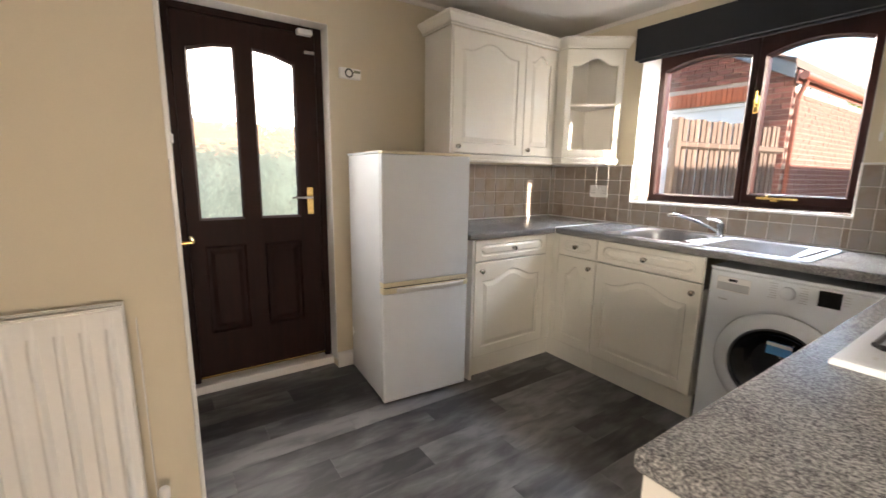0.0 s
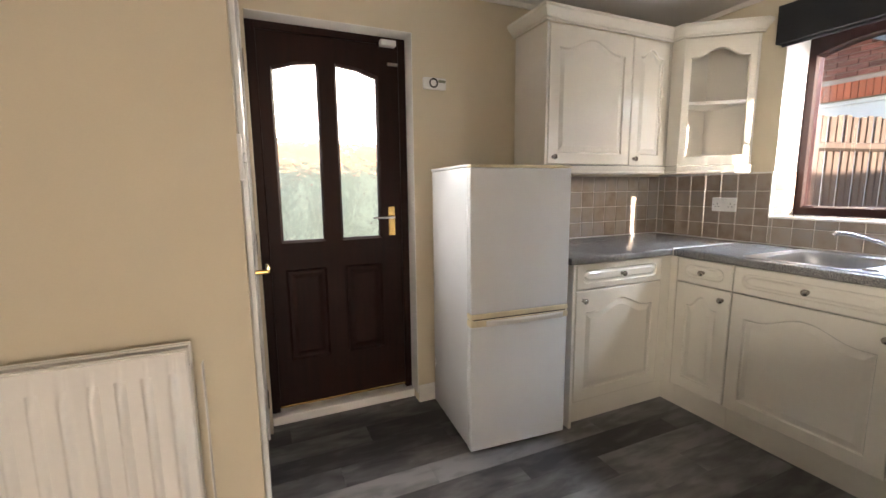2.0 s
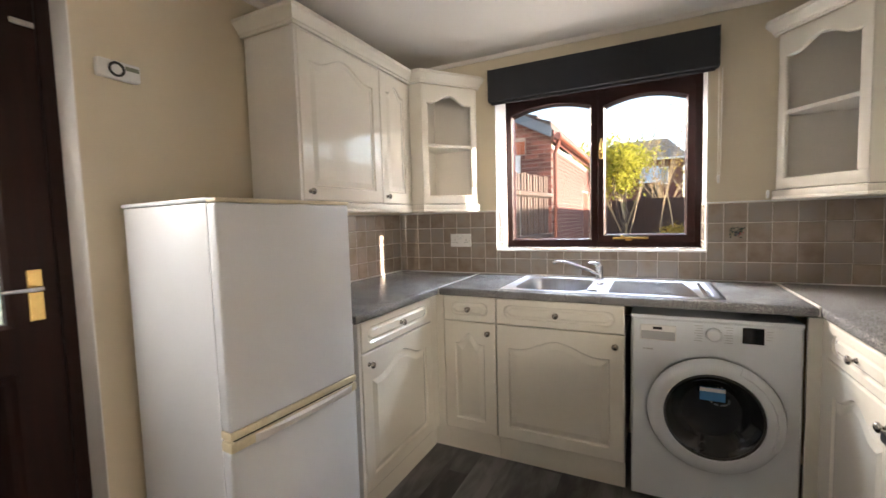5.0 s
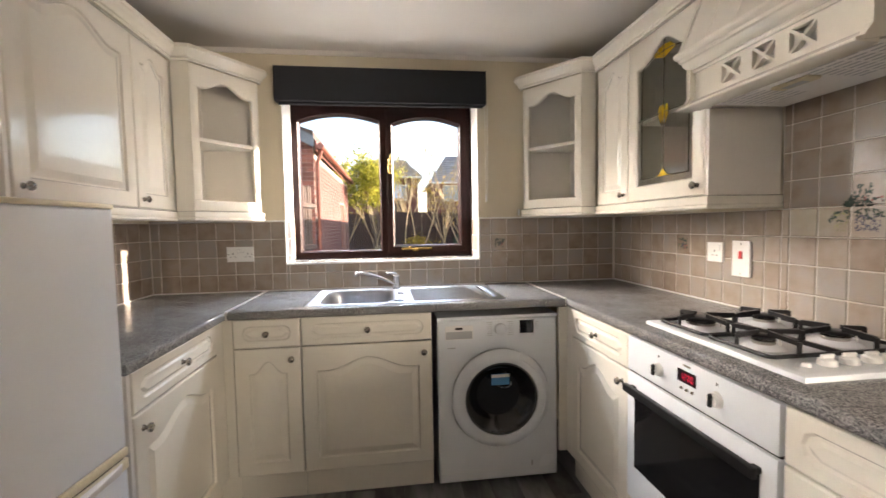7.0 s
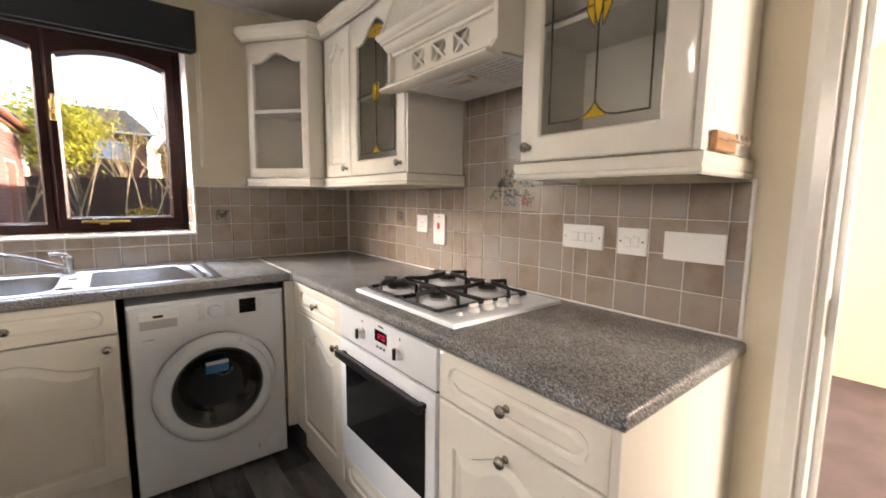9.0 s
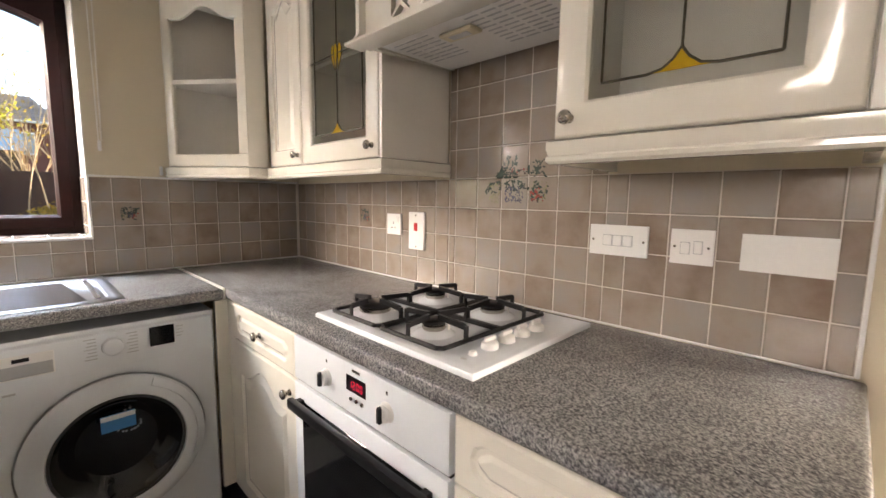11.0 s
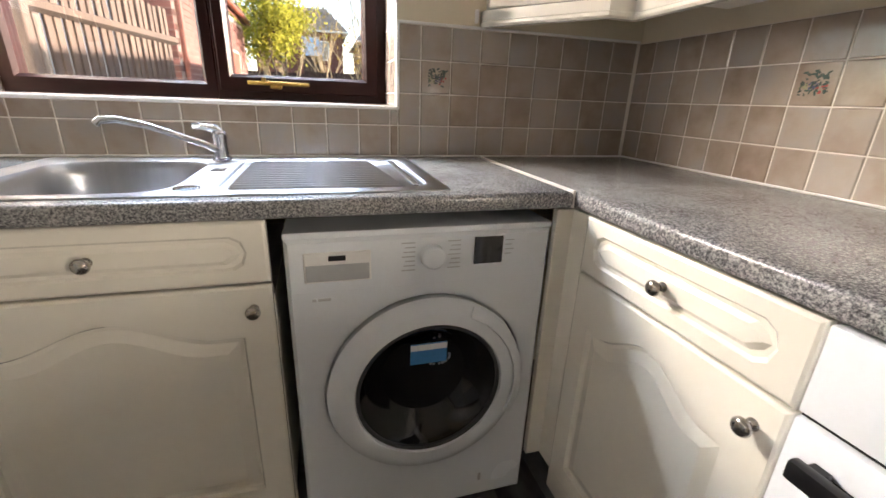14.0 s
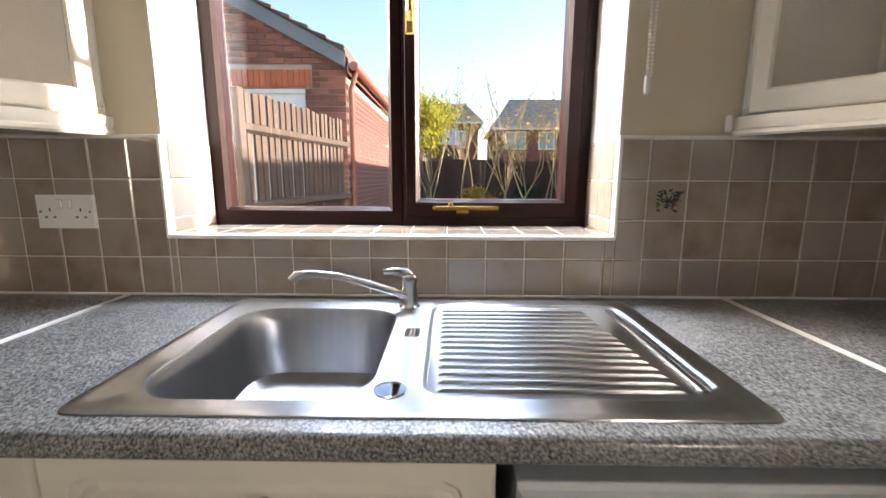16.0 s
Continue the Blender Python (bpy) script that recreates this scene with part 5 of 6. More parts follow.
part("plug_hole", lathe(bmesh.new(), [(0.042, 0.0), (0.038, 0.002), (0.030, 0.001), (0.0, 0.0005)], pose(1.184, -0.332, -0.1615), 24), M_CHROME, sink, smooth=True)

tap = thing("mixer_tap", pose(1.384, -0.110, WT + 0.0025), "chrome single-lever mixer tap on the sink's rim", "tap")
part("base", lathe(bmesh.new(), [(0.025, 0.0), (0.025, 0.004), (0.020, 0.008), (0.019, 0.058), (0.021, 0.064), (0.021, 0.076), (0.016, 0.082), (0.0, 0.083)], pose(0, 0, 0), 24), M_CHROME, tap, smooth=True)
part("spout", tube(bmesh.new(), [(-0.005, -0.010, 0.030), (-0.035, -0.028, 0.048), (-0.09, -0.062, 0.075), (-0.145, -0.100, 0.100), (-0.190, -0.132, 0.113), (-0.215, -0.150, 0.112), (-0.222, -0.156, 0.102)], [0.0095, 0.0092, 0.0088, 0.0085, 0.0085, 0.0095, 0.010], 14), M_CHROME, tap, "long swivel spout", True)
bm = tube(bmesh.new(), [(0.0, -0.002, 0.080), (-0.008, -0.008, 0.088), (-0.035, -0.022, 0.094), (-0.058, -0.034, 0.095)], [0.012, 0.011, 0.009, 0.007], 12)
part("lever", bm, M_CHROME, tap, smooth=True)

# ---------- roller blind ----------
bl = thing("roller_blind", pose(0, 0, 0), "charcoal fabric roller blind wound up in its box above the window", "blind")
part("cassette", boxed(0.726, 1.943, -0.060, -0.002, 2.000, 2.195, 0.004, 2), M_BLIND, bl)
part("bottom_bar", tube(bmesh.new(), [(0.74, -0.030, 1.993), (1.93, -0.030, 1.993)], 0.009, 10), M_BLIND, bl)
for x in (0.722, 1.943):
    part("end_cap", boxed(x, x + 0.004, -0.062, -0.002, 2.000, 2.196, 0.001), M_BLACK, bl)
bm = bmesh.new()
for dx, zb in ((-0.006, 1.46), (0.010, 1.46)):
    z = 1.998
    while z > zb:
        lathe(bm, [(0, 0.0032), (0.0023, 0.0023), (0.0032, 0), (0.0023, -0.0023), (0, -0.0032)], pose(1.952 + dx * (0.6 + 0.4 * (z - zb) / 0.5), -0.020, z), 5)
        z -= 0.0085
tagged(part("chain", bm, M_WPLAST, bl, "thin white bead chain"), kind="stuff")
part("chain_weight", boxed(1.944, 1.957, -0.026, -0.014, 1.420, 1.462, 0.005, 2), M_WPLAST, bl)
solo("cable_clip", boxed(2.152, 2.164, -0.022, -0.0085, 1.332, 1.372, 0.003), M_WPLAST, "small white plastic clip on the wall above the tiles", "clip")

# ---------- radiator ----------
rad = thing("radiator", pose(0.955, -3.10, 0), "white double-panel steel radiator hung on the wall", "radiator")
RY0, RY1, RZ0, RZ1 = -0.190, 0.235, 0.19, 0.868


def rad_panel(x):
    """Pressed panel with upright flutes in front, flat behind."""
    bm = bmesh.new()
    m, rows = 108, ((RZ0, 0.0), (RZ0 + 0.045, 0.0), (RZ0 + 0.075, 1.0), (RZ1 - 0.090, 1.0), (RZ1 - 0.055, 0.0), (RZ1 - 0.006, 0.0), (RZ1, -0.6))
    grid = []
    for z, k in rows:
        line = []
        for i in range(m + 1):
            y = RY0 + (RY1 - RY0) * i / m
            ph = ((y - RY0) / 0.0522) % 1.0
            f = max(0.0, math.cos(2 * math.pi * (ph - 0.5)) - 0.2) / 0.8 if k > 0 else 1.0
            e = 0.005 if i in (0, m) else 0.0
            line.append(bm.verts.new((x + 0.019 * k * f - e, y, z)))
        grid.append(line)
    for a, b in zip(grid, grid[1:]):
        for i in range(m):
            bm.faces.new((a[i], a[i + 1], b[i + 1], b[i]))
    box(bm, x - 0.016, x - 0.005, RY0, RY1, RZ0, RZ1 - 0.001)
    return bm


part("front_panel", rad_panel(0.100), M_GLOSSW, rad, smooth=True)
part("back_panel", rad_panel(0.046), M_GLOSSW, rad, smooth=True)
for y in (RY0 + 0.008, RY1 - 0.012):
    part("side_cover", boxed(0.040, 0.094, y, y + 0.004, RZ0 + 0.05, RZ1 - 0.06), M_GLOSSW, rad)
for i in range(18):
    y = RY0 + 0.02 + i * 0.0253
    part("convector_fin", boxed(0.050, 0.084, y, y + 0.002, RZ0 + 0.03, RZ1 - 0.05), M_GLOSSW, rad)
for y in (RY0 + 0.08, RY1 - 0.08):
    part("bracket", boxed(0.0, 0.034, y - 0.012, y + 0.012, RZ0 + 0.1, RZ1 - 0.1, 0.002), M_GLOSSW, rad)
v = part("valve", tube(bmesh.new(), [(0.070, RY1 - 0.002, RZ0 + 0.030), (0.070, RY1 + 0.045, RZ0 + 0.030)], 0.010, 12), M_CHROME, rad, "chrome valve with a white cap", True)
part("valve_pipe", tube(bmesh.new(), [(0.070, RY1 + 0.045, RZ0 + 0.030), (0.070, RY1 + 0.045, 0.0)], 0.0075, 10), M_GLOSSW, v)
part("valve_cap", lathe(bmesh.new(), [(0.015, 0.0), (0.016, 0.030), (0.012, 0.036), (0, 0.037)], pose(0.070, RY1 + 0.045, RZ0 + 0.035), 16), M_WPLAST, v, smooth=True)

# ---------- electrical plates ----------
M_SLOT = surface("socket slot", (0.02, 0.02, 0.02), 0.6)
M_ROCK = surface("red rocker", (0.55, 0.02, 0.02), 0.3)


def plate_thing(name, m, w, h, label, category, group=""):
    t = thing(name, m, label, category, group)
    part("faceplate", boxed(-w / 2, w / 2, -0.010, 0.0, -h / 2, h / 2, 0.002, 2), M_WPLAST, t)
    return t


def screws(t, w):
    for x in (-w / 2 + 0.010, w / 2 - 0.010):
        part("screw", lathe(bmesh.new(), [(0.0032, 0.0), (0.003, 0.0012), (0, 0.0014)], pose(x, -0.0101, 0, 90, 0, 0), 10), M_PEWTER, t)


def socket_holes(t, cx):
    for dx, dz, w, h in ((0, 0.011, 0.004, 0.009), (-0.011, -0.008, 0.008, 0.004), (0.011, -0.008, 0.008, 0.004)):
        part("pin_hole", boxed(cx + dx - w / 2, cx + dx + w / 2, -0.0106, -0.0101, dz - h / 2 - 0.006, dz + h / 2 - 0.006), M_SLOT, t)


TF = 0.0085   # tile face
EAST = lambda y, z: pose(W - TF, y, z, 0, 0, -90)
s = plate_thing("double_socket", pose(0.492, -TF, 1.131), 0.148, 0.086, "white plastic double wall socket on the tiles", "socket")
for cx in (-0.040, 0.040):
    socket_holes(s, cx)
for cx in (-0.012, 0.012):
    part("rocker", boxed(cx - 0.006, cx + 0.006, -0.0135, -0.0101, 0.010, 0.030, 0.001), M_WPLAST, s)
    part("surround", boxed(cx - 0.0078, cx + 0.0078, -0.0106, -0.0101, 0.0085, 0.0315), M_GREYP, s)
screws(s, 0.148)
s = plate_thing("single_socket", EAST(-0.860, 1.138), 0.088, 0.086, "white plastic single wall socket on the tiles", "socket")
socket_holes(s, 0.0)
part("rocker", boxed(0.018, 0.030, -0.0135, -0.0101, 0.010, 0.030, 0.001), M_WPLAST, s)
part("surround", boxed(0.0165, 0.0315, -0.0106, -0.0101, 0.0085, 0.0315), M_GREYP, s)
s = plate_thing("cooker_switch", EAST(-1.000, 1.118), 0.088, 0.148, "white cooker isolator switch with a red rocker", "switch")
part("rocker", boxed(-0.010, 0.010, -0.0145, -0.0101, 0.000, 0.032, 0.002), M_ROCK, s, "red rocker")
for z in (-0.062, 0.062):
    part("screw", lathe(bmesh.new(), [(0.0032, 0.0), (0.003, 0.0012), (0, 0.0014)], pose(0, -0.0101, z, 90, 0, 0), 10), M_PEWTER, s)
s = plate_thing("grid_switch", EAST(-1.790, 1.143), 0.150, 0.080, "white plate with three small switches on the tiles", "switch")
screws(s, 0.150)
for cx in (-0.026, 0.0, 0.026):
    part("rocker", boxed(cx - 0.011, cx + 0.011, -0.0140, -0.0101, -0.013, 0.013, 0.002), M_WPLAST, s)
    part("surround", boxed(cx - 0.0125, cx + 0.0125, -0.0106, -0.0100, -0.0145, 0.0145), M_GREYP, s)
s = plate_thing("fused_spur", EAST(-1.962, 1.141), 0.090, 0.082, "white fused spur plate on the tiles", "switch")
screws(s, 0.090)
part("rocker", boxed(0.006, 0.022, -0.0135, -0.0101, -0.014, 0.014, 0.002), M_WPLAST, s)
part("surround", boxed(0.0045, 0.0235, -0.0106, -0.0101, -0.0155, 0.0155), M_GREYP, s)
part("surround", boxed(-0.0235, -0.0025, -0.0106, -0.0101, -0.0175, 0.0115), M_GREYP, s)
part("fuse_holder", boxed(-0.022, -0.004, -0.0125, -0.0101, -0.016, 0.010, 0.002), M_WPLAST, s)
plate_thing("blank_plate", EAST(-2.135, 1.139), 0.155, 0.080, "white blank wall plate on the tiles", "plate")
s = plate_thing("light_switch", pose(0.912, -2.722, 1.335, 0, 0, 180), 0.070, 0.120, "white light switch beside the inner door", "switch")
part("rocker", boxed(-0.006, 0.006, -0.020, -0.0101, -0.012, 0.016, 0.002), M_WPLAST, s)

# ---------- alarm sounder ----------
al = thing("alarm_sounder", pose(0.0, -1.770, 1.808, 0, 0, 90), "white plastic alarm box with a round speaker on the wall", "alarm")
part("case", boxed(-0.066, 0.064, -0.030, -0.0005, -0.030, 0.030, 0.008, 3), M_WPLAST, al, smooth=True)
part("speaker_ring", lathe(bmesh.new(), [(0.025, 0.0), (0.025, 0.004), (0.019, 0.005), (0.018, 0.001), (0.0, 0.0008)], pose(-0.012, -0.0302, 0.0, 90, 0, 0), 26), M_SLOT, al, "black ring", True)
part("speaker_disc", lathe(bmesh.new(), [(0.017, 0.001), (0.015, 0.004), (0.0, 0.005)], pose(-0.012, -0.0302, 0.0, 90, 0, 0), 22), M_WPLAST, al, smooth=True)
M_OLIVE = surface("olive label", (0.22, 0.24, 0.17), 0.5)
part("label", boxed(0.016, 0.058, -0.0312, -0.0302, 0.004, 0.018), M_OLIVE, al, "olive grey label strip")

# ---------- key hooks ----------
M_PINE = surface("varnished pine", (0.42, 0.22, 0.10), 0.35, vary=0.12, scale=8, stretch=(2, 10, 10))
kh = thing("key_rack", pose(2.545, -2.2435, 1.392, 0, 0, 0), "small varnished pine key rack screwed to the cabinet's side", "key rack")
part("board", boxed(-0.005, 0.115, -0.014, 0.0, -0.020, 0.022, 0.003), M_PINE, kh)
for i in range(4):
    x = 0.015 + i * 0.028
    part("hook", tube(bmesh.new(), [(x, -0.014, 0.004), (x, -0.030, 0.002), (x, -0.040, -0.006), (x, -0.044, 0.000), (x, -0.043, 0.010)], 0.0018, 6), M_CHROME, kh, "bent wire hook", True)

# ---------- garden and houses outside ----------
M_GRASS = surface("autumn lawn", (0.075, 0.085, 0.030), 0.95, vary=0.25, scale=0.8, fine=60, bump=0.5)
M_MORTAR = surface("pale mortar", (0.36, 0.29, 0.25), 0.95, vary=0.1, scale=8, fine=150, bump=0.2)
M_BRICK = surface("red facing brick", (0.205, 0.078, 0.060), 0.9, vary=0.16, scale=10, fine=120, bump=0.35, rnd=0.42)
M_SOLD = surface("orange lintel brick", (0.46, 0.13, 0.065), 0.9, vary=0.12, scale=10, fine=120, bump=0.3, rnd=0.15)
M_FENCE = surface("weathered fence timber", (0.092, 0.062, 0.047), 0.9, vary=0.2, scale=5, fine=60, bump=0.3, rnd=0.18, stretch=(8, 8, 1))
M_DKFENCE = surface("dark stained fence", (0.055, 0.030, 0.026), 0.85, vary=0.15, scale=4, rnd=0.15, stretch=(8, 8, 1))
M_ROOF = surface("brown concrete roof tile", (0.085, 0.062, 0.055), 0.9, vary=0.2, scale=6, fine=80, bump=0.3, rnd=0.2)
# grey-brown tile, with the distant haze put into its paler colour
M_SLATE = surface("haze-lightened roof tile", (0.34, 0.31, 0.31), 0.9, vary=0.2, scale=3, fine=40, bump=0.3)
M_BARGE = surface("grey painted bargeboard", (0.13, 0.15, 0.18), 0.6, vary=0.05, scale=4)
M_GUTTER = surface("brown plastic gutter", (0.20, 0.06, 0.04), 0.4, vary=0.08)
M_GDOOR = surface("white garage door", (0.72, 0.74, 0.76), 0.5, vary=0.04, scale=3)
M_BARK = surface("grey bark", (0.17, 0.13, 0.10), 0.95, vary=0.25, scale=20, bump=0.5)
M_LEAF = foliage("yellow-green leaves", (0.33, 0.32, 0.05))
M_LEAFY = foliage("yellow autumn leaves", (0.38, 0.27, 0.05))
M_LEAFG = foliage("dark conifer foliage", (0.04, 0.08, 0.05))
M_TWIG = surface("straw-coloured stems", (0.55, 0.42, 0.25), 0.8, vary=0.2, scale=6)
GZ = -0.15
bm = bmesh.new()
bmesh.ops.create_grid(bm, x_segments=24, y_segments=24, size=400, matrix=Matrix.Translation((0, 0, GZ)))
setting("ground", bm, M_GRASS, "autumn lawn running out to the distance", "ground")

# garage
GX0, GX1, GY0, GY1, EZ = -2.95, 0.12, 4.65, 10.2, 2.52
AP = (GX0 + GX1) / 2
SL = 0.527
gar = thing("garage", pose(0, 0, GZ), "red brick garage with a pitched tiled roof and grey bargeboard", "garage")
Z0 = -GZ
EW = EZ + Z0 + 0.14
bm = bmesh.new()
o = ring(bm, [(GX0, GY0, 0), (GX1, GY0, 0), (GX1, GY0, EW), (AP, GY0, EW + SL * (GX1 - AP)), (GX0, GY0, EW)])
i2 = ring(bm, [(GX0, GY0 + 0.12, 0), (GX1, GY0 + 0.12, 0), (GX1, GY0 + 0.12, EW), (AP, GY0 + 0.12, EW + SL * (GX1 - AP)), (GX0, GY0 + 0.12, EW)])
bridge(bm, o, i2)
DX0, DX1, DZ = -2.45, -0.41, 2.37 + Z0
h1 = ring(bm, [(DX0, GY0, 0.002), (DX1, GY0, 0.002), (DX1, GY0, DZ), (DX0, GY0, DZ)])
h2 = ring(bm, [(DX0, GY0 + 0.12, 0.002), (DX1, GY0 + 0.12, 0.002), (DX1, GY0 + 0.12, DZ), (DX0, GY0 + 0.12, DZ)])
bridge(bm, h1, h2)
between(bm, o, h1)
between(bm, i2, h2)
front_wall = part("front_wall", bm, M_MORTAR, gar)
side_wall = part("side_wall", boxed(GX1 - 0.12, GX1, GY0 + 0.1205, GY1, 0, EZ + Z0), M_MORTAR, gar)
part("side_wall", boxed(GX0, GX0 + 0.12, GY0 + 0.1205, GY1, 0, EZ + Z0), M_MORTAR, gar)
part("back_wall", boxed(GX0 + 0.121, GX1 - 0.121, GY1 - 0.12, GY1, 0, EZ + Z0), M_MORTAR, gar)
gd = part("garage_door", boxed(DX0 + 0.03, DX1 - 0.03, GY0 + 0.06, GY0 + 0.09, 0.01, DZ - 0.005, 0.004), M_GDOOR, gar, "white panelled up-and-over door")
for i in range(9):
    part("door_rib", boxed(DX0 + 0.06, DX1 - 0.06, GY0 + 0.052, GY0 + 0.0598, 0.12 + i * 0.24, 0.28 + i * 0.24, 0.003), M_GDOOR, gd)
part("door_frame", boxed(DX0, DX1, GY0 + 0.03, GY0 + 0.059, DZ - 0.06, DZ - 0.002, 0.004), M_GDOOR, gar)
for sgn, xe in ((1, GX1), (-1, GX0)):
    bm = bmesh.new()
    ov_, th = 0.03, 0.05
    e = (xe + sgn * ov_, EZ + Z0 - SL * ov_ + 0.24)
    r = (AP, EZ + Z0 + SL * (GX1 - AP) + 0.24)
    a = ring(bm, [(e[0], GY0 - 0.12, e[1]), (r[0], GY0 - 0.12, r[1]), (r[0], GY1 + 0.1, r[1]), (e[0], GY1 + 0.1, e[1])])
    b = ring(bm, [(e[0], GY0 - 0.12, e[1] + th), (r[0], GY0 - 0.12, r[1] + th), (r[0], GY1 + 0.1, r[1] + th), (e[0], GY1 + 0.1, e[1] + th)])
    bridge(bm, a, b)
    bm.faces.new(a)
    bm.faces.new(b)
    roof = part("roof", bm, M_ROOF, gar)
    # verge and course tiles
    bm = bmesh.new()
    L = math.hypot(r[0] - e[0], r[1] - e[1])
    k = int(L / 0.24)
    for i in range(k):
        f0, f1 = i / k, (i + 1.12) / k
        xa, za = e[0] + (r[0] - e[0]) * f0, e[1] + th + (r[1] - e[1]) * f0
        xb, zb = e[0] + (r[0] - e[0]) * min(1, f1), e[1] + th + (r[1] - e[1]) * min(1, f1)
        p = ring(bm, [(xa, GY0 - 0.15, za + 0.002), (xb, GY0 - 0.15, zb + 0.002), (xb, GY1 + 0.1, zb + 0.002), (xa, GY1 + 0.1, za + 0.002)])
        q = ring(bm, [(xa, GY0 - 0.15, za + 0.060), (xb, GY0 - 0.15, zb + 0.012), (xb, GY1 + 0.1, zb + 0.012), (xa, GY1 + 0.1, za + 0.060)])
        bridge(bm, p, q)
        bm.faces.new(q)
    tagged(part("tile_courses", bm, M_ROOF, roof), kind="stuff")
    bm = bmesh.new()
    a = ring(bm, [(e[0], GY0 - 0.125, e[1] - 0.15), (r[0], GY0 - 0.125, r[1] - 0.15), (r[0], GY0 - 0.125, r[1] + 0.03), (e[0], GY0 - 0.125, e[1] + 0.03)])
    b = ring(bm, [(e[0], GY0 - 0.10, e[1] - 0.15), (r[0], GY0 - 0.10, r[1] - 0.15), (r[0], GY0 - 0.10, r[1] + 0.03), (e[0], GY0 - 0.10, e[1] + 0.03)])
    bridge(bm, a, b)
    bm.faces.new(a)
    bm.faces.new(b)
    part("bargeboard", bm, M_BARGE, gar, "grey painted bargeboard")
gx = GX1 + 0.13
gz = EZ + Z0 + 0.10
part("gutter", tube(bmesh.new(), [(gx, GY0 - 0.10, gz), (gx, GY1 + 0.1, gz)], 0.055, 10), M_GUTTER, gar, "brown plastic gutter", True)
part("fascia", boxed(GX1 + 0.05, GX1 + 0.07, GY0 - 0.10, GY1 + 0.1, gz - 0.09, gz + 0.08), M_GUTTER, gar)
part("downpipe", tube(bmesh.new(), [(gx, GY0 + 0.05, gz), (gx - 0.03, GY0 + 0.06, gz - 0.12), (GX1 + 0.055, GY0 + 0.07, gz - 0.26), (GX1 + 0.055, GY0 + 0.07, 0.02)], 0.034, 10), M_GUTTER, gar, "brown rainwater pipe", True)
sd = part("side_door", boxed(GX1 - 0.02, GX1 + 0.012, 8.3, 9.15, 0.02, 2.02, 0.004), M_GUTTER, gar, "brown garage side door")

# bricks: those in sight near the corner as pieces, the rest as one mass
BW_, BH_, MJ = 0.215, 0.065, 0.010
def unit_brick(nm, sx, sy, sz, mat):
    bmx = boxed(-sx / 2, sx / 2, -sy / 2, sy / 2, -sz / 2, sz / 2)
    me = bpy.data.meshes.new(nm)
    bmx.to_mesh(me)
    bmx.free()
    me.materials.append(mat)
    return me
me_full, me_half, me_sold = unit_brick("brick", BW_, 0.02, BH_, M_BRICK), unit_brick("brick_end", 0.1025, 0.02, BH_, M_BRICK), unit_brick("lintel_brick", 0.065, 0.02, 0.215, M_SOLD)
rest = bmesh.new()
rng = random.Random(4)
count = 0
for c in range(50):
    z = 0.04 + c * (BH_ + MJ) + BH_ / 2
    x = GX1 - (0 if c % 2 == 0 else 0.1125)
    items = [] if c % 2 == 0 else [(GX1 - 0.1025 / 2, me_half, 0.1025)]
    while x > GX0 + 0.2:
        items.append((x - BW_ / 2, me_full, BW_))
        x -= BW_ + MJ
    for bx, me, w in items:
        top = EZ + Z0 + SL * (min(bx - GX0, GX1 - bx) - w / 2)
        if z + BH_ / 2 > top + 0.25:
            continue
        lo, hi = (DX0 - 0.052, DX1 + 0.098) if z > DZ - 0.03 else (DX0, DX1)
        if z < DZ + 0.26 and lo < bx + w / 2 and bx - w / 2 < hi:
            for p0, p1 in ((bx - w / 2, lo), (hi, bx + w / 2)):
                if p1 - p0 > 0.02:
                    box(rest, p0, p1, GY0 - 0.014, GY0 - 0.001, z - BH_ / 2, z + BH_ / 2)
            continue
        if bx > -1.75 and z > 1.35 + Z0 and count < 290:
            ob = new("brick", me)
            ob.parent = front_wall
            ob.location = (bx, GY0 - 0.006 + rng.uniform(-0.0015, 0.0015), z)
            count += 1
        else:
            box(rest, bx - w / 2, bx + w / 2, GY0 - 0.012, GY0 - 0.001, z - BH_ / 2, z + BH_ / 2)
x = DX0 - 0.05
while x < DX1 + 0.04:
    ob = new("lintel_brick", me_sold)
    ob.parent = front_wall
    ob.location = (x + 0.0325, GY0 - 0.0075, DZ + 0.118)
    x += 0.075
tagged(part("brickwork", rest, M_BRICK, front_wall), kind="stuff")
rest = bmesh.new()
for c in range(34):
    z = 0.04 + c * (BH_ + MJ)
    y = GY0 + 0.01 + (0.0 if c % 2 else 0.1125)
    while y < GY1 - 0.22:
        if not (8.25 < y + 0.2 and y < 9.2 and z < 2.05):
            k = rng.uniform(-0.002, 0.002)
            box(rest, GX1 + 0.001, GX1 + 0.010 + k, y, y + BW_, z, z + BH_)
        y += BW_ + MJ
tagged(part("brickwork", rest, M_BRICK, side_wall), kind="stuff")

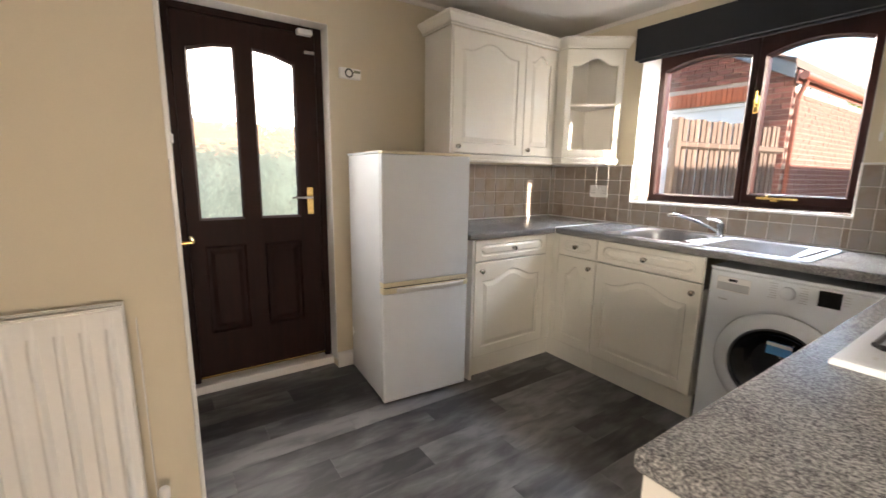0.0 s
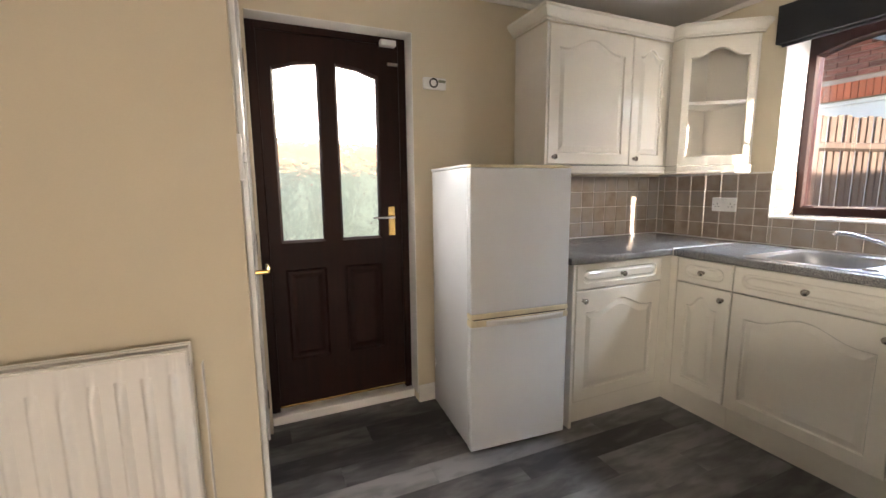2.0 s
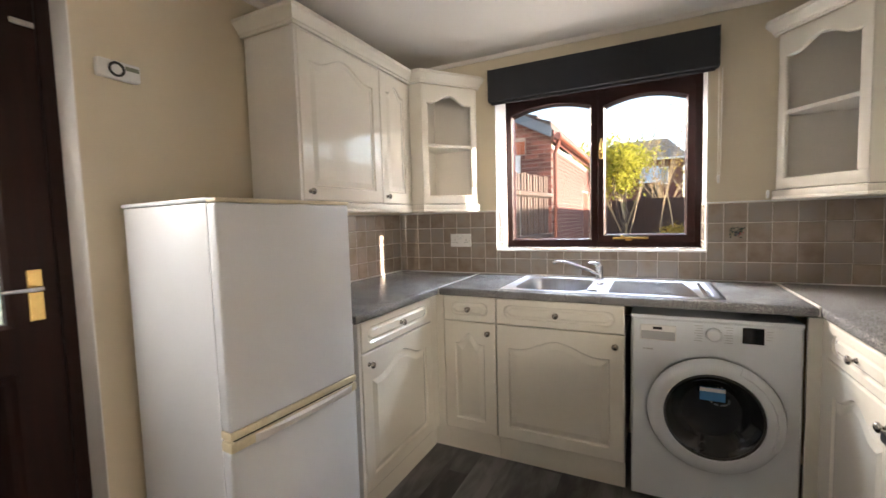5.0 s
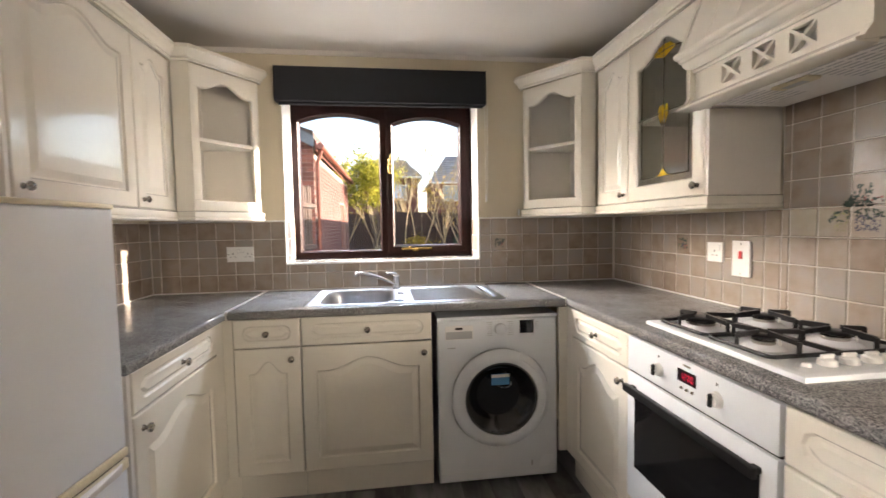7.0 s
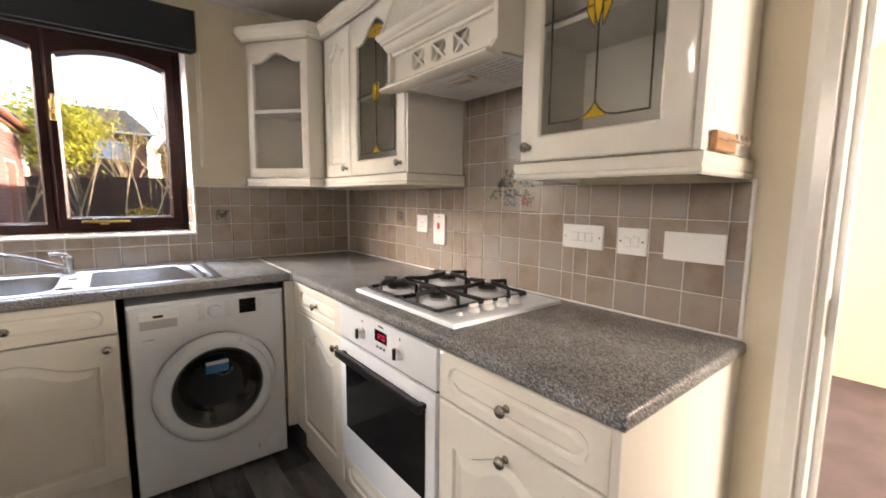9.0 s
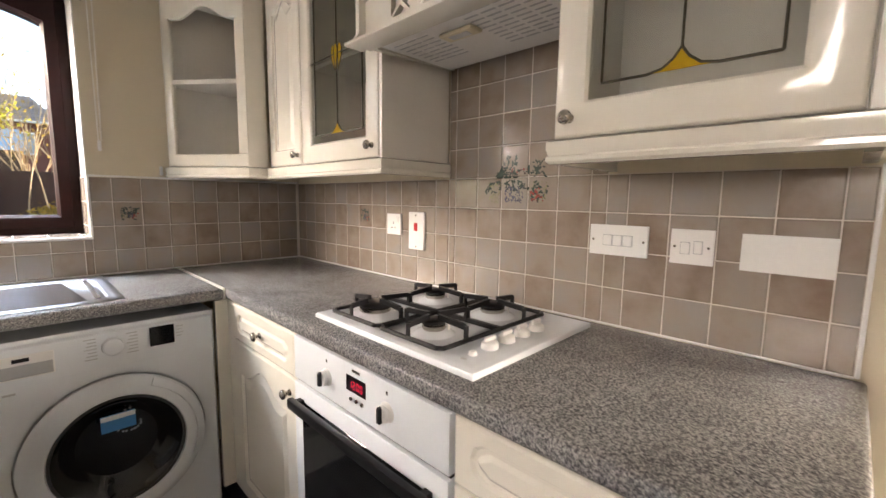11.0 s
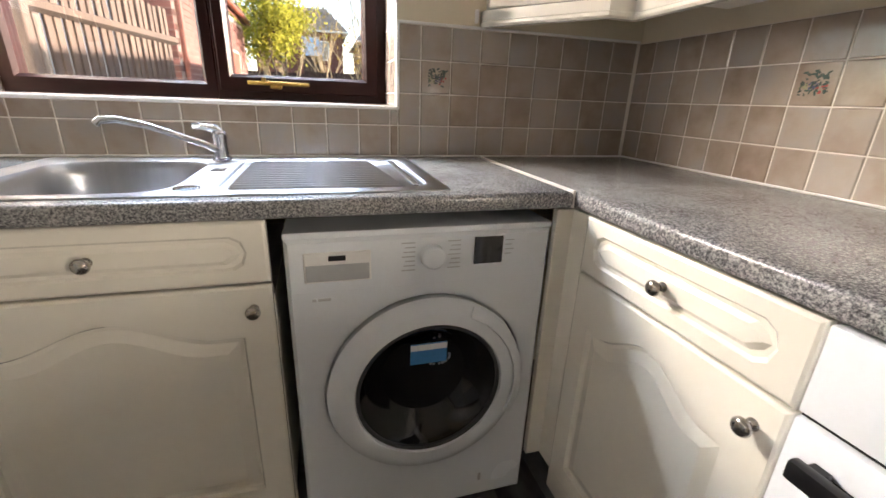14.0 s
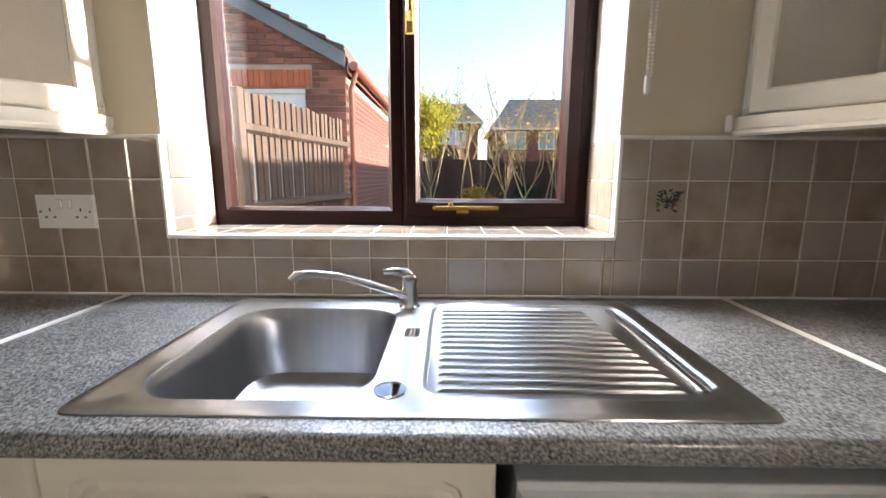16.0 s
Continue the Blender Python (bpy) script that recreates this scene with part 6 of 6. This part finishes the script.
# side fence between the window and the garage
fen = thing("fence", pose(0, 0, GZ), "weathered timber featheredge fence with posts and rails", "fence")
def fence_pt(y):
    return -0.27 + 0.18 * (y - 2.39)
y, i = 2.36, 0
while y < 4.50:
    x = fence_pt(y)
    b = part("board", boxed(x - 0.018, x - 0.002 + 0.006 * (i % 2), y, y + 0.098, 0.12, 2.09 + 0.012 * math.sin(i * 1.7), 0.002), M_FENCE, fen)
    y += 0.102
    i += 1
for y in (2.34,):
    x = fence_pt(y)
    part("post", boxed(x + 0.02, x + 0.115, y - 0.05, y + 0.05, 0.0, 2.06, 0.006), M_FENCE, fen)
for z in (0.42, 1.12, 1.78):
    bm = bmesh.new()
    a = ring(bm, [(fence_pt(2.3) + dx, 2.3, z + dz) for dx, dz in ((0.005, -0.045), (0.055, -0.02), (0.055, 0.03), (0.005, 0.045))])
    b = ring(bm, [(fence_pt(4.52) + dx, 4.52, z + dz) for dx, dz in ((0.005, -0.045), (0.055, -0.02), (0.055, 0.03), (0.005, 0.045))])
    bridge(bm, a, b)
    bm.faces.new(a)
    bm.faces.new(b)
    part("rail", bm, M_FENCE, fen)

# back fence
bf = thing("fence", pose(0, 0, GZ), "dark stained panel fence across the garden's end", "fence")
me_board = bpy.data.meshes.new("board")
bmx = boxed(0, 0.146, 0, 0.02, 0.05, 1.93)
bmx.to_mesh(me_board)
bmx.free()
me_board.materials.append(M_DKFENCE)
for i in range(110):
    ob = new("board", me_board)
    ob.parent = bf
    ob.location = (-4.0 + i * 0.150, 14.0 + 0.012 * (i % 2), 0.06 * (i // 12 % 2))
for i in range(10):
    part("post", boxed(-4.05 + i * 1.8, -3.95 + i * 1.8, 13.93, 14.0, 0, 2.05, 0.006), M_DKFENCE, bf)
# unseen high wall added on the sunny side, to cast shade on the garage and fence
gw = solo("garden_wall", boxed(7.0, 7.22, 3.0, 14.0, GZ, 3.10), M_BRICK, "unseen wall added to shade the garage and fence", "wall")
# neighbour's fence seen blurred through the back door
nf = thing("fence", pose(-2.3, 0, GZ), "pale timber panel fence along the side path", "fence")
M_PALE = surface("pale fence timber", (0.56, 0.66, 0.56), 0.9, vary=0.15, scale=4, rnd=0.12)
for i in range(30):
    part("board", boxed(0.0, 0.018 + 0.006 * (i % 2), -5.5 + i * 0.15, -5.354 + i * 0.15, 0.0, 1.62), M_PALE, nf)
M_BUFF = surface("buff facing brick", (0.19, 0.12, 0.082), 0.9, vary=0.15, scale=9, fine=80, bump=0.3)
nb_ = thing("neighbour_house", pose(-5.2, 0, GZ), "buff brick neighbouring house beyond the side path", "house")
part("wall", boxed(-6.0, 0.0, -3.0, 3.2, 0.0, 3.0), M_BUFF, nb_)
bm = bmesh.new()
a = ring(bm, [(-6.4, -3.2, 2.95), (0.35, -3.2, 2.95), (-3.0, -3.2, 3.7)])
b = ring(bm, [(-6.4, 3.4, 2.95), (0.35, 3.4, 2.95), (-3.0, 3.4, 3.7)])
bridge(bm, a, b)
bm.faces.new(a)
bm.faces.new(b)
part("roof", bm, M_SLATE, nb_)


# the panes' reflected sky is painted in as pale blue-grey
M_SKYPANE = surface("sky-reflection pane", (0.30, 0.36, 0.42), 0.15, vary=0.1, scale=2)


def house(x, y, w, d, eaves, ridge, wall_mat, label, wins):
    h = thing("house", pose(x, y, GZ), label, "house", "houses beyond the garden")
    part("wall", boxed(0, w, 0, d, 0, eaves), wall_mat, h)
    bm = bmesh.new()
    o, ins = 0.35, w * 0.16
    a = ring(bm, [(-o, -o, eaves - 0.1), (w + o, -o, eaves - 0.1), (w + o, d + o, eaves - 0.1), (-o, d + o, eaves - 0.1)])
    t0, t1 = bm.verts.new((ins, d / 2, ridge)), bm.verts.new((w - ins, d / 2, ridge))
    bm.faces.new(a)
    bm.faces.new((a[0], a[1], t1, t0))
    bm.faces.new((a[2], a[3], t0, t1))
    bm.faces.new((a[1], a[2], t1))
    bm.faces.new((a[3], a[0], t0))
    roof = part("roof", bm, M_SLATE, h)
    bm = bmesh.new()
    for i in range(14):
        f = i / 14
        yy, zz = -o + (d / 2 + o) * f, eaves - 0.1 + (ridge - eaves + 0.1) * f
        xa, xb = -o + (ins + o) * f, w + o - (ins + o) * f
        box(bm, xa, xb, yy - 0.02, yy + 0.10, zz + 0.01, zz + 0.075)
    tagged(part("tile_courses", bm, M_SLATE, roof), kind="stuff")
    for wx, wz, ww, wh in wins:
        f = part("window", boxed(wx, wx + ww, -0.05, 0.03, wz, wz + wh, 0.01), M_WPLAST, h, "white framed window")
        for j in range(2):
            x0 = wx + 0.06 + j * (ww / 2 - 0.02)
            part("pane", boxed(x0, x0 + ww / 2 - 0.10, -0.058, -0.051, wz + 0.07, wz + wh - 0.07), M_SKYPANE, f)
    part("gutter", tube(bmesh.new(), [(-o, -o - 0.03, eaves - 0.12), (w + o, -o - 0.03, eaves - 0.12)], 0.06, 8), M_WPLAST, h)
    return h


house(4.5, 26.0, 7.5, 7.0, 4.45, 6.75, M_BRICK, "red brick house with a grey-brown tiled roof", [(0.5, 3.1, 1.3, 1.1), (2.6, 3.1, 1.0, 1.1), (4.6, 3.1, 1.3, 1.1)])
house(-1.6, 27.5, 5.0, 7.0, 5.0, 6.7, M_BRICK, "red brick house with a brown tiled roof, partly behind trees", [(0.6, 3.3, 1.3, 1.1), (2.9, 3.3, 1.3, 1.1)])

# ---------- trees and shrubs ----------


def grow(rng, bm, tips, p, d, length, r, depth, spread, up):
    pts, q = [Vector(p)], Vector(p)
    v = Vector(d).normalized()
    for i in range(4):
        v = (v + Vector((rng.uniform(-1, 1), rng.uniform(-1, 1), rng.uniform(-0.6, 1) * up)) * 0.16).normalized()
        q = q + v * length / 4
        pts.append(q.copy())
    tube(bm, pts, [r * (1 - 0.13 * i) for i in range(5)], 6 if r > 0.01 else 4)
    for u in pts[2:]:
        if depth <= 1:
            tips.append(u.copy())
    if depth > 0:
        for k in range(3 if depth > 1 else 4):
            at = pts[rng.choice((2, 3, 4))]
            w = (v + Vector((rng.uniform(-1, 1), rng.uniform(-1, 1), rng.uniform(-0.3, 0.8))) * spread).normalized()
            grow(rng, bm, tips, at, w, length * rng.uniform(0.55, 0.8), r * 0.55, depth - 1, spread, up)


def leaves(rng, spots, n, size, scatter):
    vs, fs = [], []
    for _ in range(n):
        c = rng.choice(spots) + Vector((rng.gauss(0, scatter), rng.gauss(0, scatter), rng.gauss(0, scatter)))
        a = Vector((rng.uniform(-1, 1), rng.uniform(-1, 1), rng.uniform(-1, 1))).normalized()
        b = a.orthogonal().normalized()
        s = size * rng.uniform(0.6, 1.4)
        k = len(vs)
        vs += [c - a * s, c + b * s * 0.45, c + a * s, c - b * s * 0.45]
        fs.append((k, k + 1, k + 2, k + 3))
    me = bpy.data.meshes.new("crown")
    me.from_pydata([tuple(v) for v in vs], [], fs)
    return me


def tree(name, x, y, h, seed, mat, n, size, scatter, label, depth=3, spread=0.8, r=0.07, stems=1, up=0.6, category="tree", bark=None):
    rng = random.Random(seed)
    t = thing(name, pose(x, y, GZ), label, category)
    bm, tips = bmesh.new(), []
    for s in range(stems):
        d = (rng.uniform(-0.35, 0.35) * (stems > 1), rng.uniform(-0.35, 0.35) * (stems > 1), 1)
        grow(rng, bm, tips, (rng.uniform(-0.1, 0.1) * stems, rng.uniform(-0.1, 0.1) * stems, -0.05), d, h * 0.5, r, depth, spread, up)
    part("trunk", bm, bark or M_BARK, t)
    if n:
        me = leaves(rng, tips, n, size, scatter)
        me.materials.append(mat)
        c = new("crown", me)
        c.parent = t
    return t


tree("tree", 0.75, 11.0, 3.1, 3, M_LEAF, 4600, 0.056, 0.20, "yellow-green leafy tree in the garden", 3, 0.85, 0.06)
tree("tree", 2.1, 12.9, 4.7, 8, M_LEAFY, 500, 0.05, 0.14, "bare upright tree with a spray of straw-coloured stems", 2, 0.16, 0.026, 26, 1.0, bark=M_TWIG)
tree("tree", 4.9, 13.0, 4.0, 12, M_LEAFY, 420, 0.06, 0.12, "thin bare tree with a few orange leaves", 2, 0.45, 0.016, 6, 0.9, bark=M_TWIG)
tree("tree", 3.5, 12.6, 3.9, 21, M_LEAFY, 160, 0.05, 0.14, "pale bare sapling by the back fence", 2, 0.5, 0.024, 3, 0.9, bark=M_TWIG)
tree("shrub", 2.15, 11.4, 1.25, 5, M_LEAFY, 900, 0.05, 0.11, "low shrub with yellow autumn leaves", 2, 0.8, 0.02, 2, category="shrub")
tree("shrub", 4.25, 12.4, 0.95, 6, M_LEAFG, 3200, 0.045, 0.09, "dark green conifer shrub", 2, 0.6, 0.03, 3, category="shrub")
tree("tree", -1.4, 17.5, 3.9, 31, M_LEAF, 3000, 0.09, 0.26, "leafy tree behind the garage", 3, 0.8, 0.10)
tree("tree", -6.2, 17.5, 5.0, 33, M_LEAFG, 3500, 0.09, 0.28, "tall dark green tree behind the garage", 3, 0.8, 0.12)
M_BLUE = surface("pale blue fabric", (0.30, 0.50, 0.66), 0.6, vary=0.1, scale=3)

sh = thing("garden_shed", pose(1.15, 20.0, GZ), "small timber shed with a pale blue roof beyond the fence", "shed")
part("wall", boxed(0.05, 0.85, 0.05, 1.2, 0, 2.98), M_FENCE, sh)
bm = bmesh.new()
a = ring(bm, [(-0.05, -0.10, 2.95), (0.95, -0.10, 2.95), (0.80, 0.60, 3.78), (0.05, 0.60, 3.78)])
b = ring(bm, [(-0.05, 1.35, 2.95), (0.95, 1.35, 2.95), (0.80, 0.66, 3.78), (0.05, 0.66, 3.78)])
bridge(bm, a, b)
bm.faces.new(a)
bm.faces.new(b)
part("roof", bm, M_BLUE, sh, "pale blue sheet roof")

# ---------- floor boards ----------
rng = random.Random(11)
me_cache = {}


def piece_mesh(nm, sx, sz, depth, mat, edge):
    """A tile or board: local x and z across the face, which looks towards -y; softened edge."""
    key = (nm, round(sx, 3), round(sz, 3))
    if key not in me_cache:
        bmx = bmesh.new()
        def q(k, y):
            return [(-sx / 2 + k, y, -sz / 2 + k), (sx / 2 - k, y, -sz / 2 + k), (sx / 2 - k, y, sz / 2 - k), (-sx / 2 + k, y, sz / 2 - k)]
        a, b, c = ring(bmx, q(0, 0)), ring(bmx, q(0, -depth + edge)), ring(bmx, q(edge * 1.3, -depth))
        bridge(bmx, a, b), bridge(bmx, b, c)
        bmx.faces.new(c)
        bmesh.ops.recalc_face_normals(bmx, faces=bmx.faces)
        for f in bmx.faces:
            f.normal_flip() if f.normal.y > 0.5 else None
        me = bpy.data.meshes.new(nm)
        bmx.to_mesh(me)
        bmx.free()
        me.materials.append(mat)
        me_cache[key] = me
    return me_cache[key]


BOARD = 0.140
x = 0.553 - 5 * BOARD
c = 0
while x < W - 0.001:
    y = -3.9 + ((c * 0.37) % 0.92)
    x1 = min(x + BOARD, W)
    if c >= 0:
        while y < -0.45:
            L = 0.92
            key = ("plank", round(x1 - x, 3))
            if key not in me_cache:
                bmx = boxed(0, x1 - x - 0.0007, 0, L - 0.0007, -0.003, 0.0)
                me = bpy.data.meshes.new("plank")
                bmx.to_mesh(me)
                bmx.free()
                me.materials.append(M_FLOOR)
                me_cache[key] = me
            ob = new("plank", me_cache[key])
            ob.parent = floor
            ob.location = (x, y, 0.0)
            y += L
    x = x1
    c += 1

# ---------- wall tiles ----------
P, GAP, TD = 0.1012, 0.0028, 0.0085


def tiling(name, m, label, rects, z_ref, u_ref, skip=()):
    """Tiles on a wall: local x along it, z up. rects (u0, u1, z0, z1) are covered, cutting tiles at the borders."""
    g = tagged(new(name), label, "tiling", kind="structure")
    g.matrix_basis = m
    for n_, (u0, u1, z0, z1) in enumerate(rects):
        part("grout", boxed(u0, u1, -0.0062, -0.0005, z0, z1), M_GROUT, g)
        i0, i1 = math.floor((u0 - u_ref) / P), math.ceil((u1 - u_ref) / P)
        j0, j1 = math.floor((z0 - z_ref) / P + 1e-6), math.ceil((z1 - z_ref) / P - 1e-6)
        for i in range(i0, i1):
            for j in range(j0, j1):
                a0, a1 = max(u0, u_ref + i * P) + GAP / 2, min(u1, u_ref + (i + 1) * P) - GAP / 2
                b0, b1 = max(z0, z_ref + j * P) + GAP / 2, min(z1, z_ref + (j + 1) * P) - GAP / 2
                if a1 - a0 < 0.012 or b1 - b0 < 0.012:
                    continue
                ob = new("tile", piece_mesh("tile", a1 - a0, b1 - b0, TD, M_TILE, 0.0022))
                ob.parent = g
                ob.matrix_basis = pose((a0 + a1) / 2, 0, (b0 + b1) / 2, rng.uniform(-0.35, 0.35), 0, rng.uniform(-0.35, 0.35))
    return g


TZ0, TZ1 = WT + 0.003, 1.317
north = tiling("wall_tiling_north", pose(0, 0, 0), "glazed brown-grey square tiles behind the sink",
               [(0.009, WX0, TZ0, TZ1), (WX0, WX1, TZ0, WZ0 - 0.004), (WX1, W - 0.009, TZ0, TZ1)], WT + 0.001, 0.360)
west = tiling("wall_tiling_west", pose(0, 0, 0, 0, 0, 90), "glazed brown-grey square tiles beside the fridge", [(-1.30, -0.0005, TZ0, TZ1)], WT + 0.001, -0.009)
east = tiling("wall_tiling_east", pose(W, 0, 0, 0, 0, -90), "glazed brown-grey square tiles behind the hob",
              [(0.0005, 1.168, TZ0, TZ1), (1.168, 1.752, TZ0, 1.720), (1.752, 2.255, TZ0, TZ1)], WT + 0.001, 1.402 - 14 * P)
sillt = tiling("wall_tiling_sill", pose(0, 0, WZ0, -90, 0, 0), "glazed tiles on the window ledge", [(WX0 + 0.009, WX1 - 0.009, 0.004, 0.213)], 0.010, 0.360)
tiling("wall_tiling_reveal_west", pose(WX0, 0, 0, 0, 0, 90), "glazed tiles on the window reveal", [(0.002, 0.213, WZ0 + 0.010, TZ1)], WT + 0.001, 0.010)
tiling("wall_tiling_reveal_east", pose(WX1, 0, 0, 0, 0, -90), "glazed tiles on the window reveal", [(-0.213, -0.002, WZ0 + 0.010, TZ1)], WT + 0.001, -0.213)

# white edging strips round the tiling
def edging(parent, *b):
    part("edging_strip", boxed(*b, 0.002), M_WPLAST, parent, "white plastic tile edging")


edging(north, 0.012, WX0 - 0.003, -0.0100, -0.0004, TZ1, TZ1 + 0.008)
edging(north, WX1 + 0.003, W - 0.012, -0.0100, -0.0004, TZ1, TZ1 + 0.008)
edging(north, WX0 - 0.003, WX1 + 0.003, -0.0112, 0.003, WZ0 - 0.0045, WZ0 + 0.0065)
edging(north, WX0 - 0.004, WX0 + 0.006, -0.0112, 0.003, WZ0 + 0.007, TZ1 + 0.008)
edging(north, WX1 - 0.006, WX1 + 0.004, -0.0112, 0.003, WZ0 + 0.007, TZ1 + 0.008)
edging(east, 2.255, 2.263, -0.0105, -0.0004, TZ0 - 0.001, TZ1 + 0.004)
for g_, b_ in ((north, (0.01, W - 0.01, -0.0135, -0.0086, WT + 0.0004, WT + 0.006)), (west, (-1.30, -0.014, -0.0135, -0.0086, WT + 0.0004, WT + 0.006)), (east, (0.014, 2.255, -0.0135, -0.0086, WT + 0.0004, WT + 0.006))):
    part("sealant_bead", boxed(*b_, 0.0015), M_WPLAST, g_, "white sealant bead")

# fruit decorations on some tiles
M_LEAFD = surface("dark green glaze", (0.030, 0.050, 0.038), 0.3, spec=0.2, vary=0.25, scale=60)
M_BERRY = surface("dark blue glaze", (0.05, 0.055, 0.10), 0.3, spec=0.2, vary=0.25, scale=60)
M_FRUIT = surface("red-brown glaze", (0.30, 0.06, 0.05), 0.2, vary=0.2, scale=60)
M_GREENF = surface("pale green glaze", (0.26, 0.25, 0.13), 0.2, vary=0.2, scale=60)


def motif(parent, cu, cz, seed, n_leaf, n_fruit, rx, rz, only=None):
    r_ = random.Random(seed)
    yf = -TD - 0.0004
    for nm, mat, n, s in (("painted_leaves", M_LEAFD, n_leaf, 0.014), ("painted_berries", M_BERRY, n_fruit, 0.0055), ("painted_fruit", M_FRUIT, max(3, n_fruit // 4), 0.009), ("painted_grapes", M_GREENF, n_fruit // 2, 0.0055)):
        if only and nm not in only:
            continue
        bmx = bmesh.new()
        ox, oz = (0, 0) if only else {"painted_leaves": (0, 0.1), "painted_berries": (0.0, -0.1), "painted_fruit": (0.5, -0.25), "painted_grapes": (-0.6, -0.2)}[nm]
        for _ in range(n):
            k = 0.85 if nm == "painted_leaves" or only else 0.30
            u, v = cu + rx * (ox + k * r_.uniform(-1, 1)), cz + rz * (oz + k * r_.uniform(-1, 1))
            a = r_.uniform(0, 6.28)
            el = 0.42 if nm == "painted_leaves" else 0.9
            ss = s * r_.uniform(0.7, 1.3)
            pts = []
            for i in range(8):
                t = 2 * math.pi * i / 8
                px, pz = ss * math.cos(t), ss * el * math.sin(t)
                pts.append((u + px * math.cos(a) - pz * math.sin(a), v + px * math.sin(a) + pz * math.cos(a)))
            p, q = ring(bmx, [(x_, yf + 0.002, z_) for x_, z_ in pts]), None
            top = bmx.verts.new((u, yf - 0.0008, v))
            for i in range(8):
                bmx.faces.new((p[i], p[(i + 1) % 8], top))
        tagged(part(nm, bmx, mat, parent, smooth=True), kind="stuff")


motif(north, 2.036, 1.163, 1, 44, 24, 0.036, 0.032)
motif(east, 0.641, 1.163, 2, 44, 24, 0.036, 0.032)
motif(east, 1.375, 1.268, 3, 0, 150, 0.026, 0.038, ("painted_grapes",))
motif(east, 1.368, 1.285, 13, 20, 0, 0.034, 0.028, ("painted_leaves",))
motif(east, 1.452, 1.262, 5, 0, 105, 0.040, 0.030, ("painted_berries",))
motif(east, 1.456, 1.290, 6, 36, 0, 0.044, 0.020, ("painted_leaves",))
motif(east, 1.535, 1.262, 7, 0, 80, 0.026, 0.024, ("painted_fruit",))
motif(east, 1.545, 1.270, 8, 34, 50, 0.032, 0.038, ("painted_leaves", "painted_grapes"))
motif(east, 1.436, 1.350, 4, 46, 0, 0.030, 0.036, ("painted_leaves",))
motif(east, 1.405, 1.330, 9, 16, 0, 0.022, 0.010, ("painted_leaves",))
motif(east, 1.535, 1.345, 10, 30, 0, 0.026, 0.026, ("painted_leaves",))
motif(east, 1.470, 1.332, 11, 22, 30, 0.040, 0.010, ("painted_leaves", "painted_fruit"))
